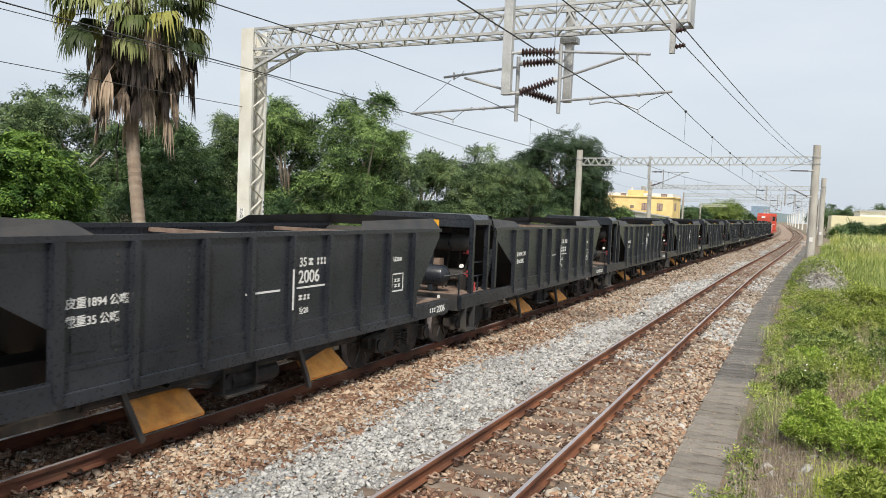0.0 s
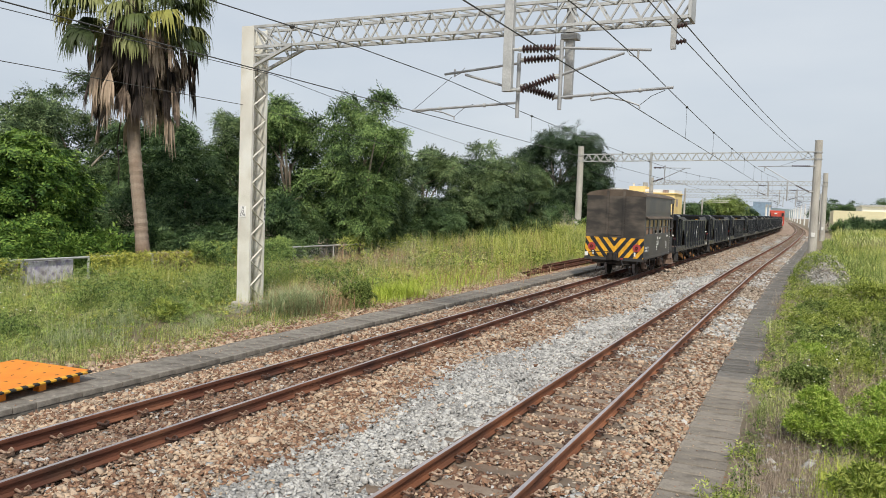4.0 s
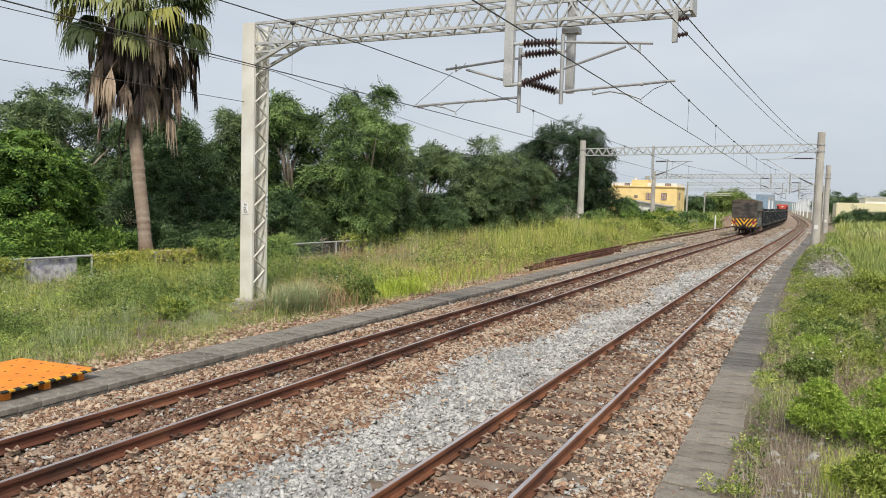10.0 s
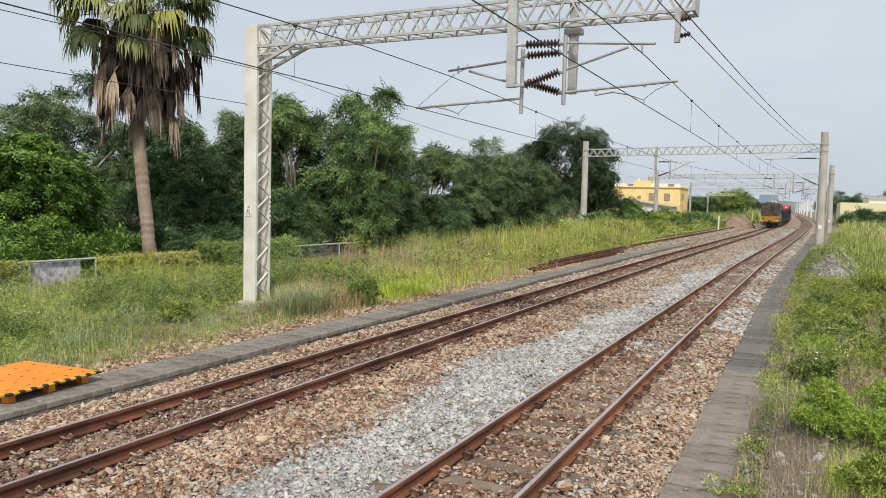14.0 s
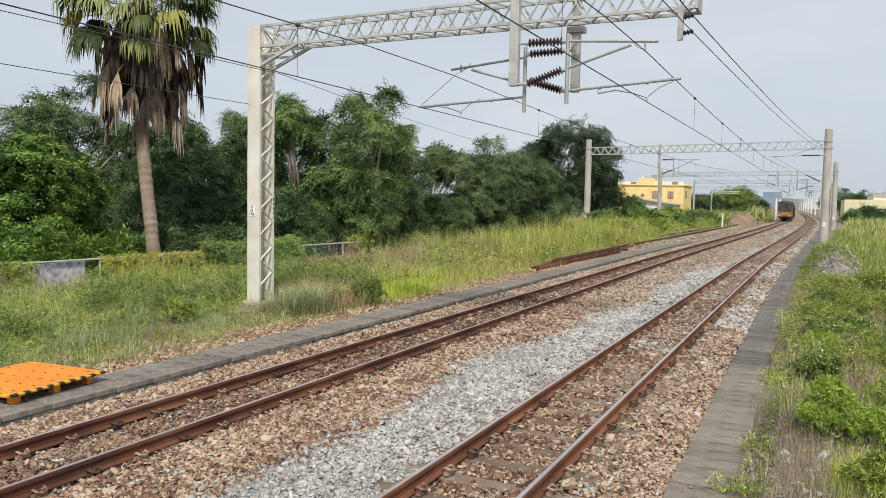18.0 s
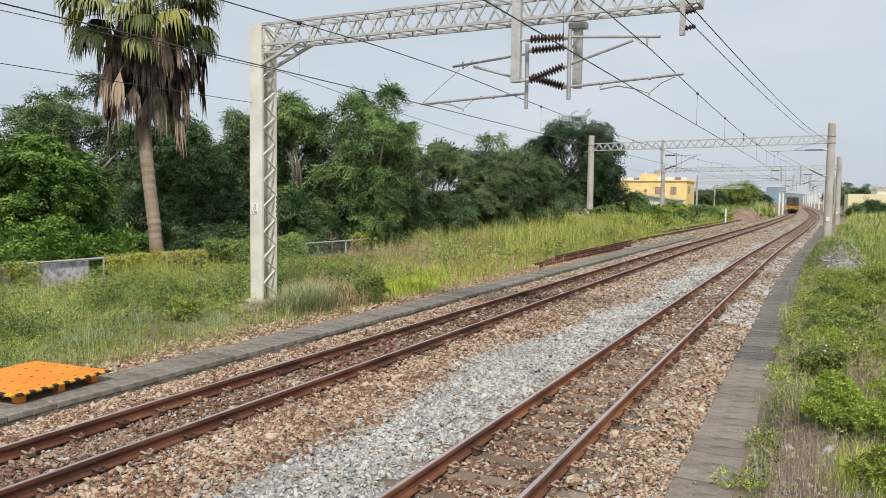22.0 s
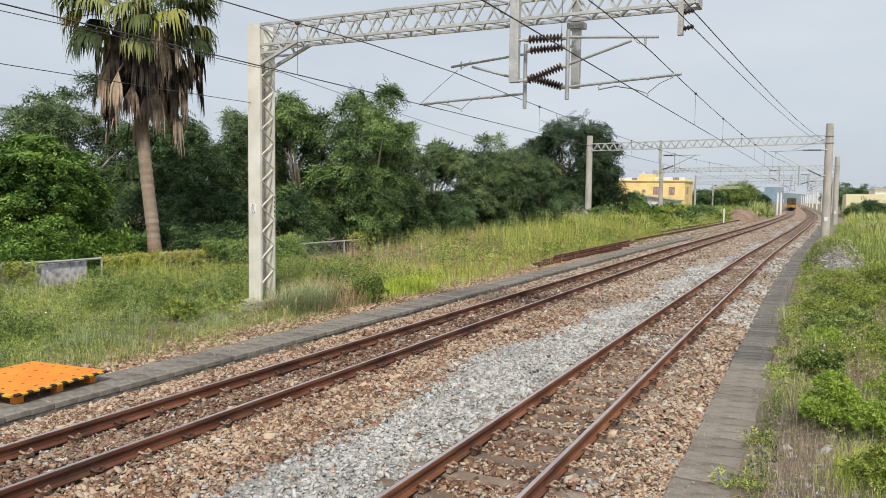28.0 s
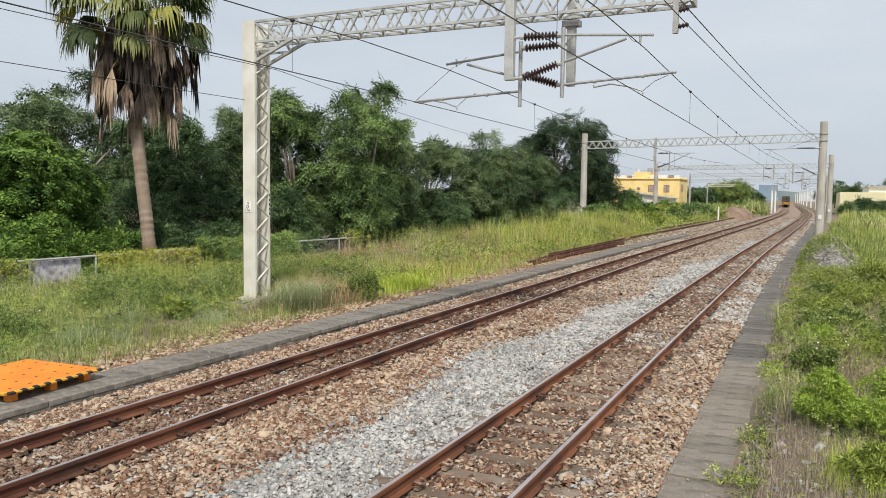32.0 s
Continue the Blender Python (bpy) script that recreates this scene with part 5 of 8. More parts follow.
    lettering(w, "\u7a7a20", hw + 0.002, 6.52, 1.24, 0.105)
    lettering(w, "\u5f62\u5f0f2000", hw + 0.002, 8.95, 1.82, 0.09)
    part("stencil_box", Shape().box(hw + 0.001, hw + 0.004, 9.0, 9.38, 1.6, 1.62).box(hw + 0.001, hw + 0.004, 9.0, 9.38, 1.32, 1.34).box(hw + 0.001, hw + 0.004, 9.0, 9.02, 1.32, 1.62).box(hw + 0.001, hw + 0.004, 9.36, 9.38, 1.32, 1.62), "white_worn", w)
    bars(w, hw + 0.002, 9.08, 1.48, [[0.08, 0.1], [0.1, 0.08]], 0.06)
    part("data_plate", Shape().box(hw + 0.001, hw + 0.009, 3.05, 3.32, 1.25, 1.42).box(hw + 0.001, hw + 0.009, 3.5, 3.65, 1.25, 1.45), "black_paint", w)
    return w


def caboose():
    c = empty("caboose", "weathered black brake van with curtained windows and yellow-striped end", "brake van", "freight train")
    L, hw, zb, ze = 6.72, 1.2, 0.82, 3.34
    yf = 5.84
    part("lower_side", Shape().box(hw - 0.03, hw, 0, yf, zb, 1.74), "caboose_black", c)
    part("upper_side", Shape().box(hw - 0.03, hw, 0, yf, 2.4, ze), "caboose_black", c)
    for a, b in ((0, 0.26), (0.99, 1.16), (1.88, 2.1), (2.76, 3.16), (3.84, 4.06), (4.84, 4.99), (5.55, yf)):
        part("window_pillar", Shape().box(hw - 0.031, hw - 0.001, a, b, 1.74, 2.4), "caboose_black", c)
    part("body_side", Shape().box(-hw, -hw + 0.03, 0, yf, zb, ze), "caboose_black", c)
    arch = [(-hw - 0.04, ze - 0.03)] + [(hw * 1.035 * math.sin(a), ze + 0.26 * math.cos(a * 1.0) - 0.02) for a in np.linspace(-1.45, 1.45, 13)] + [(hw + 0.04, ze - 0.03)]
    endp = [(-hw, zb), (hw, zb), (hw, ze)] + [(hw * math.sin(a), ze + 0.24 * math.cos(a) - 0.03) for a in np.linspace(1.45, -1.45, 13)] + [(-hw, ze)]
    part("rear_wall", Shape().prism(endp, "y", -0.005, 0.03), "caboose_rear", c, "dusty black end wall")
    part("front_wall", Shape().prism(endp, "y", yf - 0.03, yf), "caboose_black", c)
    part("roof", Shape().prism(arch, "y", -0.012, L + 0.02), "roof_brown", c, "dusty brown arched roof")
    for a, b in ((hw - 0.01, hw + 0.012), (-hw - 0.012, -hw + 0.01)):
        part("eave_band", Shape().box(a, b, yf, L, ze - 0.22, ze - 0.02), "caboose_black", c)
    part("belt_strip", Shape().box(hw, hw + 0.012, 0, yf, 2.66, 2.68), "caboose_black", c)
    part("visor", Shape().add([(hw, 0.18, 2.52), (hw, 5.8, 2.52), (hw + 0.13, 5.81, 2.44), (hw + 0.13, 0.16, 2.44), (hw, 0.18, 2.49), (hw, 5.8, 2.49), (hw + 0.13, 5.81, 2.415), (hw + 0.13, 0.16, 2.415)],
                              [(0, 1, 2, 3), (4, 7, 6, 5), (0, 4, 5, 1), (1, 5, 6, 2), (2, 6, 7, 3), (3, 7, 4, 0)]), "roof_brown", c, "dusty brown rain visor")
    part("sill", Shape().box(hw, hw + 0.03, 0, yf, zb - 0.05, zb + 0.05), "caboose_black", c, bevel=0.005)
    wins = ((0.26, 0.99, 0), (1.16, 1.88, 0), (2.1, 2.76, 1), (3.16, 3.84, 1), (4.06, 4.84, 0), (4.99, 5.55, 0))
    for i, (a, b, opened) in enumerate(wins):
        x = hw - 0.025
        s = Shape().box(x, x + 0.02, a, a + 0.035, 1.74, 2.4).box(x, x + 0.02, b - 0.035, b, 1.74, 2.4).box(x, x + 0.02, a, b, 1.74, 1.78).box(x, x + 0.02, a, b, 2.36, 2.4).box(x, x + 0.02, a, b, 2.04, 2.075)
        win = part("window", s, "window_frame", c)
        low = 1.98 if opened else 2.05
        part("upper_curtain", Shape().box(x - 0.03, x - 0.02, a, b, 2.02, 2.38), "curtain", win, "tan curtain behind the upper pane")
        if opened:
            part("lower_curtain", Shape().box(x - 0.032, x - 0.024, a, b, 1.93, 2.02), "curtain_low", win)
            # dark sheet behind the opening stands in for the unlit interior
            part("dark_opening", Shape().box(x - 0.3, x - 0.29, a - 0.1, b + 0.1, 1.6, 2.1), "glass_dark", win)
            part("sash_rail", Shape().box(x, x + 0.022, a, b, 1.77, 1.788).box(x, x + 0.022, b - 0.05, b - 0.032, 1.76, 2.05), "sash_metal", win, "bare metal sash rail")
        else:
            part("lower_curtain", Shape().box(x - 0.03, x - 0.02, a, b, 1.75, 2.02), "curtain_low", win, "faded red-brown curtain behind the lower pane")
    # open front platform
    part("deck", Shape().box(-hw, hw, yf, L, zb - 0.02, zb + 0.05), "black_dusty", c)
    for x in (-hw + 0.04, hw - 0.04):
        part("post", Shape().box(x - 0.035, x + 0.035, L - 0.08, L - 0.01, 0.3, ze - 0.02), "caboose_black", c)
    part("platform_side", Shape().box(hw - 0.03, hw, yf + 0.1, L - 0.05, zb, 1.55), "black_dusty", c)
    part("inner_door", Shape().box(0.2, 0.85, yf, yf + 0.03, zb + 0.05, 2.8), "black_dusty", c)
    part("rail", Shape().tube([(hw - 0.03, L - 0.05, 1.95), (hw - 0.03, yf + 0.05, 1.95)], 0.02, 6).tube([(-hw + 0.03, L - 0.05, 1.6), (hw - 0.03, L - 0.05, 1.6)], 0.02, 6), "caboose_black", c)
    part("hand_wheel", Shape().ring((-0.2, L - 0.2, 1.85), "y", 0.19, 0.225, 0.03, 18).bar((-0.4, L - 0.2, 1.85), (0.0, L - 0.2, 1.85), 0.025).bar((-0.2, L - 0.2, 1.65), (-0.2, L - 0.2, 2.05), 0.025).tube([(-0.2, L - 0.2, 0.8), (-0.2, L - 0.2, 1.85)], 0.022, 6), "white_worn", c, "pale hand-brake wheel")
    st = part("step", Shape().prism([(hw - 0.25, 0.78), (hw + 0.02, 0.78), (hw + 0.1, 0.28), (hw - 0.25, 0.28)], "y", L - 0.75, L - 0.71), "rusty_iron", c)
    part("step", Shape().prism([(hw - 0.25, 0.78), (hw + 0.02, 0.78), (hw + 0.1, 0.28), (hw - 0.25, 0.28)], "y", L - 0.12, L - 0.08), "rusty_iron", c)
    for z, o in ((0.28, 0.12), (0.54, 0.04)):
        part("tread", Shape().box(hw - 0.27, hw + o, L - 0.8, L - 0.04, z, z + 0.045), "rusty_iron", st, "worn dusty tread")
    # rear end
    for x in (-0.33, 0.33):
        part("rear_rib", Shape().box(x - 0.045, x + 0.045, -0.05, 0.0, 1.61, ze + 0.17), "caboose_rear", c)
    part("rear_ledge", Shape().box(-0.35, 0.35, -0.035, -0.005, 1.72, 1.76), "caboose_rear", c)
    zl, zh = 0.78, 1.61
    part("stripe_panel", Shape().box(-hw, hw, -0.012, -0.005, zl, zh), "black_paint", c, "black panel under the stripes")
    st = []
    h = zh - zl
    for k in range(-2, 5):
        x0 = 0.02 + k * 0.37
        for s_ in (-1, 1):
            poly = [(x0, zl), (x0 + 0.19, zl), (x0 + 0.19 + h * 0.78, zh), (x0 + h * 0.78, zh)]
            out = []
            for lo, hi, keep in (("x", 0.0, 1), ("x", hw, -1)):
                src, out = poly, []
                for i in range(len(src)):
                    p, q = src[i], src[(i + 1) % len(src)]
                    pin, qin = (p[0] - hi) * keep >= 0, (q[0] - hi) * keep >= 0
                    if pin:
                        out.append(p)
                    if pin != qin:
                        u = (hi - p[0]) / (q[0] - p[0])
                        out.append((hi, p[1] + u * (q[1] - p[1])))
                poly = out
                if not poly:
                    break
            if len(poly) >= 3:
                part("stripe", Shape().prism([(s_ * a, b) for a, b in poly], "y", -0.017, -0.0125), "yellow_paint", c, "yellow warning stripe")
    for x in (-0.92, 0.92):
        t = part("tail_lamp", Shape().tube([(x, -0.09, 1.22), (x, -0.01, 1.22)], 0.06, 16), "under", c, "dark tail lamp in a red disc")
        part("disc", Shape().ring((x, -0.035, 1.22), "y", 0.058, 0.16, 0.02, 24), "red_paint", t)
        part("lamp_glass", Shape().tube([(x, -0.1, 1.22), (x, -0.088, 1.22)], 0.028, 14), "lens", t)
        part("grab_iron", Shape().box(x * 0.93 - 0.03, x * 0.93 + 0.03, -0.05, -0.01, 0.88, 1.04), "white", c, "white marker")
    part("corner_plate", Shape().box(-hw, -hw + 0.13, -0.04, -0.018, 0.82, 0.98), "white", c, "white corner plate")
    part("end_beam", Shape().box(-hw, hw, -0.08, 0.0, 0.68, 0.8), "black_dusty", c)
    part("rear_board", Shape().box(-0.7, 0.7, -0.1, -0.06, 0.53, 0.555).bar((0.72, -0.09, 0.2), (0.6, -0.09, 0.54), 0.022).bar((-0.72, -0.09, 0.2), (-0.6, -0.09, 0.54), 0.022), "under", c)
    part("coupler", Shape().box(-0.11, 0.11, -0.3, 0.0, 0.76, 0.96).prism([(-0.19, -0.22), (0.19, -0.22), (0.19, -0.4), (0.06, -0.44), (0.02, -0.34), (-0.08, -0.36), (-0.12, -0.46), (-0.19, -0.42)], "z", 0.7, 1.0), "under", c, bevel=0.02)
    part("coupler_lever", Shape().tube([(-0.15, -0.3, 0.98), (-0.15, -0.2, 1.04), (-1.0, -0.1, 0.98), (-1.05, -0.12, 0.72)], 0.016, 6), "under", c)
    part("draft_box", Shape().box(-0.2, 0.2, -0.05, 0.0, 0.7, 1.0), "under", c)
    for k, x in enumerate((-0.75, 0.95)):
        part("hand_grip", Shape().tube([(x, -0.03, 1.1), (x, -0.09, 1.12), (x, -0.09, 1.6), (x, -0.03, 1.62)], 0.012, 6), "under", c)
    part("brake_hose", Shape().tube([(0.35, -0.05, 0.78), (0.4, -0.3, 0.66), (0.48, -0.34, 0.5), (0.42, -0.2, 0.42)], 0.028, 7), "rubber", c)
    part("hose_tap", Shape().box(0.32, 0.4, -0.16, -0.09, 0.73, 0.79), "red_paint", c)
    part("coupler", Shape().box(-0.12, 0.12, L, L + 0.36, 0.76, 0.98), "under", c)
    # running gear
    part("underframe", Shape().box(-0.9, 0.9, 0.05, L - 0.05, 0.56, 0.74), "under", c)
    for y in (1.55, 5.2):
        wheelset(c, y)
        for s_ in (-1, 1):
            x = s_ * 0.84
            g = part("axle_guard", Shape().prism([(y - 0.42, 0.66), (y - 0.2, 0.3), (y + 0.2, 0.3), (y + 0.42, 0.66)], "x", x - 0.02, x + 0.02), "under", c)
            box = part("axle_box", Shape().box(min(x, x + s_ * 0.16), max(x, x + s_ * 0.16), y - 0.15, y + 0.15, 0.27, 0.55), "rusty_iron", g, "dusty cast axle box", bevel=0.03)
            part("cover", Shape().box(min(x + s_ * 0.16, x + s_ * 0.2), max(x + s_ * 0.16, x + s_ * 0.2), y - 0.1, y + 0.1, 0.3, 0.48), "rusty_iron", box)
            s = Shape()
            for i in range(6):
                ln = 0.92 - i * 0.13
                s.box(x - 0.05, x + 0.09, y - ln, y + ln, 0.665 - i * 0.021, 0.684 - i * 0.021)
            part("leaf_spring", s, "rusty_iron", g, "rusty leaf spring")
            part("spring_buckle", Shape().box(x - 0.06, x + 0.1, y - 0.06, y + 0.06, 0.53, 0.7), "under", g)
            for yy in (-0.92, 0.92):
                part("spring_hanger", Shape().tube([(x - 0.08, y + yy, 0.64), (x + 0.13, y + yy, 0.64)], 0.085, 12).box(x - 0.05, x + 0.09, y + yy - 0.06, y + yy + 0.06, 0.6, 0.8), "under", g)
    part("frame_beam", Shape().box(0.98, 1.02, 0.05, L - 0.9, 0.68, 0.79), "black_dusty", c)
    for y, r in ((2.85, 0.2), (4.0, 0.17)):
        part("brake_cylinder", Shape().tube([(0.25, y, 0.47), (0.86, y, 0.47)], r, 18).tube([(0.86, y, 0.47), (0.92, y, 0.47)], r * 0.6, 14).box(0.4, 0.6, y - 0.06, y + 0.06, 0.5, 0.7), "under", c)
    part("air_reservoir", Shape().tube([(0.35, 3.2, 0.5), (0.35, 3.8, 0.5)], 0.15, 12), "under", c)
    part("cable", Shape().tube([(1.03, 2.0, 0.76), (1.05, 2.16, 0.6), (1.04, 2.18, 0.46), (1.0, 2.05, 0.36)], 0.008, 5), "galv_dark", c, "thin pale cable")
    part("seam", Shape().box(hw + 0.001, hw + 0.007, 0.95, yf, zb + 0.1, zb + 0.112).box(hw + 0.001, hw + 0.007, 0.95, 0.962, zb + 0.02, zb + 0.1), "caboose_black", c)
    part("brake_gear", Shape().bar((0.7, 2.1, 0.32), (0.7, 4.6, 0.32), 0.05).bar((0.7, 2.2, 0.2), (0.7, 3.0, 0.24), 0.08, 0.05), "under", c)
    # marks on the side
    lettering(c, "3AK", hw + 0.002, 2.7, 1.52, 0.19)
    bars(c, hw + 0.002, 3.2, 1.53, [[0.09, 0.09, 0.09]], 0.1)
    lettering(c, "2526", hw + 0.002, 2.64, 1.29, 0.25)
    lettering(c, "\u76c812", hw + 0.002, 2.68, 1.17, 0.1)
    lettering(c, "\u7a7a12", hw + 0.002, 2.68, 1.06, 0.1)
    bars(c, hw + 0.002, 0.22, 1.2, [[0.08, 0.09]], 0.08)
    lettering(c, "11.10", hw + 0.002, 0.44, 1.2, 0.11)
    bars(c, hw + 0.002, 0.76, 1.2, [[0.08, 0.09]], 0.08)
    bars(c, hw + 0.002, 0.22, 1.08, [[0.08, 0.09]], 0.08)
    lettering(c, "3.00", hw + 0.002, 0.5, 1.08, 0.11)
    bars(c, hw + 0.002, 0.76, 1.08, [[0.08, 0.09]], 0.08)
    lettering(c, "\u5f62\u5f0f2500", hw + 0.002, 5.0, 1.6, 0.1)
    part("stencil_box", Shape().box(hw + 0.001, hw + 0.004, 4.85, 5.12, 1.36, 1.375).box(hw + 0.001, hw + 0.004, 4.85, 5.12, 1.08, 1.095).box(hw + 0.001, hw + 0.004, 4.85, 4.865, 1.08, 1.375).box(hw + 0.001, hw + 0.004, 5.105, 5.12, 1.08, 1.375), "white_worn", c)
    bars(c, hw + 0.002, 4.9, 1.27, [[0.07, 0.08], [0.08, 0.07]], 0.06)
    for i in range(11):
        part("bar", Shape().box(hw + 0.002, hw + 0.006, 5.83, 5.868, 1.72 - i * 0.085, 1.765 - i * 0.085), "white_worn", c)
    part("data_plate", Shape().box(hw + 0.001, hw + 0.01, 3.35, 3.7, 1.06, 1.2), "caboose_black", c)
    return c


def locomotive():
    m = empty("diesel_locomotive", "orange-red diesel locomotive with white stripe heading the wagons", "locomotive", "freight train")
    L = 14.2
    part("underframe", Shape().box(-1.3, 1.3, 0, L, 0.85, 1.15), "loco_orange", m)
    part("hood", Shape().box(-0.85, 0.85, 0.5, 8.8, 1.15, 3.35), "loco_orange", m, bevel=0.08)
    part("hood", Shape().box(-0.85, 0.85, 11.4, 13.7, 1.15, 2.9), "loco_orange", m, bevel=0.08)
    cab = part("cab", Shape().box(-1.35, 1.35, 8.8, 11.4, 1.15, 3.75), "loco_orange", m, bevel=0.08)
    for x in (-0.95, 0.95):
        part("cab_window", Shape().box(x - 0.3, x + 0.3, 8.78, 8.79, 2.6, 3.3), "glass_dark", cab)
    for y in (9.2, 10.3):
        part("cab_window", Shape().box(1.351, 1.36, y, y + 0.75, 2.55, 3.3), "glass_dark", cab)
    part("white_stripe", Shape().box(-0.86, 0.86, 0.485, 0.499, 1.9, 2.15), "white", m)
    part("white_stripe", Shape().box(0.851, 0.86, 0.6, 8.7, 1.75, 1.95), "white", m)
    part("headlight", Shape().box(-0.25, 0.25, 0.42, 0.5, 3.0, 3.25), "white", m)
    for x in (-1.25, 1.25):
        part("handrail", Shape().tube([(x, 0.05, 1.15), (x, 0.05, 2.1), (x, 8.7, 2.1)], 0.02, 6), "white", m)
    part("fuel_tank", Shape().box(-1.1, 1.1, 5.6, 8.6, 0.3, 0.85), "under", m)
    part("coupler", Shape().box(-0.13, 0.13, -0.4, 0, 0.76, 1.0), "under", m)
    for yb in (2.6, 11.6):
        bogie(m, yb)
    return m


van = caboose()
wagon = hopper_wagon()
wagons = [wagon] + [copy_thing(wagon, pose(0, 0, 0)) for _ in range(9)]
for i, wg in enumerate(wagons):
    if i == 0:
        lettering(wg, "2006", 1.202, 6.49, 1.65, 0.24)
        lettering(wg, "2006", 1.252, 10.6, 0.82, 0.17)
        bars(wg, 1.252, 10.32, 0.84, [[0.06, 0.06, 0.06]], 0.09)
    else:
        bars(wg, 1.202, 6.42, 1.65, [[0.12, 0.12, 0.12, 0.12]], 0.15)
        bars(wg, 1.252, 10.35, 0.84, [[0.06, 0.06, 0.06, -0.02, 0.08, 0.08, 0.08, 0.08]], 0.11)
engine = locomotive()
TRAIN = [(van, 0.0, 6.72)] + [(wg, 7.71 + HOPPER_PITCH * i, HOPPER_LEN) for i, wg in enumerate(wagons)] + [(engine, 7.71 + HOPPER_PITCH * 10 + 0.3, 14.2)]


def tail(t):
    """Where the rear of the train is along the line, at t seconds."""
    if t <= 6:
        return 7.08 + 9.3 * (t - 1.4) - 0.031 * (t - 1.4) ** 2
    return 49.2 + 8.52 * (t - 6)


def on_track(y0, length):
    a, b = y0 + 0.2 * length, y0 + 0.8 * length
    xa, xb = LEFT + float(bends(a)), LEFT + float(bends(b))
    turn = math.atan2(-(xb - xa), b - a)
    x0 = xa - (xb - xa) * 0.2 / 0.6
    return pose(x0, y0, 0, 0, 0, math.degrees(turn))


def motions():
    times = [0, 0.5, 1, 1.5, 2, 2.5, 3, 3.5, 4, 5] + [6 + 2 * i for i in range(14)]
    for ob, start, length in TRAIN:
        walk(ob, [(t, on_track(tail(t) + start, length)) for t in times])
    spin = []
    t = 0.0
    while t < 32.0:
        spin.append(t)
        t += 2 / 30
    spin.append(32.0)
    for ob in [van] + wagons[:3]:
        for wset in [k for k in ob.children if k.name.startswith("wheelset")]:
            y, z = wset.location.y, wset.location.z
            walk(wset, [(t, pose(0, y, z, -math.degrees((tail(t) - tail(0)) / WHEEL_R))) for t in spin])


# ---- plants ----
def lifts(x, y):
    b = bends(y)
    return np.array([lift(float(a) - float(c), float(d)) for a, c, d in zip(x, b, y)])


def frames_along(d, rng, face=None):
    """Rotations whose first axis is d (n x 3), with a random roll."""
    d = d / np.linalg.norm(d, axis=1, keepdims=True)
    u = rng.normal(size=d.shape)
    u = u * 0.35 + face if face is not None else u + np.array([0, 0, 0.9])
    s = np.cross(d, u)
    s /= np.linalg.norm(s, axis=1, keepdims=True) + 1e-9
    return np.stack([d, -s, np.cross(s, -d) * -1], 2)


def leaf_sprig(pairs, length, wide, droop, rng):
    """A sprig along +x: pairs of leaflets on a stem, quads."""
    v, f = [], []
    for i in range(pairs + 1):
        t = (i + 0.6) / (pairs + 0.6)
        base = np.array([t, 0, -droop * t * t])
        sides = (-1, 1) if i < pairs else (0,)
        for s in sides:
            a = 1.05 * s + rng.normal(0, 0.15)
            ln = length * (1 - 0.35 * abs(t - 0.5)) * rng.uniform(0.85, 1.15)
            way = np.array([math.cos(a), math.sin(a), -0.25 + rng.normal(0, 0.2)])
            way /= np.linalg.norm(way)
            side = np.cross(way, (0, 0, 1)) * wide * ln
            o = len(v)
            mid = base + way * ln * 0.5
            v += [base, mid + side + (0, 0, -0.02), base + way * ln, mid - side + (0, 0, -0.02)]
            f.append((o, o + 1, o + 2, o + 3))
    return np.array(v), np.array(f)


def pinnate_leaf(pairs, length, droop, rng):
    """A long compound leaf along +x: narrow leaflets in pairs, one triangle each."""
    v, f = [], []
    for i in range(pairs + 1):
        t = (i + 0.8) / (pairs + 0.8)
        base = np.array([t, 0, -droop * t * t])
        for s in ((-1, 1) if i < pairs else (0,)):
            a = 0.95 * s + rng.normal(0, 0.14)
            ln = length * (1.1 - 0.5 * abs(t - 0.45)) * rng.uniform(0.85, 1.15)
            way = np.array([math.cos(a), math.sin(a), -0.3 + rng.normal(0, 0.2)])
            side = np.array([-math.sin(a), math.cos(a), 0]) * 0.15 * ln
            o = len(v)
            v += [base + way * ln * 0.3 + side, base + way * ln * 0.3 - side, base + way * ln]
            f.append((o, o + 1, o + 2))
    return np.array(v), np.array(f)


rng = np.random.default_rng(5)
SPRIGS = [leaf_sprig(3, 0.46, 0.24, 0.35, rng) for _ in range(4)]
PINNATE = [pinnate_leaf(7, 0.3, 0.42, rng) for _ in range(6)]
FINE = [leaf_sprig(3, 0.42, 0.2, 0.2, rng) for _ in range(4)]
def lance_sprig(leaves, length, wide, rng):
    """Long folded leaves set round a stem along +x."""
    v, f = [], []
    for i in range(leaves):
        t = (i + 0.7) / leaves
        a = 2.4 * i + rng.normal(0, 0.3)
        out = 1.15 - 0.85 * t
        way = np.array([math.cos(out), math.sin(out) * math.cos(a), math.sin(out) * math.sin(a)])
        side = np.cross(way, rng.normal(size=3))
        side /= np.linalg.norm(side)
        up = np.cross(side, way)
        ln = length * (1.1 - 0.35 * t) * rng.uniform(0.8, 1.15)
        base = np.array([t * 0.62, 0, 0])
        o = len(v)
        p = lambda u, w, h: base + way * ln * u + side * w * ln + up * h * ln
        v += [p(0, 0, 0), p(0.45, wide, 0.04), p(1, 0, -0.12), p(0.45, -wide, 0.04)]
        f.append((o, o + 1, o + 2, o + 3))
    return np.array(v), np.array(f)


LANCE = [lance_sprig(6, 0.55, 0.14, rng) for _ in range(4)]
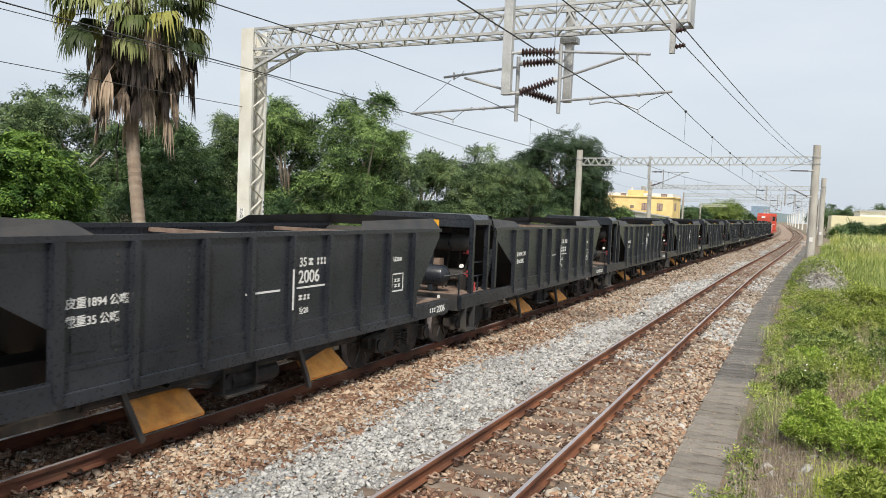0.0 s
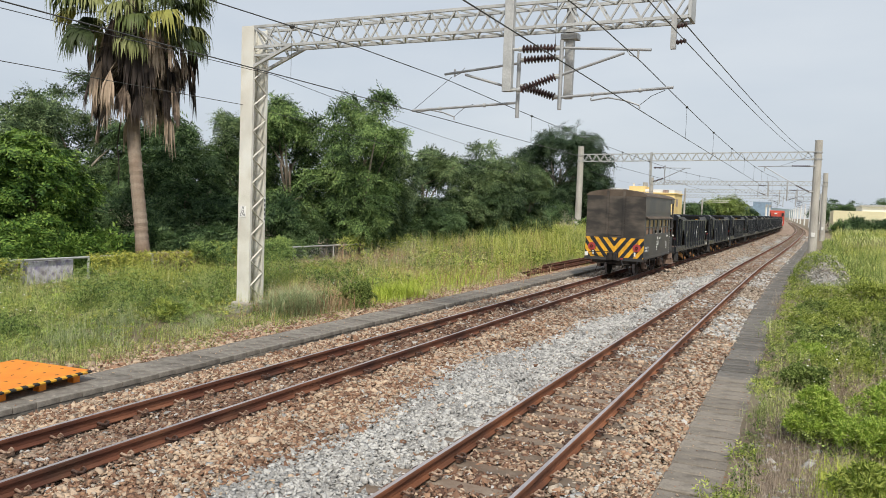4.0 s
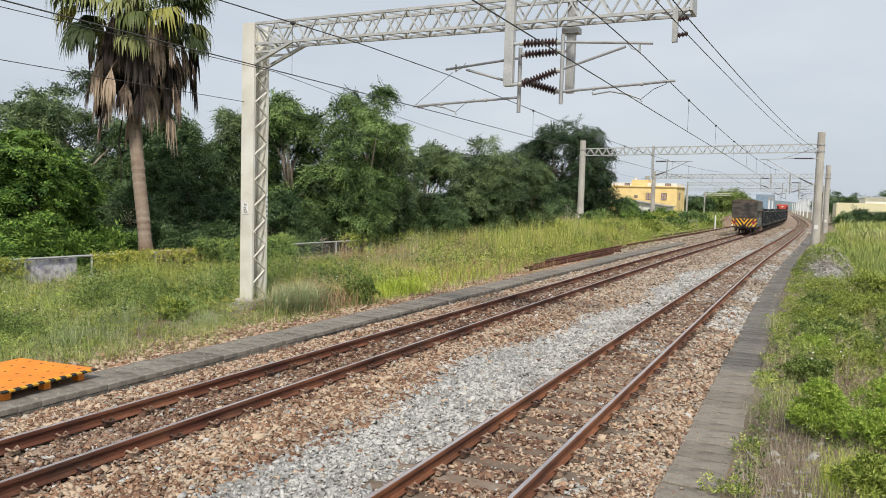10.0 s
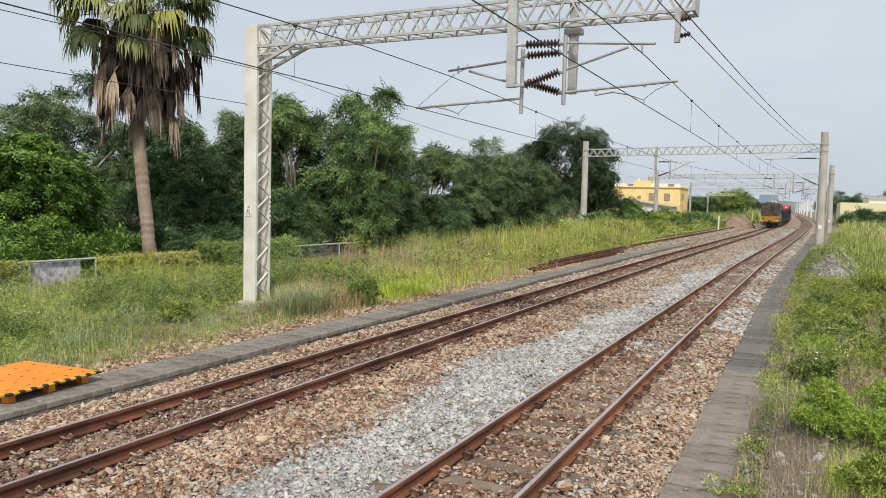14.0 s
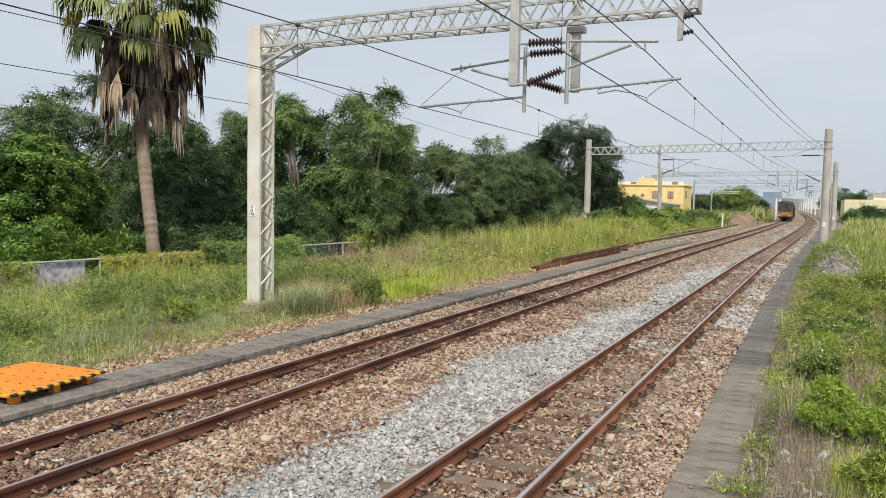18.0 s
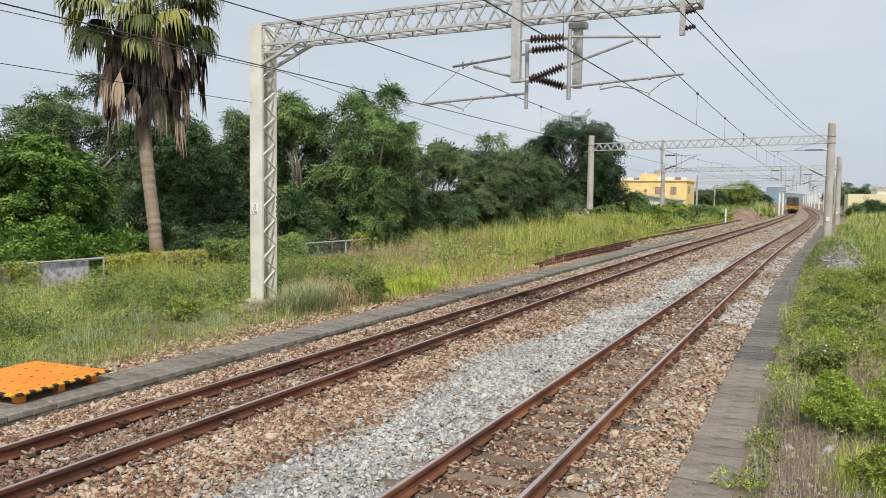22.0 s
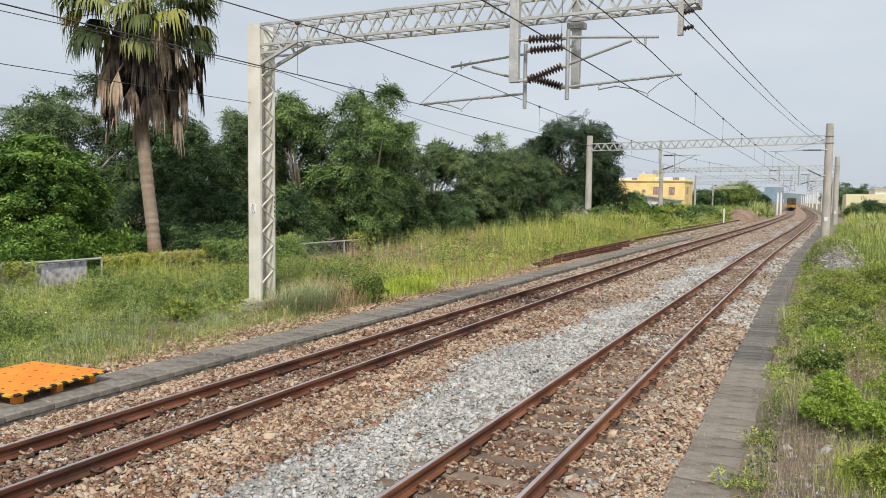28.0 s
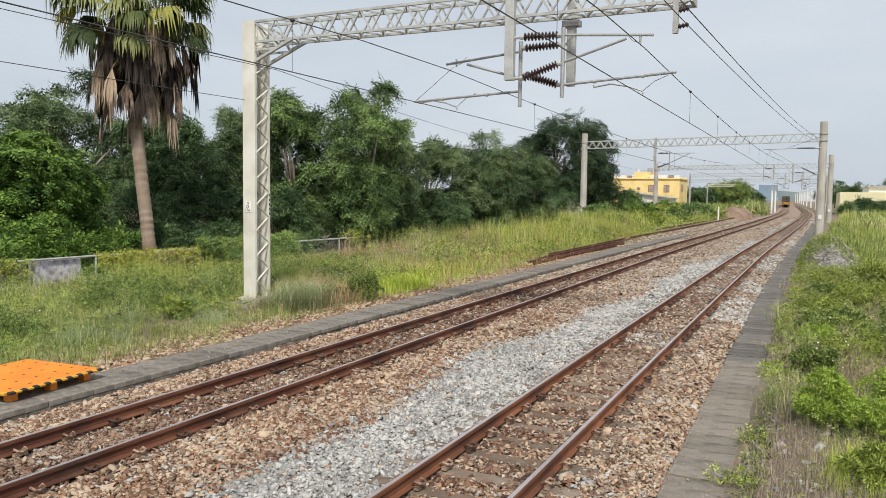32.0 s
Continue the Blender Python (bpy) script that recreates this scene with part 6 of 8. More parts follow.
BROAD = [leaf_sprig(2, 0.5, 0.3, 0.25, rng) for _ in range(3)]


def sprigs(place, way, size, rng, kinds=SPRIGS, face=None):
    vs, fs, o = [], [], 0
    pick = rng.integers(0, len(kinds), len(place))
    turn = frames_along(way, rng, face)
    for k, (v0, f0) in enumerate(kinds):
        s = pick == k
        if s.any():
            v, f = spray(v0, f0, place[s], turn[s], size[s])
            vs.append(v), fs.append(f + o)
            o += len(v)
    return np.concatenate(vs), np.concatenate(fs)


def rosettes(place, way, size, per, rng, kinds=None, up=0.7, rise=(-0.15, 0.45)):
    """Leaves radiating from twig ends, each fan turned out and up."""
    a = way / np.linalg.norm(way, axis=1, keepdims=True) + np.array([0, 0, up])
    a = np.repeat(a / np.linalg.norm(a, axis=1, keepdims=True), per, 0)
    n = len(a)
    d = rng.normal(size=(n, 3))
    d -= a * (d * a).sum(1, keepdims=True)
    d /= np.linalg.norm(d, axis=1, keepdims=True)
    d += a * rng.uniform(rise[0], rise[1], (n, 1))
    return sprigs(np.repeat(place, per, 0), d, np.repeat(size, per) * rng.uniform(0.75, 1.2, n), rng, kinds or PINNATE, a)


def crown_points(cx, cy, z0, z1, r, blobs, n, rng, lean=(0, 0), flat=0.62, blob=(0.17, 0.34)):
    zc, hz = (z0 + z1) / 2, (z1 - z0) / 2
    c = rng.normal(size=(blobs, 3))
    c /= np.linalg.norm(c, axis=1, keepdims=True)
    c *= rng.uniform(0.35, 1.0, (blobs, 1)) ** 0.6
    k = rng.uniform(blob[0], blob[1], blobs)
    cc = np.stack([cx + c[:, 0] * r * 0.8 + lean[0] * c[:, 2], cy + c[:, 1] * r * 0.8 + lean[1] * c[:, 2], zc + c[:, 2] * (hz - r * 0.2)], 1)
    w = k**2 / (k**2).sum()
    pick = rng.choice(blobs, n, p=w)
    d = rng.normal(size=(n, 3))
    d[:, 2] = np.abs(d[:, 2]) * rng.choice([1, -1], n, p=[0.72, 0.28])
    d /= np.linalg.norm(d, axis=1, keepdims=True)
    rr = (k[pick] * r * (0.72 + 0.5 * rng.random(n) ** 1.6))[:, None]
    p = cc[pick] + d * rr * np.array([1, 1, flat + 0.25])
    way = d + rng.normal(0, 0.35, (n, 3)) - np.array([0, 0, 0.25])
    return p, way, cc


def tree(x, y, top, r, material, label, n=3600, size=0.5, base=0.6, blobs=26, seed=1, trunk=0.16, category="tree", group="trees behind the fence", limbs=9, name="tree", up=0.9, kinds=None, **kw):
    rng = np.random.default_rng(seed)
    z0 = float(lifts([x], [y])[0])
    t = empty(name, label, category, group, at=(x, y, z0))
    per = 6
    n = int(n * 1.35) // per
    p, way, cc = crown_points(0, 0, base, top - z0, r, blobs, n, rng, **kw)
    v, f = rosettes(p, way, size * 1.05 * rng.uniform(0.75, 1.25, n), per, rng, kinds, up)
    part("crown", raw_mesh("crown", v, f, material), material, t)
    h = (top - z0) * 0.55
    part("trunk", Shape().tube([(0, 0, -0.3), (0.05, 0.03, h * 0.35), (-0.08, 0.1, h * 0.7), (0.05, 0.05, h)], [trunk * 1.25, trunk, trunk * 0.8, trunk * 0.5], 8), "bark", t, smooth=True)
    for i in range(min(limbs, len(cc))):
        a = Vector((0, 0.05, h * rng.uniform(0.3, 0.95)))
        b = Vector(cc[i])
        b = Vector((b.x * 1.18, b.y * 1.18, b.z + 0.12 * r))
        m = a.lerp(b, 0.5) + Vector((rng.normal(0, 0.25), rng.normal(0, 0.25), rng.uniform(-0.1, 0.4)))
        part("limb", Shape().tube([a, m, b], [trunk * 0.5, trunk * 0.33, trunk * 0.12], 6), "bark_pale" if i % 3 == 1 else "bark", t, smooth=True)
    return t


MIDL = "leafy green broadleaf tree with feathery compound leaves"
tree(-25.3, 18.2, 5.3, 2.5, "leaf_bright", "bright green bushy tree behind the fence wall", 8200, 0.3, 0.1, 70, 3, up=1.2, kinds=SPRIGS, flat=0.25, blob=(0.16, 0.32))
tree(-27.3, 17.0, 5.6, 2.2, "leaf_bright", "bright green bushy tree with cascading leaves", 4200, 0.3, 0.1, 50, 2, up=1.2, kinds=SPRIGS, flat=0.25, blob=(0.16, 0.32))
tree(-34.3, 24.0, 7.9, 2.9, "leaf_dark", MIDL, 3000, 0.62, 0.8, 26, 4)
tree(-36.0, 28.5, 9.2, 2.7, "leaf_dark", "tall green tree with a thin open top", 2700, 0.62, 1.0, 24, 5)
tree(-31.5, 29.5, 7.0, 2.6, "leaf_deep", "dark green tree in the shade of its neighbours", 2700, 0.62, 0.3, 26, 6)
tree(-27.2, 27.6, 6.9, 2.9, "leaf_deep", "dark green dense tree behind the fence", 3600, 0.6, 0.0, 32, 7)
tree(-28.6, 33.5, 8.0, 2.3, "leaf_dark", MIDL, 2500, 0.62, 0.8, 24, 8)
tree(-24.0, 31.4, 8.3, 2.5, "leaf_mid", MIDL, 3500, 0.58, 0.3, 30, 9)
tree(-20.7, 33.2, 8.9, 2.5, "leaf_mid", "tall green tree with an upright spire of leaves", 3700, 0.58, 0.3, 32, 10)
tree(-22.3, 36.5, 7.2, 3.0, "leaf_dark", "dark green spreading tree with bare grey limbs", 3300, 0.6, 0.0, 32, 11)
tree(-21.6, 41.5, 6.8, 2.7, "leaf_dark", "rounded green tree behind tall grass", 3300, 0.58, 0.2, 28, 12)
tree(-19.9, 46.8, 6.9, 3.4, "leaf_dark", "wide rounded green tree behind tall grass", 4400, 0.58, 0.2, 38, 13)
tree(-17.8, 50.5, 5.8, 2.0, "leaf_dark", "small rounded green tree behind tall grass", 2600, 0.5, 0.2, 20, 14)
tree(-26.3, 84.5, 12.8, 6.3, "leaf_black", "large dark green tree with a broad crown", 5200, 0.92, 0.4, 60, 15, trunk=0.3, blob=(0.14, 0.26))
tree(-23.0, 86.0, 7.4, 3.1, "leaf_black", "dark green lower tree beside the large one", 2200, 0.85, 0.0, 34, 23, trunk=0.16, blob=(0.14, 0.26))
tree(-20.6, 90.0, 3.4, 2.6, "leaf_mid", "low green bush beside the large tree", 1700, 0.7, 0.0, 18, 16)
tree(-21.0, 122.0, 1.6, 2.6, "weed", "green shrubs in front of the yellow house", 800, 1.0, 0.0, 16, 17, category="shrub")
tree(-16.8, 118.0, 1.3, 2.0, "leaf_mid", "low green shrubs beside the track", 700, 1.0, 0.0, 14, 18, category="shrub")
tree(-25.8, 197.0, 5.4, 4.6, "leaf_deep", "distant rounded green tree beside the line", 2600, 0.95, 0.0, 40, 19, trunk=0.25)
# Paler leaf colour on this dome stands in for haze at its distance.
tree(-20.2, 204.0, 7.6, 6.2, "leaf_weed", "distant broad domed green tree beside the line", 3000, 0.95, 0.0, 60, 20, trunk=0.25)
tree(-15.8, 212.0, 4.9, 3.9, "leaf_deep", "distant dark green tree beside the line", 2000, 0.9, 0.0, 34, 21, trunk=0.25)
tree(-15.2, 192.0, 2.4, 2.6, "leaf_mid", "low pale green shrub beside the distant trees", 900, 0.7, 0.0, 20, 22, trunk=0.1, category="shrub")
# leaf_deep stands in here for the deep shade beneath the crowns.
for i, (x, y, top, r) in enumerate(((-30.2, 24.6, 3.6, 2.2), (-26.3, 24.2, 3.2, 1.9), (-24.2, 27.6, 3.0, 1.8), (-22.9, 30.6, 2.8, 1.7), (-22.6, 36.0, 3.0, 1.8), (-33.0, 20.5, 3.4, 2.2), (-19.6, 41.0, 2.8, 1.6), (-19.3, 45.5, 2.6, 1.9), (-18.6, 49.5, 2.6, 1.8), (-20.5, 52.5, 3.0, 2.2), (-25.5, 78.0, 3.6, 3.4), (-21.8, 60.0, 2.6, 2.6), (-23.5, 68.0, 2.8, 3.0), (-22.4, 33.4, 2.6, 1.6), (-21.6, 38.6, 2.6, 1.6), (-21.4, 34.8, 2.2, 1.3), (-22.6, 10.6, 1.3, 1.3), (-22.4, 12.6, 1.2, 1.2), (-22.5, 14.4, 1.3, 1.2), (-23.6, 16.2, 1.5, 1.3), (-22.6, 17.6, 1.0, 0.9), (-23.4, 19.6, 1.2, 1.0), (-23.4, 22.0, 1.3, 1.2), (-22.6, 24.4, 1.4, 1.2))):
    tree(x, y, top, r, "leaf_bright" if y < 21 and x > -29 else "leaf_deep", "undergrowth shrub beneath the trees", 850, 0.58, 0.0, 18, 40 + i, trunk=0.06, limbs=3, category="shrub", group="undergrowth", name="shrub")


def palm_frond(foot, az, el, stalk, blade, fingers, spread, axis, hang, thin, rng):
    """A fan frond: an arching stalk, a pleated fan and split finger tips that hang."""
    out, up = np.array([math.cos(az), math.sin(az), 0]), np.array([0, 0, 1.0])
    d0 = out * math.cos(el) + up * math.sin(el)
    foot = np.array(foot)
    mid, tip = foot + d0 * stalk * 0.55, foot + d0 * stalk - up * 0.12 * stalk
    side = np.array([-math.sin(az), math.cos(az), 0]) * math.cos(rng.normal(0, 0.4)) + up * rng.normal(0, 0.3)
    d1 = d0 if axis is None else out * axis[0] + up * axis[1]
    d1 = d1 / np.linalg.norm(d1)
    v, f = [], []
    w = 0.022
    for p in (foot, mid, tip):
        v += [p + side * w, p - side * w, p + up * w * 0.8]
    for k in (0, 3):
        for a, b in ((0, 1), (1, 2), (2, 0)):
            f += [(k + a, k + b, k + b + 3), (k + a, k + b + 3, k + a + 3)]
    for i in range(fingers):
        a = spread * (2 * (i + 0.5) / fingers - 1) + rng.normal(0, 0.02)
        d = d1 * math.cos(a) + side * math.sin(a)
        ln = blade * (1 - 0.22 * abs(a) / 1.5) * rng.uniform(0.8, 1.1)
        wv = np.cross(d, np.cross(d1, side) + rng.normal(0, thin, 3))
        wv *= ln * (0.045 if thin < 0.2 else 0.032) / (np.linalg.norm(wv) + 1e-6)
        h = hang * rng.uniform(0.7, 1.2)
        p1 = tip + d * ln * (0.42 if thin < 0.2 else 0.5) - up * ln * 0.06
        e = d * (1 - 0.6 * min(1, h)) - up * 0.8 * h
        p2 = p1 + e / np.linalg.norm(e) * ln * 0.28
        e = d * 0.2 * (1 - 0.8 * min(1, h)) - up * h + rng.normal(0, 0.08, 3)
        p3 = p2 + e / np.linalg.norm(e) * ln * rng.uniform(0.25, 0.5)
        o = len(v)
        v += [tip, p1 + wv, p1 - wv, p2 + wv * 0.55, p2 - wv * 0.55, p3]
        f += [(o, o + 1, o + 2), (o + 1, o + 3, o + 4), (o + 1, o + 4, o + 2), (o + 3, o + 5, o + 4)]
    return np.array(v), np.array(f)


def palm():
    rng = np.random.default_rng(21)
    t = empty("fan_palm", "tall fan palm with green fronds and dead brown skirt", "palm tree", at=(-22.05, 20.3, -0.2))
    path = [(0, 0, -0.2), (0.02, 0, 0.6), (-0.12, 0, 1.8), (-0.3, 0, 3.0), (-0.5, 0.02, 4.4), (-0.66, 0.05, 6.0), (-0.78, 0.08, 8.4), (-0.82, 0.1, 10.0)]
    s = Shape()
    rings, radii = [], []
    for i in range(67):
        u = i / 66 * (len(path) - 1)
        k = min(int(u), len(path) - 2)
        p = Vector(path[k]).lerp(Vector(path[k + 1]), u - k)
        rings.append(p)
        radii.append((0.35 - 0.008 * i if i < 14 else 0.245 - 0.0004 * i) + (0.007 if i % 2 else -0.006) + 0.004 * math.sin(i * 2.7))
    part("trunk", s.tube(rings, radii, 14), "palm_bark", t, "ringed brown trunk")
    part("aerial_root", Shape().tube([(-0.85, -0.3, 5.6), (-0.97, -0.35, 4.6), (-0.85, -0.36, 3.8), (-0.92, -0.33, 3.2)], 0.02, 5), "palm_dead", t, "dry hanging stalk")
    part("aerial_root", Shape().tube([(-1.02, -0.2, 5.5), (-1.1, -0.3, 4.4), (-1.06, -0.3, 3.5)], 0.012, 5), "palm_green", t, "thin green hanging stalk")
    hub = Vector((-0.6, 0.2, 9.8))
    for i in range(64):
        az = i * 2.399 + rng.normal(0, 0.2)
        el = 1.25 - 1.5 * (i / 63) ** 0.75 + rng.normal(0, 0.12)
        v, f = palm_frond(hub + Vector((0, 0, -0.5 * i / 63)), az, el, rng.uniform(1.5, 2.2), rng.uniform(1.25, 1.65), 30, 1.3, None, 0.5 + 0.5 * i / 63, 0.16, rng)
        part("frond", raw_mesh("frond", v, f, "palm_yellow" if i in (40, 47, 54) else "palm_green"), "palm_green", t)
    for i in range(96):
        az = i * 2.399 + rng.normal(0, 0.25)
        lv = rng.random()
        el = 0.0 - 0.75 * lv + rng.normal(0, 0.12)
        stalk = rng.uniform(0.9, 2.3) * (1 - 0.2 * lv)
        v, f = palm_frond(hub + Vector((0, 0, -0.25 - 1.9 * lv)), az, el, stalk, rng.uniform(1.0, 1.75), 26, rng.uniform(0.22, 0.45), (rng.uniform(0.05, 0.45), -1.0), 1.0, 0.6, rng)
        part("dead_frond", raw_mesh("dead_frond", v, f, "palm_dead"), "palm_dead", t)
    return t


palm()

BLADE_V = np.array([(-0.5, 0, 0), (0.5, 0, 0), (-0.34, 0.2, 0.58), (0.34, 0.2, 0.58), (0, 0.82, 0.86)])
BLADE_F = np.array([(0, 1, 3), (0, 3, 2), (2, 3, 4)])


def grass(name, x, y, height, material, label, rng, width=0.012, tilt=0.5, clump=7, spread=0.09, z=None):
    """Tufts of curved blades at the places given."""
    n = len(x) * clump
    bx = np.repeat(x, clump) + rng.normal(0, spread, n)
    by = np.repeat(y, clump) + rng.normal(0, spread, n)
    bz = np.repeat(lifts(x, y) if z is None else z, clump) - 0.03
    h = np.repeat(height, clump) * rng.uniform(0.55, 1.15, n)
    a, b = rng.uniform(0, 2 * math.pi, n), rng.uniform(-1, 1, n)
    b = tilt * np.sign(b) * np.abs(b) ** 0.6
    ca, sa, cb, sb = np.cos(a), np.sin(a), np.cos(b), np.sin(b)
    turn = np.zeros((n, 3, 3))
    turn[:, 0, 0], turn[:, 0, 1], turn[:, 0, 2] = ca, -sa * cb, sa * sb
    turn[:, 1, 0], turn[:, 1, 1], turn[:, 1, 2] = sa, ca * cb, -ca * sb
    turn[:, 2, 1], turn[:, 2, 2] = sb, cb
    wd = width * rng.uniform(0.6, 1.4, n) * (0.6 + h)
    v, f = spray(BLADE_V, BLADE_F, np.stack([bx, by, bz], 1), turn, np.stack([wd, h, h], 1))
    return tagged(new(name, raw_mesh(name, v, f, material)), label, "grass", kind="stuff")


def weeds(x, y, size, height, material, label, rng, kinds=None, name="weeds", z=None):
    n = len(x)
    zz = (lifts(x, y) if z is None else z) + height * rng.random(n)
    way = rng.normal(size=(n, 3)) * np.array([1, 1, 0.4]) + np.array([0, 0, 0.35])
    v, f = sprigs(np.stack([x, y, zz], 1), way, size * rng.uniform(0.6, 1.4, n), rng, kinds or FINE[:2] + LANCE[:1])
    return tagged(new(name, raw_mesh(name, v, f, material)), label, "weeds", kind="stuff")


def field(x, y, s, seed):
    """Smooth patchiness from 0 to 1."""
    return np.array([0.5 + noise.noise(Vector((float(a) * s, float(b) * s, seed))) for a, b in zip(x, y)])


rng = np.random.default_rng(31)


def scatter(n, x0, x1, y0, y1):
    y = y0 + (y1 - y0) * rng.random(n) ** 1.15
    return rng.uniform(x0, x1, n) + bends(y), y


def rank(x, y):
    """Where leafy weeds crowd out the verge's grass, above 0."""
    return (field(x, y, 0.38, 61) - 0.47) * np.clip((-11.9 - (x - bends(y))) / 1.2, 0, 1) * np.clip((25 - y) / 3, 0, 1)


def before_panel(x, y):
    """Low growth before the bare wall panel and before the foot of the mast."""
    low = ((x < -17.2) & (y < -0.79 * x) & (y > -0.70 * x)) | ((np.abs(x + 12.7) < 0.75) & (y > 13.4) & (y < 15.9))
    return np.where(low, 0.5, 1.0)


# left verge: short near the slabs, taller towards the fence and along the line
x, y = scatter(9000, -20.3, -10.2, 5.0, 30)
inner = (-10.2 - (x - bends(y))) / 10
keep = (field(x, y, 0.6, 1) + inner * 1.6 > 0.42 + 0.35 * (inner < 0.1)) & (rank(x, y) < 0.03)
x, y, inner = x[keep], y[keep], inner[keep]
p = field(x, y, 0.3, 4)
h = (0.07 + 0.34 * np.clip(inner * 2.2 - 0.05, 0, 1) * (0.5 + p) * (1 - 0.35 * (inner > 0.75))) * before_panel(x, y)
q = field(x, y, 0.55, 5)
GRASSES = ((-1, 0.36, "grass", "green verge grass"), (0.36, 0.52, "grass_pale", "pale seeding verge grass"), (0.52, 0.72, "grass_yellow", "yellow-green verge grass"), (0.72, 2, "straw", "dry straw-coloured verge grass"))
for lo, hi, m, lab in GRASSES:
    sel = (q >= lo) & (q < hi)
    grass("verge_grass", x[sel], y[sel], h[sel], m, lab, rng, 0.008, 1.0, 8)
x, y = scatter(8000, -19.5, -11.2, 24, 64)
p = field(x, y, 0.22, 7)
inner = np.clip((-11.2 - (x - bends(y))) / 3.5, 0, 1)
by_fence = (x < -14.3) & (y < 35)
h = 0.22 + inner * (0.12 + 0.68 * np.clip((y - 27) / 12, 0, 1) + 0.4 * p)
h = np.where(by_fence, np.minimum(h, 0.27), h) * rng.uniform(0.6, 1.25, len(x))
q = field(x, y, 0.45, 6)
for lo, hi, m, lab in ((-1, 0.34, "grass", "tall green grass"), (0.34, 0.46, "grass_pale", "tall pale seeding grass"), (0.46, 0.78, "grass_yellow", "tall yellow-green grass"), (0.78, 2, "pink_grass", "tall reddish seed-head grass")):
    sel = (q >= lo) & (q < hi)
    grass("tall_grass", x[sel], y[sel], h[sel] * 0.9, m, lab, rng, 0.0095, 1.25, 10, 0.14)
x, y = scatter(5200, -18, -11.6, 28, 62)
keep = field(x, y, 0.5, 33) > 0.5
weeds(x[keep], y[keep], 0.24, 0.5 + 0.3 * rng.random(int(keep.sum())), "weed", "leafy weeds among the tall grass", rng)
x, y = scatter(7000, -19, -11.5, 58, 125)
q = field(x, y, 0.3, 8)
for lo, hi, m, lab in ((-1, 0.45, "grass", "tall green grass far along the line"), (0.45, 0.6, "grass_yellow", "tall yellow-green grass far along the line"), (0.6, 2, "grass_pale", "pale seeding grass far along the line")):
    sel = (q >= lo) & (q < hi)
    grass("far_grass", x[sel], y[sel], rng.uniform(0.35, 1.0, int(sel.sum())) * np.clip((-12.2 - (x - bends(y))[sel]) / 3, 0.15, 1), m, lab, rng, 0.02, 1.0, 6, 0.22)
x, y = scatter(3600, -20, -12.2, 58, 118)
keep = field(x, y, 0.25, 37) > 0.46
weeds(x[keep], y[keep], 0.42, 0.4 + 0.8 * rng.random(int(keep.sum())), "weed", "leafy creepers and weeds far along the line", rng)
x, y = scatter(3000, -30, -12.5, 120, 200)
grass("far_grass", x, y, rng.uniform(0.5, 1.4, len(x)), "grass", "green grass far along the line", rng, 0.06, 0.6, 6, 0.4)
for cx, cy, rx, ry, n, m, hh, lab in ((-12.0, 16.9, 0.5, 0.9, 300, "pink_grass", 0.62, "reddish seed-head grass beside the mast"), (-12.9, 27.5, 1.5, 3.5, 420, "pink_grass", 0.6, "reddish seed-head grass in the verge"), (-11.95, 15.9, 0.27, 0.42, 420, "grass_grey", 0.72, "fine grey-green grass tuft beside the mast"),
                                      (-12.6, 24.8, 0.8, 2.2, 620, "grass_lime", 0.42, "bright yellow-green grass"), (-11.75, 20.9, 0.4, 0.9, 520, "grass_lime", 0.42, "bright lime-green grass beside the kerb"), (-13.4, 31.0, 1.0, 3.0, 420, "grass_lime", 0.4, "bright yellow-green grass"), (-17.0, 27.5, 1.2, 3.2, 420, "pink_grass", 0.45, "bronze seed-head grass by the fence"), (-17.5, 26, 1.5, 4, 240, "straw", 0.4, "dry brown grass by the fence"), (-11.3, 9.8, 0.8, 1.8, 120, "straw", 0.18, "dry straw between the weeds")):
    grass("grass_patch", rng.normal(cx, rx, n), rng.normal(cy, ry, n), np.full(n, hh), m, lab, rng, 0.009, 0.4)



x, y = scatter(15000, -20.3, -11.4, 6, 34)
inner = np.clip((-10.4 - (x - bends(y))) / 9.5, 0, 1)
p = field(x, y, 0.4, 9)
keep = (p + 0.45 * inner > 0.47) & (before_panel(x, y) > 0.5)
low = keep & (p < 0.62)
weeds(x[low], y[low], 0.085, (0.12 + (0.26 + 0.3 * (y > 18) * (y < 26) - 0.16 * (y < 18) * (inner > 0.6)) * inner * (0.6 + 0.8 * p))[low], "weed", "low leafy weeds in the verge", rng)
low = keep & (p >= 0.62)
weeds(x[low], y[low], 0.1, (0.12 + 0.3 * inner)[low], "leaf_weed", "darker leafy weeds in the verge", rng)
cx, cy = scatter(150, -19.8, -12.2, 8, 30)
clear = before_panel(cx, cy) > 0.5
cx, cy = cx[clear], cy[clear]
for k, m in enumerate(("weed", "leaf_weed", "bush_leaf", "leaf_weed")):
    ax, ay = cx[k::4], cy[k::4]
    n = 80
    x, y = np.repeat(ax, n) + rng.normal(0, 0.3, len(ax) * n), np.repeat(ay, n) + rng.normal(0, 0.42, len(ay) * n)
    top = np.clip(0.42 - 0.5 * np.hypot(x - np.repeat(ax, n), y - np.repeat(ay, n)), 0.08, 1) * np.where(x < -17.5, 0.7, 1.0)
    weeds(x, y, 0.105, top, m, "rounded clumps of leafy weeds in the verge", rng)
x, y = scatter(9000, -19.8, -11.0, 6, 27)
keep = rank(x, y) < 0.02
x, y = x[keep], y[keep]
q = field(x, y, 0.5, 27)
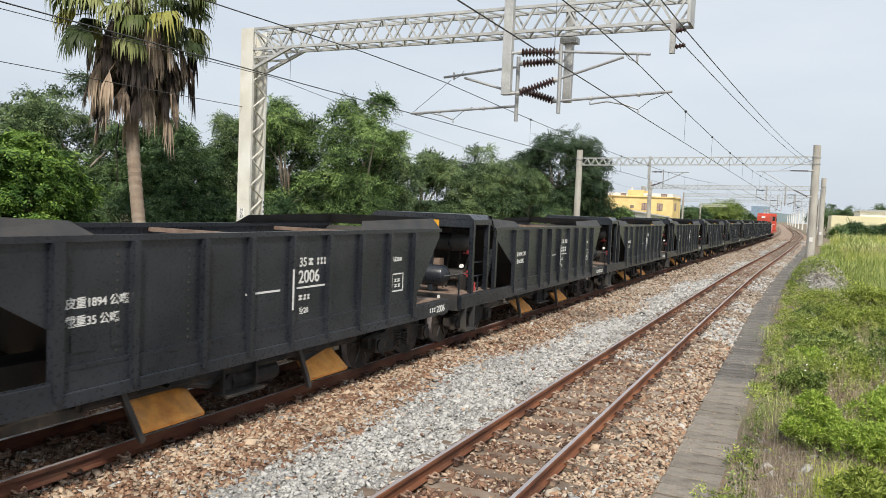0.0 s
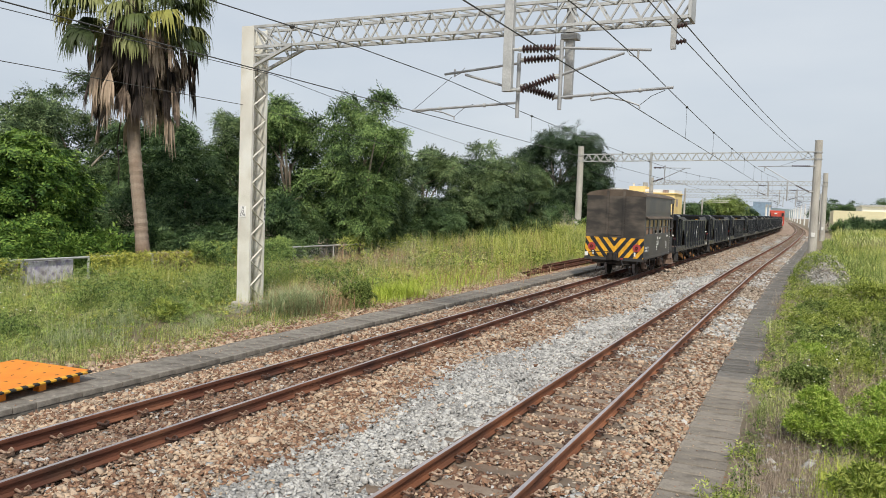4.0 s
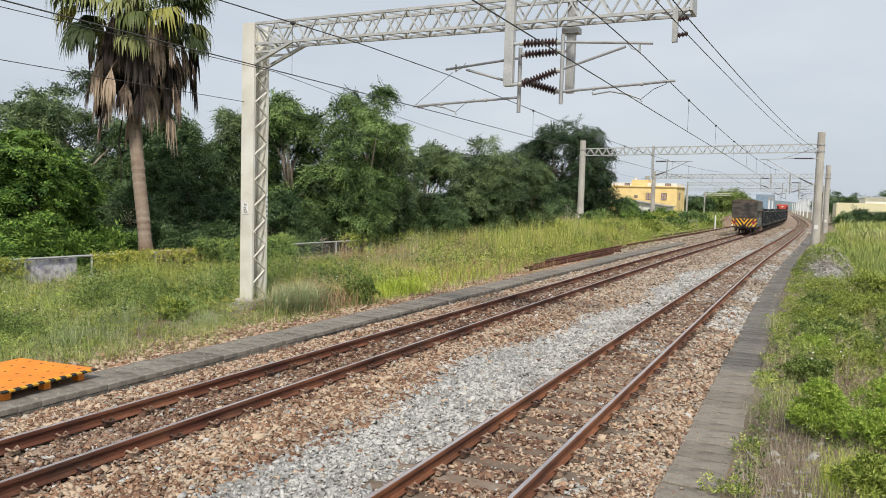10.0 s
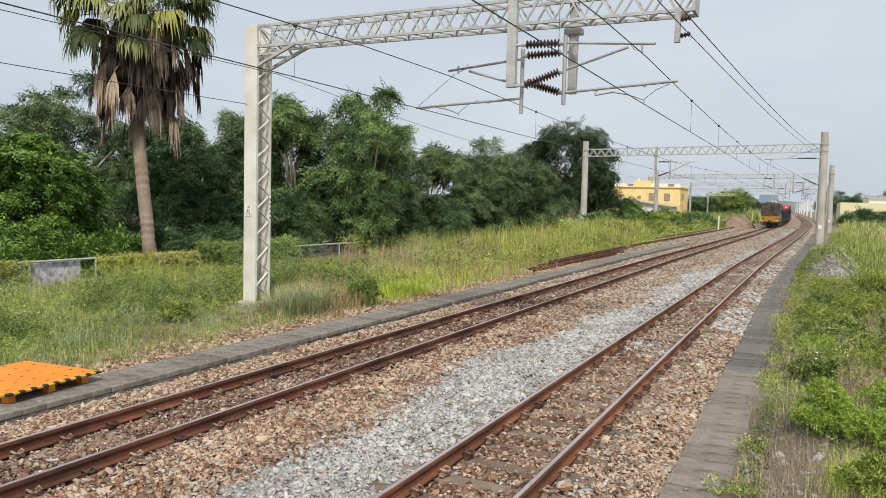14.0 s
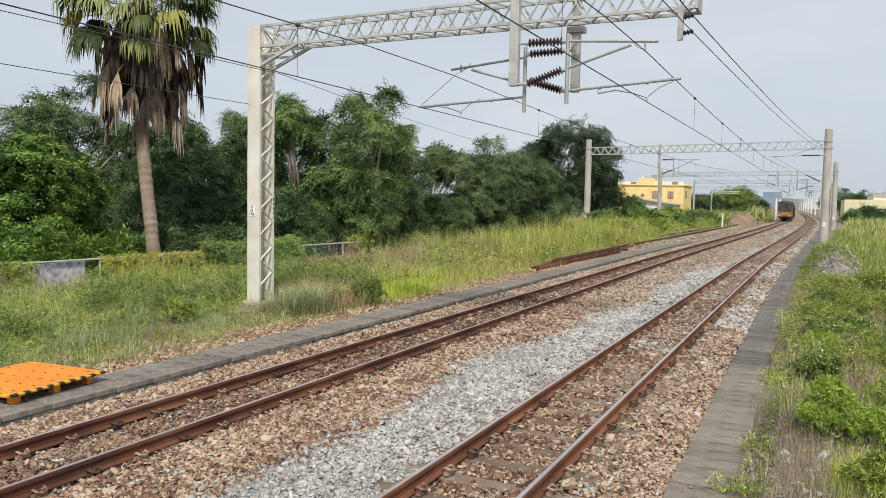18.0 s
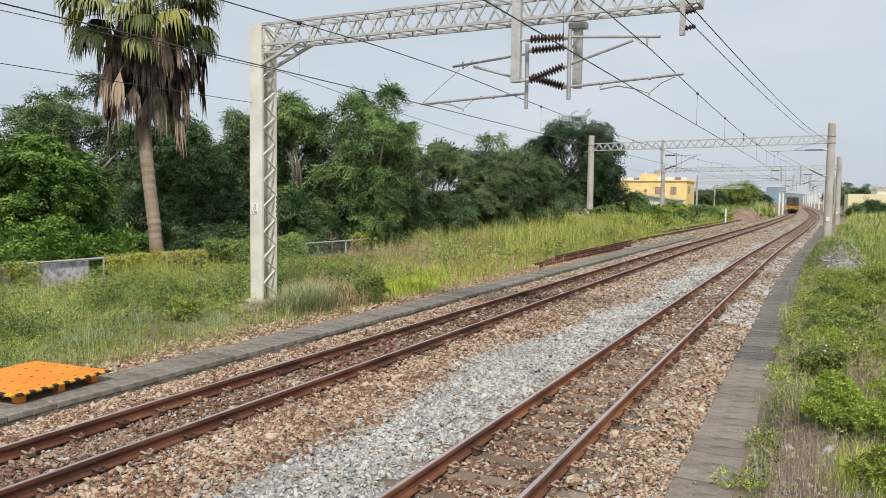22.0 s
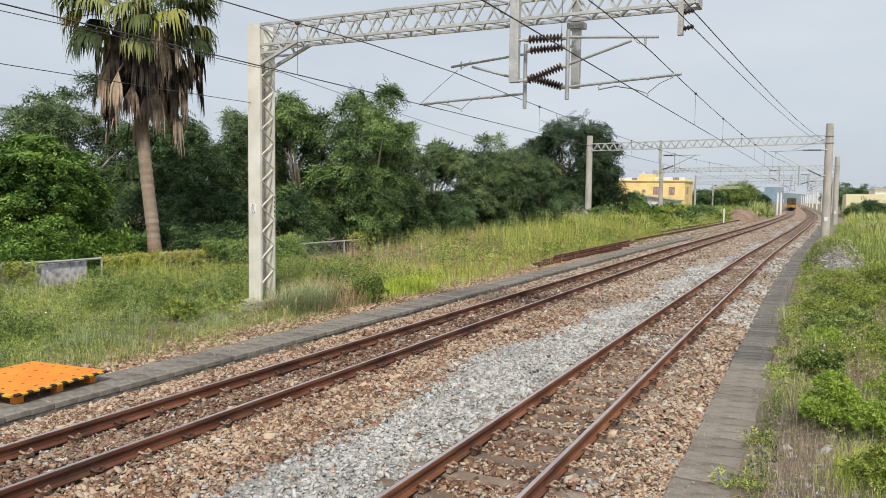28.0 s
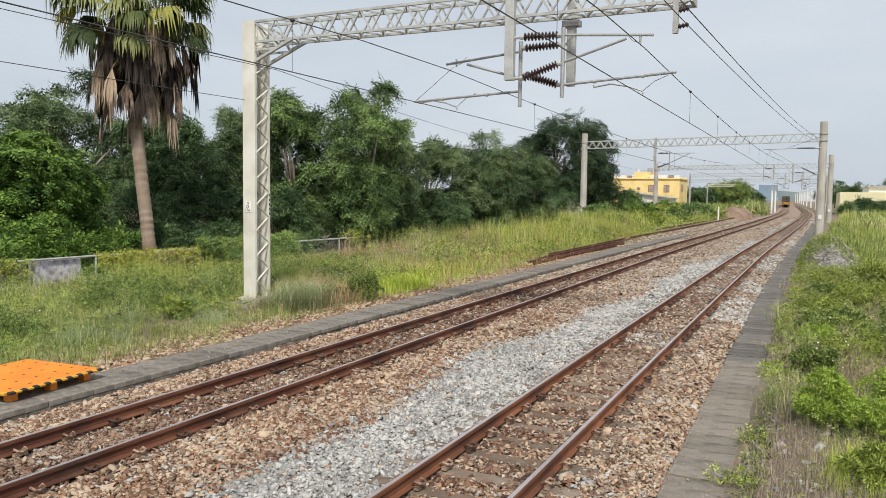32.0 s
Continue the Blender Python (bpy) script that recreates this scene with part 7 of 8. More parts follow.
for lo, hi, m, lab in ((-1, 0.45, "grass", "dense short green grass in the verge"), (0.45, 0.65, "grass_yellow", "dense short yellow-green grass in the verge"), (0.65, 2, "grass_pale", "dense short pale grass in the verge")):
    sel = (q >= lo) & (q < hi)
    grass("low_grass", x[sel], y[sel], rng.uniform(0.1, 0.26, int(sel.sum())) * before_panel(x, y)[sel], m, lab, rng, 0.009, 1.35, 8, 0.12)
x, y = scatter(8000, -19.8, -12.0, 7, 21)
clear = (before_panel(x, y) > 0.5) & (field(x, y, 0.35, 23) > 0.36)
x, y = x[clear], y[clear]
q = field(x, y, 0.8, 26)
for lo, hi, m, lab in ((-1, 0.52, "leaf_weed", "dense dark leafy weeds in the verge"), (0.52, 2, "weed", "dense bright leafy weeds in the verge")):
    sel = (q >= lo) & (q < hi)
    weeds(x[sel], y[sel], 0.08, 0.06 + 0.26 * field(x[sel], y[sel], 0.7, 24) * np.clip((-11.2 - x[sel]) / 3, 0.3, 1), m, lab, rng, FINE[:2])
cx, cy = scatter(74, -19.2, -12.8, 7.5, 24)
clear = before_panel(cx, cy) > 0.5
for k, m in enumerate(("leaf_rank", "leaf_weed", "leaf_rank")):
    ax, ay = cx[clear][k::3], cy[clear][k::3]
    n = 340
    dx, dy = rng.normal(0, 0.36, len(ax) * n), rng.normal(0, 0.36, len(ay) * n)
    top = np.clip(0.85 - 0.85 * np.hypot(dx, dy), 0.06, 1) * np.repeat(rng.uniform(0.7, 1.15, len(ax)), n) * np.where(np.repeat(ax, n) > -13.6, 0.6, 1.0)
    weeds(np.repeat(ax, n) + dx, np.repeat(ay, n) + dy, 0.1, top, m, "leafy mounds of rank weeds in the verge", rng, FINE[:2])
x, y = scatter(20000, -19.9, -11.9, 6.5, 25)
k = rank(x, y)
x, y, k = x[k > 0.005], y[k > 0.005], k[k > 0.005]
q = field(x, y, 1.1, 63) + rng.normal(0, 0.06, len(x))
for lo, hi, m, lab in ((-1, 0.55, "leaf_rank", "dark leafy weeds crowding in the verge"), (0.55, 0.72, "leaf_weed", "leafy green weeds crowding in the verge"), (0.72, 3, "vine", "yellow-green leafy weeds crowding in the verge")):
    sel = (q >= lo) & (q < hi)
    weeds(x[sel], y[sel], 0.1, (0.1 + np.clip(k[sel] * 3.0, 0, 0.5) * (0.4 + 1.1 * field(x[sel], y[sel], 1.3, 64))) * before_panel(x, y)[sel], m, lab, rng, FINE[:2])
for cx, cy, rx, ry, n, m, hh, lab in ((-18.0, 16.9, 0.5, 0.6, 34, "grass_yellow", 0.95, "tall arching yellow-green grass before the wall"), (-15.6, 16.4, 0.8, 0.5, 26, "grass_pale", 0.7, "pale arching grass among the weeds"),
                                      (-12.5, 9.8, 0.35, 0.5, 22, "grass_grey", 0.42, "fine blue-green grass beside the kerb"), (-13.3, 11.6, 0.3, 0.4, 16, "grass_grey", 0.4, "fine blue-green grass in the verge"),
                                      (-12.1, 12.4, 0.25, 0.4, 14, "grass_grey", 0.36, "fine blue-green grass beside the kerb"), (-17.9, 30.4, 0.8, 2.2, 46, "pink_grass", 0.7, "bronze seeding grass before the fence"),
                                      (-16.2, 29.0, 0.8, 2.0, 30, "straw", 0.6, "dry straw-coloured grass before the fence"), (-12.9, 17.5, 0.3, 0.6, 22, "pink_grass", 0.75, "reddish seed-head grass behind the mast")):
    grass("grass_tufts", rng.normal(cx, rx, n), rng.normal(cy, ry, n), hh * rng.uniform(0.65, 1.15, n), m, lab, rng, 0.006, 1.1, 60, 0.12)
cx, cy = scatter(46, -18.4, -12.9, 25, 60)
for k, m in enumerate(("leaf_rank", "leaf_weed")):
    ax, ay = cx[k::2], cy[k::2]
    n = 300
    dx, dy = rng.normal(0, 0.4, len(ax) * n), rng.normal(0, 0.6, len(ay) * n)
    top = np.clip(1.0 - 0.7 * np.hypot(dx, dy), 0.06, 1) * np.repeat(np.where((ax < -14.3) & (ay < 35), 0.45, 1.0) * rng.uniform(0.6, 1.15, len(ax)), n)
    weeds(np.repeat(ax, n) + dx, np.repeat(ay, n) + dy, 0.15, top, m, "leafy mounds of weeds among the tall grass", rng, FINE[:2])
x, y = scatter(150, -16.2, -11.0, 7, 30)
h = 0.3 + 0.3 * np.clip((-11 - x) / 6, 0, 1) * rng.uniform(0.5, 1.2, len(x))
grass("grass_tufts", x, y, h, "grass_pale", "pale fine grass tufts in the verge", rng, 0.007, 0.7, 70, 0.16)
for n, m, lab in ((90, "pink_grass", "tall reddish seed heads over the grass"), (120, "straw", "tall dry stalks over the grass"), (120, "grass_pale", "tall pale seed heads over the grass")):
    x, y = scatter(n, -19.3, -12.8, 28, 62)
    grass("grass_tufts", x, y, rng.uniform(0.6, 1.3, n), m, lab, rng, 0.007, 0.9, 34, 0.3)
x, y = scatter(320, -19.3, -12.6, 33, 64)
grass("grass_tufts", x, y, rng.uniform(0.6, 1.0, len(x)) * (0.6 + 1.4 * field(x, y, 0.25, 71)), "grass_yellow", "tall arching yellow-green grass", rng, 0.009, 1.25, 60, 0.34)
x, y = scatter(1700, -12.6, -10.8, 6, 40)
grass("dry_grass", x, y, rng.uniform(0.04, 0.16, len(x)), "straw", "short dry grass along the kerb", rng, 0.006, 1.2, 8, 0.1)
x, y = scatter(1300, -12.2, -10.5, 6, 34)
weeds(x, y, 0.08, 0.06, "weed", "tiny weeds among the stones of the kerb", rng)
x, y = scatter(24, -16, -12.5, 12, 26)
grass("grass_tufts", x, y, rng.uniform(0.5, 0.85, len(x)), "grass_yellow", "tall arching yellow-green grass tufts", rng, 0.006, 0.8, 90, 0.2)
x, y = scatter(520, -19.5, -12, 9, 30)
v, f = spray(np.array([(-1, -1, 0), (1, -1, 0.3), (1, 1, 0), (-1, 1, 0.3)], float), [(0, 1, 2, 3)], np.stack([x, y, lifts(x, y) + rng.uniform(0.3, 0.8, len(x))], 1), turns(len(x), 0.7, rng), rng.uniform(0.007, 0.014, len(x)))
tagged(new("flowers", raw_mesh("flowers", v, f, "white")), "tiny white flowers in the verge", "flowers", kind="stuff")
x, y = scatter(17000, -0.62, 3.6, 6.5, 40)
keep = (field(x, y, 0.7, 12) + 0.26 * (y > 14) > 0.52) & ~((np.hypot((x - 0.5) / 1.3, (y - 39.2) / 5) < 1))
keep &= ~((y < 11.5) & (x < 0.1))
for lo, hi, m, lab in ((-1, 0.5, "weed", "leafy green weeds beside the slab path"), (0.5, 2, "leaf_weed", "darker leafy weeds beside the slab path")):
    q = field(x, y, 0.9, 14)
    sel = keep & (q >= lo) & (q < hi)
    weeds(x[sel], y[sel], 0.1, 0.16 + 0.36 * field(x[sel], y[sel], 0.8, 16), m, lab, rng)
x, y = scatter(5200, -1.0, -0.35, 8, 40)
keep = field(x, y, 0.9, 44) > 0.5 + 0.45 * np.clip((-0.62 - (x - bends(y))) / 0.3, 0, 1)
x, y = x[keep], y[keep]
weeds(x, y, 0.1, 0.1, "weed", "creeping plants along the slab path's edge", rng, z=np.full(len(x), -0.18))
x, y = scatter(6500, -0.5, 4.0, 6, 46)
open_soil = (y < 11.2) & (x < 0.35) & (rng.random(len(x)) < 0.85)
x, y = x[~open_soil], y[~open_soil]
p = field(x, y, 0.5, 15)
for sel, m, lab in ((p > 0.52, "straw", "dry grey-brown stalks beside the slab path"), (p <= 0.52, "grass", "green grass beside the slab path")):
    grass("path_grass", x[sel], y[sel], rng.uniform(0.12, 0.36, int(sel.sum())), m, lab, rng, 0.007, 1.25)
x, y = rng.uniform(-0.58, 0.6, 420), rng.uniform(7, 11.5, 420)
weeds(x, y, 0.07, 0.05, "weed", "small creeping leaves between the dead stalks", rng)
x, y = rng.uniform(-0.6, -0.42, 260), rng.uniform(7, 13, 260)
weeds(x, y, 0.085, 0.08, "leaf_weed", "broad creeping leaves along the slab path", rng, BROAD)
x, y = rng.uniform(-0.55, 1.0, 2600), rng.uniform(6.8, 12.5, 2600)
grass("dead_stalks", x, y, rng.uniform(0.08, 0.26, len(x)), "dead_stalk", "tangled dead grey-brown stalks beside the slab path", rng, 0.006, 1.55, 9, 0.07)
n = 420
x, y = rng.uniform(-0.6, 0.9, n), rng.uniform(6.6, 13.5, n)
v, f = rocks(np.stack([x, y, lifts(x, y) + 0.01], 1), 0.022 * rng.lognormal(0, 0.55, n), rng)
tagged(new("verge_stones", raw_mesh("verge_stones", v, f, "stone_grey")), "grey stones strewn between the dead stalks", "stones", kind="stuff")
x, y = scatter(11000, 1.9, 11, 32, 130)
p = field(x, y, 0.12, 18) - 0.22 * (y < 48) * (x < 5)
h = np.clip((x - 1.4) * 0.8, 0.25, 1) * rng.uniform(0.55, 1.2, len(x))
for lo, hi, m, lab in ((-1, 0.3, "grass", "tall green field grass"), (0.3, 0.5, "grass_pale", "tall pale seeding field grass"), (0.5, 0.82, "grass_yellow", "tall yellow field grass"), (0.8, 2, "straw", "dry straw-coloured field grass")):
    sel = (p >= lo) & (p < hi)
    grass("field_grass", x[sel], y[sel], h[sel] * 0.85, m, lab, rng, 0.014, 1.1, 7, 0.25)
x, y = scatter(5200, 2.6, 21, 78, 160)
q = field(x, y, 0.1, 19)
for lo, hi, m, lab in ((-1, 0.4, "grass_pale", "tall pale grass across the far field"), (0.4, 0.62, "grass_yellow", "tall yellow-green grass across the far field"), (0.62, 2, "grass", "tall green grass across the far field")):
    sel = (q >= lo) & (q < hi)
    grass("field_grass", x[sel], y[sel], rng.uniform(0.8, 1.35, int(sel.sum())), m, lab, rng, 0.045, 0.5, 6, 0.35)
x, y = scatter(900, 0.4, 2.2, 46, 100)
grass("pole_grass", x, y, rng.uniform(0.3, 0.7, len(x)), "grass", "green grass round the concrete poles", rng, 0.02, 0.5)
# white flowers
n = 620
x, y = scatter(n, 0.1, 2.4, 13, 34)
v, f = spray(np.array([(-1, -1, 0), (1, -1, 0.3), (1, 1, 0), (-1, 1, 0.3)], float), [(0, 1, 2, 3)], np.stack([x, y, lifts(x, y) + rng.uniform(0.25, 0.55, n)], 1), turns(n, 0.7, rng), rng.uniform(0.006, 0.013, n))
tagged(new("flowers", raw_mesh("flowers", v, f, "white")), "small white flowers among the weeds", "flowers", kind="stuff")


def bush(x, y, r, h, material, label, n, size, seed, kinds=FINE, group="bushes beside the path"):
    rng = np.random.default_rng(seed)
    z0 = float(lifts([x], [y])[0])
    b = empty("bush", label, "bush", group, at=(x, y, z0))
    p, way, cc = crown_points(0, 0, -0.05, h, r, 16, n, rng, blob=(0.22, 0.42))
    m = n // 5
    v, f = rosettes(p[:m], way[:m], size * 1.08 * rng.uniform(0.7, 1.3, m), 4, rng, LANCE, 1.0, (0.1, 1.0))
    part("foliage", raw_mesh("foliage", v, f, material), material, b)
    for i in range(6):
        part("stem", Shape().tube([(rng.normal(0, 0.05), rng.normal(0, 0.05), -0.1), tuple(cc[i] * 0.5), tuple(cc[i])], [0.012, 0.009, 0.005], 5), "bark", b)
    return b


bush(0.05, 13.8, 0.34, 0.55, "leaf_weed", "compact dark green leafy bush", 2200, 0.085, 61)
bush(0.22, 10.9, 0.42, 0.66, "bush_leaf", "bright green leafy bush beside the slab path", 3800, 0.082, 62)
bush(0.95, 10.4, 0.6, 0.52, "bush_leaf", "bright green leafy bush among weeds", 4200, 0.082, 63)
bush(1.4, 12.4, 0.7, 0.6, "bush_leaf", "spreading green bush among weeds", 2600, 0.115, 64)
bush(0.85, 8.7, 0.45, 0.36, "weed", "low green bush with long leaves", 2000, 0.1, 65)
bush(1.2, 22.5, 0.95, 0.65, "weed", "green bush with small white flowers", 2600, 0.125, 66)
bush(0.5, 18.8, 0.85, 0.5, "leaf_weed", "low green bush with small white flowers", 2400, 0.12, 67)
bush(1.9, 28.5, 1.0, 0.8, "weed", "green bush at the field's edge", 1800, 0.18, 68)
bush(-11.2, 17.9, 0.5, 0.72, "leaf_weed", "small dark green bush in the verge", 2600, 0.1, 69)
bush(-11.9, 17.3, 0.45, 0.45, "leaf_weed", "low reddish-green bush in the verge", 1500, 0.09, 71)
for i, (x, y, r, h, m) in enumerate(((0.7, 15.6, 0.7, 0.42, "weed"), (1.6, 16.6, 0.8, 0.5, "leaf_weed"), (0.1, 21.4, 0.6, 0.42, "weed"), (1.0, 25.6, 0.9, 0.5, "weed"), (2.3, 20.0, 0.9, 0.55, "leaf_weed"), (1.9, 14.2, 0.6, 0.45, "weed"), (0.2, 25.0, 0.6, 0.4, "leaf_weed"), (2.0, 24.5, 0.9, 0.6, "weed"), (0.4, 29.5, 0.8, 0.5, "weed"), (0.1, 17.0, 0.45, 0.32, "bush_leaf"))):
    bush(x, y, r, h, m, "low leafy green bush among the weeds", 2300, 0.105, 300 + i)
bush(-12.9, 12.6, 0.4, 0.4, "weed", "low bright green bush in the verge", 500, 0.15, 70)

q = np.random.default_rng(88)
for x, y, r in ((0.12, 9.72, 0.09), (0.02, 7.7, 0.05), (0.62, 9.4, 0.05)):
    v, f = rocks(np.array([(x, y, float(lifts([x], [y])[0]) + r * 0.35)]), np.array([r]), q)
    tagged(new("stone", raw_mesh("stone", v, f, "stone_grey")), "grey stone lying between the dead stalks", "stone", "stones beside the slab path")

# ---- fence ----
FENCE_X = -20.5


def rail_top(y):
    return 0.66 - 0.006 * (y - 14)


def fence():
    f = empty("chain_link_fence", "grey chain-link fence overgrown with creepers", "fence")
    ys = [8.2, 11.4, 14.45, 16.71, 19.3, 21.9, 24.4, 27.26, 30.39, 33.5, 36.8, 40.3, 43.4]
    X = FENCE_X
    for y in ys:
        part("post", Shape().tube([(X, y, -0.6), (X, y, rail_top(y) + 0.02)], 0.036, 8), "galv_boom", f)
    for a, b in zip(ys, ys[1:]):
        part("top_rail", Shape().tube([(X, a, rail_top(a)), (X, b, rail_top(b))], 0.034, 8), "galv_boom", f)
    for y0, y1 in ((16.2, 18.6), (25.4, 43.4)):
        s = Shape()
        y = y0
        while y < y1:
            s.tube([(X, y, -0.45), (X, y + 1.1, 0.62)], 0.0017, 3, False), s.tube([(X, y + 1.1, -0.45), (X, y, 0.62)], 0.0017, 3, False)
            y += 0.13
        part("mesh", s, "fence_mesh", f, "diamond wire mesh")["kind"] = "stuff"
    return f


fence()
w = empty("fence_wall", "low old concrete wall with graffiti and creepers", "wall", kind="structure")
part("wall_panel", Shape().box(-20.62, -20.56, 14.5, 16.2, -0.6, 0.6), "panel_graffiti", w, "panel with faded purple graffiti")
part("wall_panel", Shape().box(-20.7, -20.6, 18.4, 25.2, -0.6, 0.55), "wall_dark", w, "dark brown stained panel")
part("wall_panel", Shape().box(-20.7, -20.6, 8, 14.4, -0.6, 0.58), "wall_old", w)


def creeper(n, y0, y1, top, drop, out, material, label, size=0.2):
    """Leaves over the rail and hanging down its near side."""
    y = rng.uniform(y0, y1, 4 * n)
    y = y[field(np.full(4 * n, 9.0), y, 1.9, 7) + rng.normal(0, 0.12, 4 * n) > 0.33][:n]
    n = len(y)
    hump = top * (0.5 + field(np.zeros(n), y, 0.9, 22))
    u = rng.random(n)
    z = np.array([rail_top(float(a)) for a in y]) + hump - (drop + hump) * u ** 1.3 * (0.15 + 1.6 * field(np.full(n, 5.0), y, 1.7, 3))
    x = FENCE_X + 0.08 + out * np.sqrt(u) * rng.random(n) + rng.normal(0, 0.06, n)
    v, f = rosettes(np.stack([x, y, z], 1), np.tile([0.9, -0.4, 0.3], (n, 1)) + rng.normal(0, 0.4, (n, 3)), size * rng.uniform(0.6, 1.3, n), 3, rng, BROAD, 0.4, (-0.2, 0.5))
    tagged(new("vines", raw_mesh("vines", v, f, material)), label, "vines", kind="stuff")


creeper(900, 9, 14.5, 0.03, 0.75, 0.14, "vine", "yellow-green creepers over the fence", 0.1)
creeper(700, 9, 14.4, 0.04, 0.9, 0.2, "leaf_weed", "green creepers over the fence", 0.1)
creeper(460, 16.7, 19.2, 0.05, 0.5, 0.12, "vine", "yellow-green creepers over the fence", 0.11)
creeper(420, 18.4, 22.6, 0.02, 0.95, 0.12, "dry_vine", "dry brown creepers hanging on the wall", 0.09)
creeper(300, 18.6, 22.4, 0.04, 0.35, 0.1, "vine", "yellow-green creeper leaves on the rail", 0.1)
creeper(3000, 21.0, 26.8, 0.34, 1.1, 0.9, "leaf_rank", "green creepers heaped over the fence", 0.11)
creeper(1100, 21.2, 26.4, 0.2, 1.0, 0.9, "leaf_mid", "dark green creepers heaped over the fence", 0.12)
creeper(420, 21.4, 24.5, 0.3, 0.5, 0.6, "vine", "yellow-green creeper leaves on the heap", 0.1)
creeper(420, 31, 43, 0.3, 0.9, 0.6, "weed", "green creepers over the fence", 0.22)

# thick growth at the foot of the fence and along the kerb
rng = np.random.default_rng(77)
for n, x0, x1, y0, y1, h0, h1, size, m, lab in ((3000, -20.4, -18.2, 17.2, 25.6, 0.1, 0.2, 0.11, "weed", "rank leafy weeds at the foot of the fence"),
                                              (1900, -20.4, -18.6, 18.0, 26.5, 0.1, 0.22, 0.11, "leaf_weed", "dark leafy weeds at the foot of the fence"),
                                              (900, -20.4, -19.0, 18.2, 22.5, 0.12, 0.4, 0.11, "dry_vine", "dry brown weeds at the foot of the fence"),
                                              (2200, -20.4, -17.8, 9.0, 16.9, 0.15, 0.5, 0.11, "weed", "rank leafy weeds at the foot of the fence"),
                                              (1300, -20.4, -18.6, 9.0, 16.4, 0.15, 0.5, 0.11, "leaf_weed", "dark leafy weeds at the foot of the fence"),
                                              (1500, -20.4, -18.0, 31.5, 44.0, 0.2, 0.75, 0.2, "leaf_mid", "dark leafy weeds at the foot of the fence")):
    x, y = rng.uniform(x0, x1, n), rng.uniform(y0, y1, n)
    keep = (field(x, y, 0.8, 51) > 0.4) & (before_panel(x, y) > 0.5)
    x, y = x[keep], y[keep]
    near = np.clip((x1 - x) / (x1 - x0), 0, 1)
    weeds(x, y, size, (h0 + (h1 - h0) * near) * (0.4 + 1.0 * field(x, y, 0.9, 53)), m, lab, rng)
for n, x0, x1, y0, y1, hh, m, lab in ((70, -20.2, -18.0, 17.5, 25.0, 0.45, "grass_yellow", "tall arching grass before the fence"), (60, -20.2, -17.5, 9.5, 16.5, 0.55, "grass_pale", "pale grass tufts before the fence"),
                                      (60, -20.0, -16.5, 26.0, 34.0, 0.42, "pink_grass", "tall bronze grass before the fence"), (60, -19.6, -16.0, 26.0, 40.0, 0.45, "straw", "tall dry grass before the fence")):
    x, y = rng.uniform(x0, x1, n), rng.uniform(y0, y1, n)
    grass("grass_tufts", x, y, hh * rng.uniform(0.6, 1.2, n), m, lab, rng, 0.007, 0.8, 55, 0.17)
x, y = scatter(900, -12.6, -10.35, 6, 40)
keep = field(x, y, 0.9, 57) > 0.47
x, y = x[keep], y[keep]
grass("kerb_grass", x, y, rng.uniform(0.06, 0.24, len(x)), "grass", "short grey-green grass along the kerb", rng, 0.006, 1.0, 26, 0.11)
for n, cx, cy, rx, ry, hh, m, lab in ((40, 0.6, 8.9, 0.25, 0.4, 0.3, "grass_lime", "bright green grass tufts beside the slab path"), (60, 0.9, 14.8, 0.7, 1.6, 0.5, "straw", "dry grey-brown stems among the weeds"), (30, 0.1, 11.9, 0.4, 0.6, 0.4, "grass_pale", "pale grass tufts between the bushes"),
                                      (45, 0.9, 19.5, 0.8, 3.0, 0.5, "grass_pale", "pale grass tufts between the weeds"), (40, 1.4, 25.0, 0.8, 3.0, 0.6, "straw", "dry stems between the weeds")):
    grass("grass_tufts", rng.normal(cx, rx, n), rng.normal(cy, ry, n), hh * rng.uniform(0.6, 1.2, n), m, lab, rng, 0.006, 0.8, 45, 0.1)


# ---- small things beside the line ----
def crossing_plate():
    c = empty("track_plate", "orange plastic crossing plate with black and yellow edge", "plastic plate", at=(-9.76, 6.5, -0.02))
    c.rotation_euler = (0, 0, radians(5))
    W, D, z = 1.55, 1.62, 0.0
    part("plate", Shape().box(-W, 0, 0, D, z - 0.03, z), "orange_plate", c, bevel=0.006)
    k = 17
    for i in range(k):
        y0, y1 = D * i / k, D * (i + 1) / k
        part("edge_block", Shape().prism([(0.0, z + 0.001), (0.055, z - 0.012), (0.05, z - 0.036), (0.0, z - 0.04)], "y", y0, y1), "yellow_paint" if i % 2 else "rubber", c)
    for i in range(10):
        x0, x1 = -W * i / 10, -W * (i + 1) / 10
        part("edge_block", Shape().prism([(0.0, z + 0.001), (-0.05, z - 0.012), (-0.05, z - 0.036), (0.0, z - 0.04)], "x", x0, x1) , "rubber" if i % 2 else "yellow_paint", c)
    for i in range(6):
        for j in range(5):
            part("slot", Shape().box(-W * (i + 0.6) / 6 - 0.012, -W * (i + 0.6) / 6 + 0.012, D * (j + 0.45) / 5, D * (j + 0.45) / 5 + 0.05, z, z + 0.002), "rubber", c)
    for x, y in ((-0.12, 0.15), (-0.12, D - 0.2), (-W + 0.15, 0.15), (-W + 0.15, D - 0.2), (-0.12, D / 2)):
        part("foot", Shape().box(x - 0.06, x + 0.06, y - 0.06, y + 0.06, -0.32, z - 0.03), "orange_plate", c)
    return c


crossing_plate()


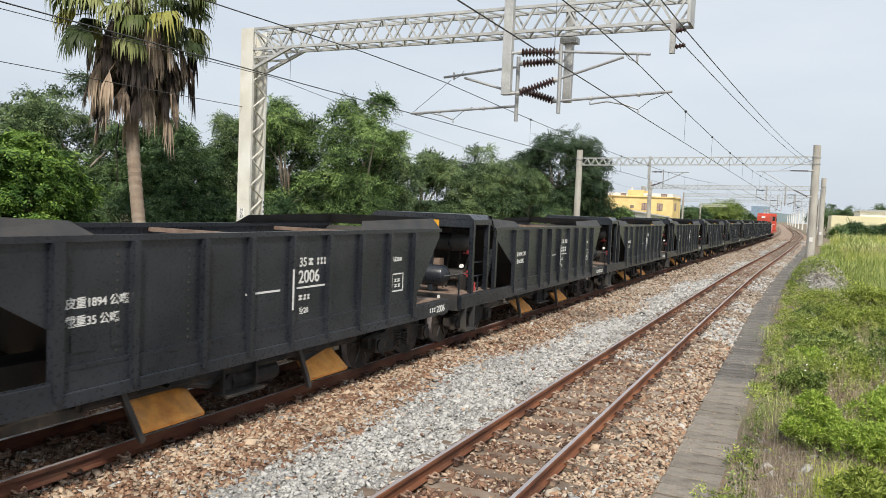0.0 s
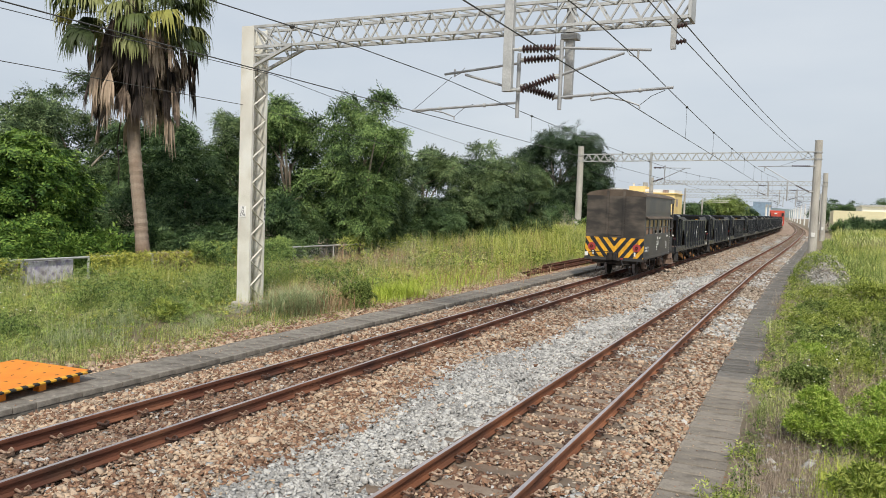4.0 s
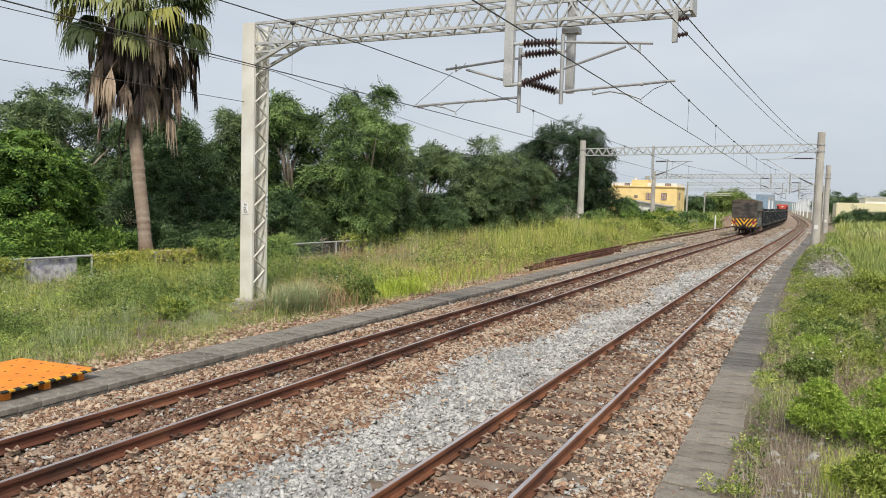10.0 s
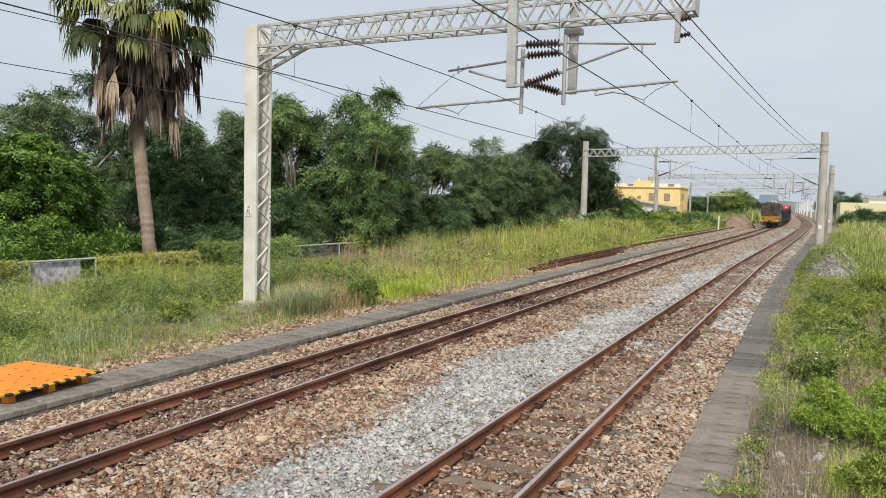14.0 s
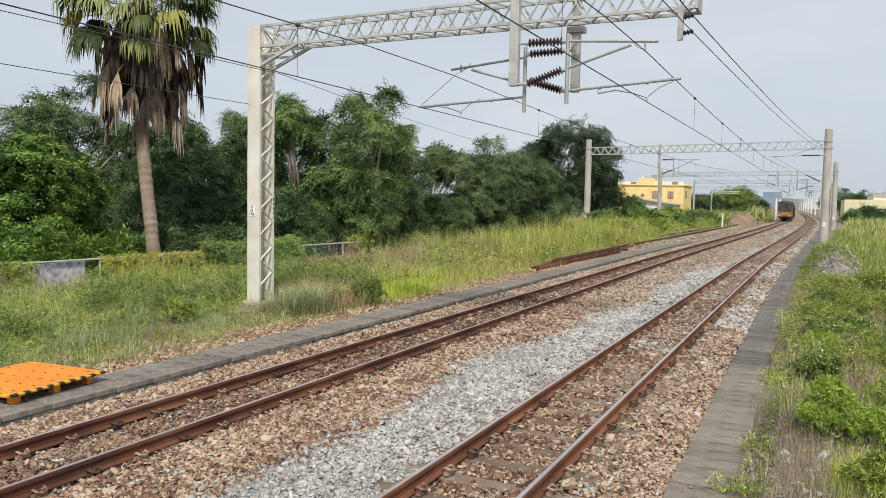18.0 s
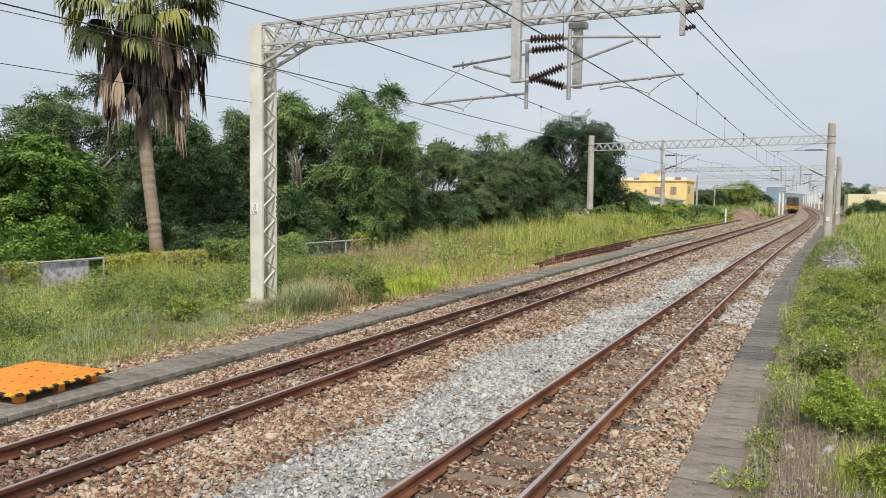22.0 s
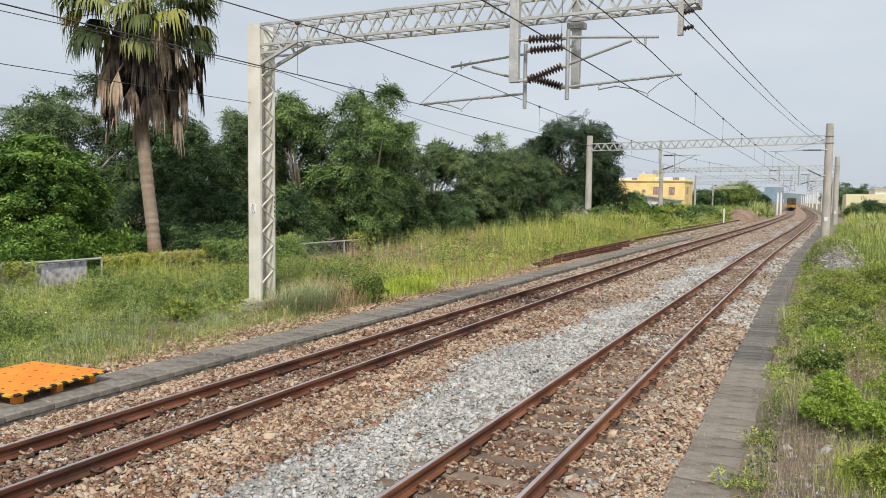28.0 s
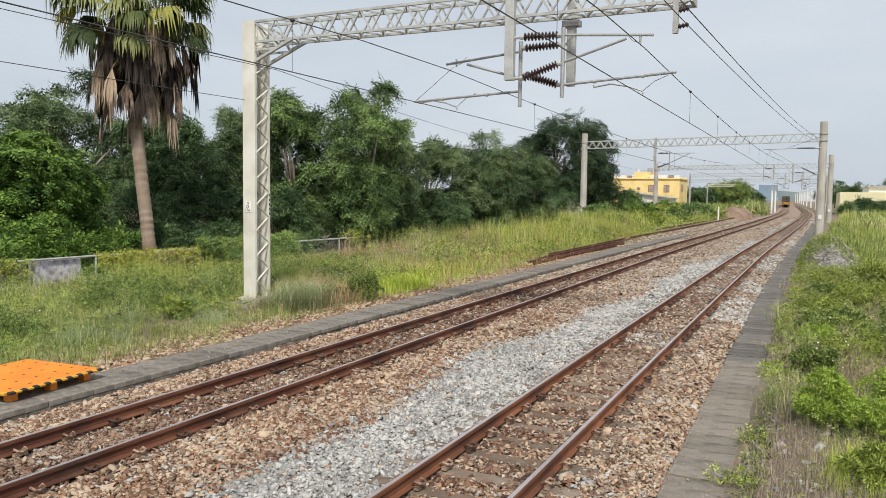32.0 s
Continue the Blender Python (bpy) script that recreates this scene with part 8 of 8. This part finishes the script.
def rail_stack():
    for i, (x, y0, y1, z) in enumerate(((-10.75, 30.5, 47, -0.1), (-10.95, 31.5, 48, -0.1), (-11.15, 31, 52, -0.1), (-11.4, 33, 55, -0.1), (-10.9, 33, 46, 0.05), (-11.2, 34, 50, 0.05))):
        o = RND.uniform(-0.1, 0.1)
        s = Shape()
        n = len(RAIL)
        s.add([(x + a, y0, z + b) for a, b in RAIL] + [(x + o + a, y1, z + b) for a, b in RAIL], [(k, (k + 1) % n, n + (k + 1) % n, n + k) for k in range(n)] + [tuple(range(n)), tuple(range(n, 2 * n))])
        thing("spare_rail", s, "rail_rust", "dark rusty spare rail lying in the grass", "rail", "stacked spare rails")
    t = empty("siding_track", "overgrown rusty siding track", "railway track", kind="structure")
    for x in (-11.6, -12.7):
        part("rail", ribbon([(x + a, b + 0.02) for a, b in RAIL], 52, 118, 3), "rail_rust", t)


rail_stack()

# gravel heap
rng = np.random.default_rng(71)
n = 2600
a, r = rng.uniform(0, 2 * math.pi, n), np.sqrt(rng.random(n))
HEAP = (0.55, 40.2, 1.25, 4.4, 1.3)


def heap_level(x, y):
    q = ((x - HEAP[0]) / HEAP[2]) ** 2 + ((y - HEAP[1]) / HEAP[3]) ** 2
    return -0.25 + HEAP[4] * np.clip(1 - q, 0, 1) ** 0.8


hx, hy2 = HEAP[0] + r * np.cos(a) * HEAP[2], HEAP[1] + r * np.sin(a) * HEAP[3]
hz = heap_level(hx, hy2) + rng.normal(0.02, 0.03, n)
heap = empty("gravel_heap", "heap of pale grey gravel overgrown with grass", "gravel heap")
s = Shape()
ring = [(HEAP[0] + math.cos(k * math.pi / 8) * q * HEAP[2], HEAP[1] + math.sin(k * math.pi / 8) * q * HEAP[3], -0.25 + HEAP[4] * (1 - q * q) ** 0.8 + 0.03 * math.sin(k * 2.2 + q * 9)) for q in (1.0, 0.85, 0.6, 0.3) for k in range(16)]
s.add(ring + [(HEAP[0], HEAP[1], HEAP[4] - 0.24)], [(j * 16 + k, j * 16 + (k + 1) % 16, (j + 1) * 16 + (k + 1) % 16, (j + 1) * 16 + k) for j in range(3) for k in range(16)] + [(48 + k, 48 + (k + 1) % 16, 64) for k in range(16)])
part("core", s, "grey_bed", heap)
v, f = rocks(np.stack([hx, hy2, hz], 1), np.full(n, 0.05) * rng.lognormal(0, 0.3, n), rng)
part("gravel", raw_mesh("gravel", v, f, "stone_heap"), "stone_heap", heap)["kind"] = "stuff"
x, y = HEAP[0] + rng.uniform(-1.2, 1.2, 2400), HEAP[1] + rng.uniform(-4.4, 4.6, 2400)
keep = field(x, y, 0.9, 51) > 0.42 + 0.2 * ((y < HEAP[1] - 2.4) & (x > HEAP[0] - 0.5))
x, y = x[keep], y[keep]
grass("heap_grass", x, y, rng.uniform(0.12, 0.3, len(x)), "grass", "green grass over the gravel heap", rng, 0.012, 0.6, z=heap_level(x, y))
x, y = HEAP[0] + rng.uniform(-1.2, 1.2, 1100), HEAP[1] + rng.uniform(-3.2, 0.2, 1100)
weeds(x, y, 0.14, 0.12, "weed", "low weeds over the gravel heap", rng, z=heap_level(x, y))

# earth heap beside the far track
gx, gy = np.meshgrid(np.linspace(-1.15, 1.15, 30), np.linspace(-1.15, 1.15, 40), indexing="ij")
gx, gy = gx.ravel(), gy.ravel()
lump = np.array([noise.noise(Vector((a * 3.1, b * 4.7, 2))) * 0.3 + noise.noise(Vector((a * 9, b * 13, 7))) * 0.14 for a, b in zip(gx, gy)])
hh = np.clip(1 - gx**2 - gy**2 + lump * 0.5, 0, 1) ** 0.75 * 1.75 - 0.35 + lump * 0.25
me = raw_mesh("earth_mound", np.stack([-11.0 + gx * 2.6, 121 + gy * 7, hh], 1), [(i * 40 + j, (i + 1) * 40 + j, (i + 1) * 40 + j + 1, i * 40 + j + 1) for i in range(29) for j in range(39)], "earth")
mound = tagged(new("earth_mound", me), "mound of bare brown earth beside the track", "mound")
mrng = np.random.default_rng(72)
pick = mrng.integers(0, len(gx), 900)
pick = pick[hh[pick] > -0.1]
v, f = rocks(np.stack([-11.0 + gx[pick] * 2.6 + mrng.normal(0, 0.05, len(pick)), 121 + gy[pick] * 7 + mrng.normal(0, 0.12, len(pick)), hh[pick] + 0.02], 1), 0.07 * mrng.lognormal(0, 0.5, len(pick)), mrng)
part("rubble", raw_mesh("rubble", v, f, "earth"), "earth", mound)["kind"] = "stuff"


def yellow_house():
    h = empty("yellow_house", "pale yellow flat-roofed house with white parapet", "house", at=(0, 0, 0))
    x0, x1, y0, y1 = -38.9, -23.9, 150, 159.5
    part("wall", Shape().box(x0, x1, y0, y1, -0.5, 6.2), "house_yellow", h)
    part("parapet", Shape().box(x0 + 0.2, -32.6, y0 + 0.1, y0 + 0.3, 6.2, 6.95), "house_white", h, "white parapet")
    part("parapet", Shape().prism([(-29.5, y0 + 0.1), (x1 - 0.1, y0 + 0.1), (x1 - 0.1, y1), (x1 - 0.3, y1), (x1 - 0.3, y0 + 0.3), (-29.5, y0 + 0.3)], "z", 6.36, 6.95), "house_white", h, "white parapet")
    part("stair_tower", Shape().box(-32.6, -29.5, y0 + 0.1, y0 + 5, 6.2, 7.5), "house_yellow", h)
    part("roof_slab", Shape().box(x0 - 0.2, x1 + 0.2, y0 - 0.25, y1, 6.15, 6.35), "house_yellow", h)
    part("water_tank", Shape().tube([(-29.9, y0 + 2, 7.5), (-29.9, y0 + 2, 8.3)], 0.5, 14), "galv_dark", h, "steel water tank")
    part("tank_stand", Shape().box(-32.3, -32.0, y0 + 2, y0 + 2.3, 7.5, 8.1), "house_white", h)
    for x, z, ww, hh in ((-31.6, 4.1, 0.5, 0.35), (-29.2, 3.75, 0.9, 1.2), (-26.3, 3.75, 0.9, 1.2), (-25.6, 6.35, 0.9, 0.45), (-33.4, 6.35, 0.8, 0.4)):
        wdw = part("window", Shape().box(x - ww / 2 - 0.08, x + ww / 2 + 0.08, y0 - 0.06, y0 - 0.01 if z < 6 else y0 + 0.09, z - 0.08, z + hh + 0.08), "window_frame", h)
        part("pane", Shape().box(x - ww / 2, x - 0.04, y0 - 0.075, y0 - 0.062, z, z + hh), "curtained_pane", wdw)
        part("pane", Shape().box(x + 0.04, x + ww / 2, y0 - 0.075, y0 - 0.062, z, z + hh), "curtained_pane", wdw)
    part("window", Shape().box(x1 + 0.0, x1 + 0.05, y0 + 2, y0 + 4, 3.8, 5.2), "curtained_pane", h)
    return h


yellow_house()
sh = empty("white_shed", "white lean-to shed with sloping metal roof", "shed")
part("wall", Shape().prism([(-30.4, -0.4), (-23.9, -0.4), (-23.9, 2.5), (-30.4, 3.4)], "y", 140, 147), "house_white", sh)
part("roof", Shape().prism([(-30.7, 3.45), (-23.5, 2.46), (-23.5, 2.58), (-30.7, 3.57)], "y", 139.4, 147.2), "galv_dark", sh)
part("door", Shape().box(-27.2, -26.5, 139.95, 139.99, -0.3, 1.9), "glass_dark", sh)
part("window", Shape().box(-24.9, -24.3, 139.95, 139.99, 0.9, 2.1), "glass_dark", sh)
wb = empty("long_shed", "long pale yellow industrial shed behind the field", "shed")
part("wall", Shape().box(3.4, 40, 158, 190, -0.4, 4.1), "shed_pale", wb, "pale yellow wall")
part("upper_wall", Shape().box(8.4, 40, 166, 190, 4.1, 5.1), "house_white", wb)
part("roof", Shape().prism([(8.0, 5.1), (40.4, 5.1), (40.4, 5.3), (24, 5.9), (8.0, 5.3)], "y", 165.5, 190.5), "galv_dark", wb, "grey metal roof")
for i, (x, y, top, r, m) in enumerate(((7.2, 146, 3.0, 2.4, "leaf_deep"), (10.6, 145, 2.7, 2.6, "leaf_deep"), (4.6, 149, 2.0, 1.6, "leaf_mid"), (14.2, 146, 3.1, 3.0, "leaf_deep"), (18.2, 144, 2.9, 3.0, "leaf_deep"), (21.5, 147, 3.1, 3.0, "leaf_deep"))):
    tree(x, y, top, r, m, "dark green shrubs before the long shed", 700, 1.0, 0.0, 14, 90 + i, trunk=0.06, limbs=2, category="shrub", group="field shrubs", name="shrub")
for i in range(20):
    x, y = 1.2 + i * 1.9 + RND.uniform(-0.7, 0.7), 262 + RND.uniform(-12, 30)
    tree(x, y, RND.uniform(7.2, 10.2), RND.uniform(1.8, 3.0), "leaf_deep", "distant dark tree on the skyline", 400, 1.2, 0.6, 16, 110 + i, trunk=0.2, limbs=3, group="skyline trees")
for x, y, hgt in ((-11.2, 100.4, 2.2),):
    thing("marker_post", Shape().tube([(x, y, -0.6), (x, y, 1.65)], 0.09, 8), "white", "white round marker post in the grass", "post")
thing("small_frame", Shape().bar((-14.1, 99, -0.3), (-14.1, 99, 0.95), 0.07).bar((-14.1, 99, 0.95), (-13.2, 99, 0.95), 0.07).bar((-13.2, 99, -0.3), (-13.2, 99, 0.95), 0.07), "galv_dark", "small grey metal frame in the grass", "metal frame")
grass("reeds", rng.uniform(-12.4, -9.2, 260), rng.uniform(150, 166, 260), rng.uniform(1.3, 2.6, 260), "grass_pale", "pale seeding reeds beside the far track", rng, 0.05, 0.7, 7, 0.3)
# poles far along the curve
for y in (237, 285, 338, 395, 455, 520, 590, 665):
    x = RIGHT + float(bends(y)) + 3.5
    p = thing("line_pole", Shape().tube([(x, y, -0.5), (x, y, 7.0)], [0.26, 0.22], 10), "white_worn", "white concrete line pole beside the curve", "pole", "curve poles")
    part("arm", Shape().tube([(x, y, 5.6), (x - 2.8, y, 5.9)], 0.06, 6).tube([(x, y, 4.8), (x - 2.5, y, 5.8)], 0.05, 6), "tube", p)
for x, y, hgt in ((-8.95, 175, 5.0), (-8.38, 177, 5.0)):
    p = thing("signal_post", Shape().tube([(x, y, -0.4), (x, y, hgt)], 0.19, 10), "white", "white signal post beside the far track", "signal post", "signals")
    part("signal_head", Shape().box(x - 0.15, x + 0.35, y - 0.35, y - 0.2, hgt - 0.5, hgt + 0.05), "galv_dark", p)
for x, y in ((-24.2, 193),):
    p = thing("line_pole", Shape().tube([(x, y, -0.5), (x, y, 6.2)], [0.22, 0.17], 10), "concrete_pole", "grey concrete pole in the verge with lattice arm", "pole", "verge poles")
    s = Shape()
    truss_face(s, (x, y, 5.4), (x + 6, y, 5.4), (0, 0, 0.5), 0.7, 0.06, 0.07)
    part("arm", s, "galv", p)
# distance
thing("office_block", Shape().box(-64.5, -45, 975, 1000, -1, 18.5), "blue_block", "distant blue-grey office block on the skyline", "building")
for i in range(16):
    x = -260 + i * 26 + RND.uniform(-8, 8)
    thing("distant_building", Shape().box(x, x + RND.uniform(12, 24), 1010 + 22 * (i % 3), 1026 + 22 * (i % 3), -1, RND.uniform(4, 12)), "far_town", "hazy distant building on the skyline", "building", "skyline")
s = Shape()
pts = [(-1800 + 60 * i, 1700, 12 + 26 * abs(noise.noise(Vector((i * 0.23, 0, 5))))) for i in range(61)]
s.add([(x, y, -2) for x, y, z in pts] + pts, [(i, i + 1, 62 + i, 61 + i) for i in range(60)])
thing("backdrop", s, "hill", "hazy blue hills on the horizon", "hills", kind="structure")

# low thickets in the far verge
for i, (x, y, rr, h, m) in enumerate(((-17.2, 52, 1.5, 1.2, "weed"), (-15.0, 60, 1.3, 0.9, "leaf_bright"), (-17.8, 66, 1.8, 1.5, "leaf_mid"), (-14.6, 72, 1.4, 1.0, "weed"), (-17.0, 80, 2.0, 1.5, "leaf_bright"), (-14.9, 88, 1.6, 1.0, "leaf_mid"), (-17.5, 95, 2.2, 1.5, "weed"), (-15.0, 104, 2.0, 1.3, "leaf_mid"), (-19.5, 106, 2.2, 1.8, "leaf_bright"), (-13.6, 110, 1.4, 0.9, "weed"))):
    bush(x + float(bends(y)), y, rr, h, m, "low leafy thicket in the tall grass", 900, 0.42, 200 + i, group="verge thickets")


motions()
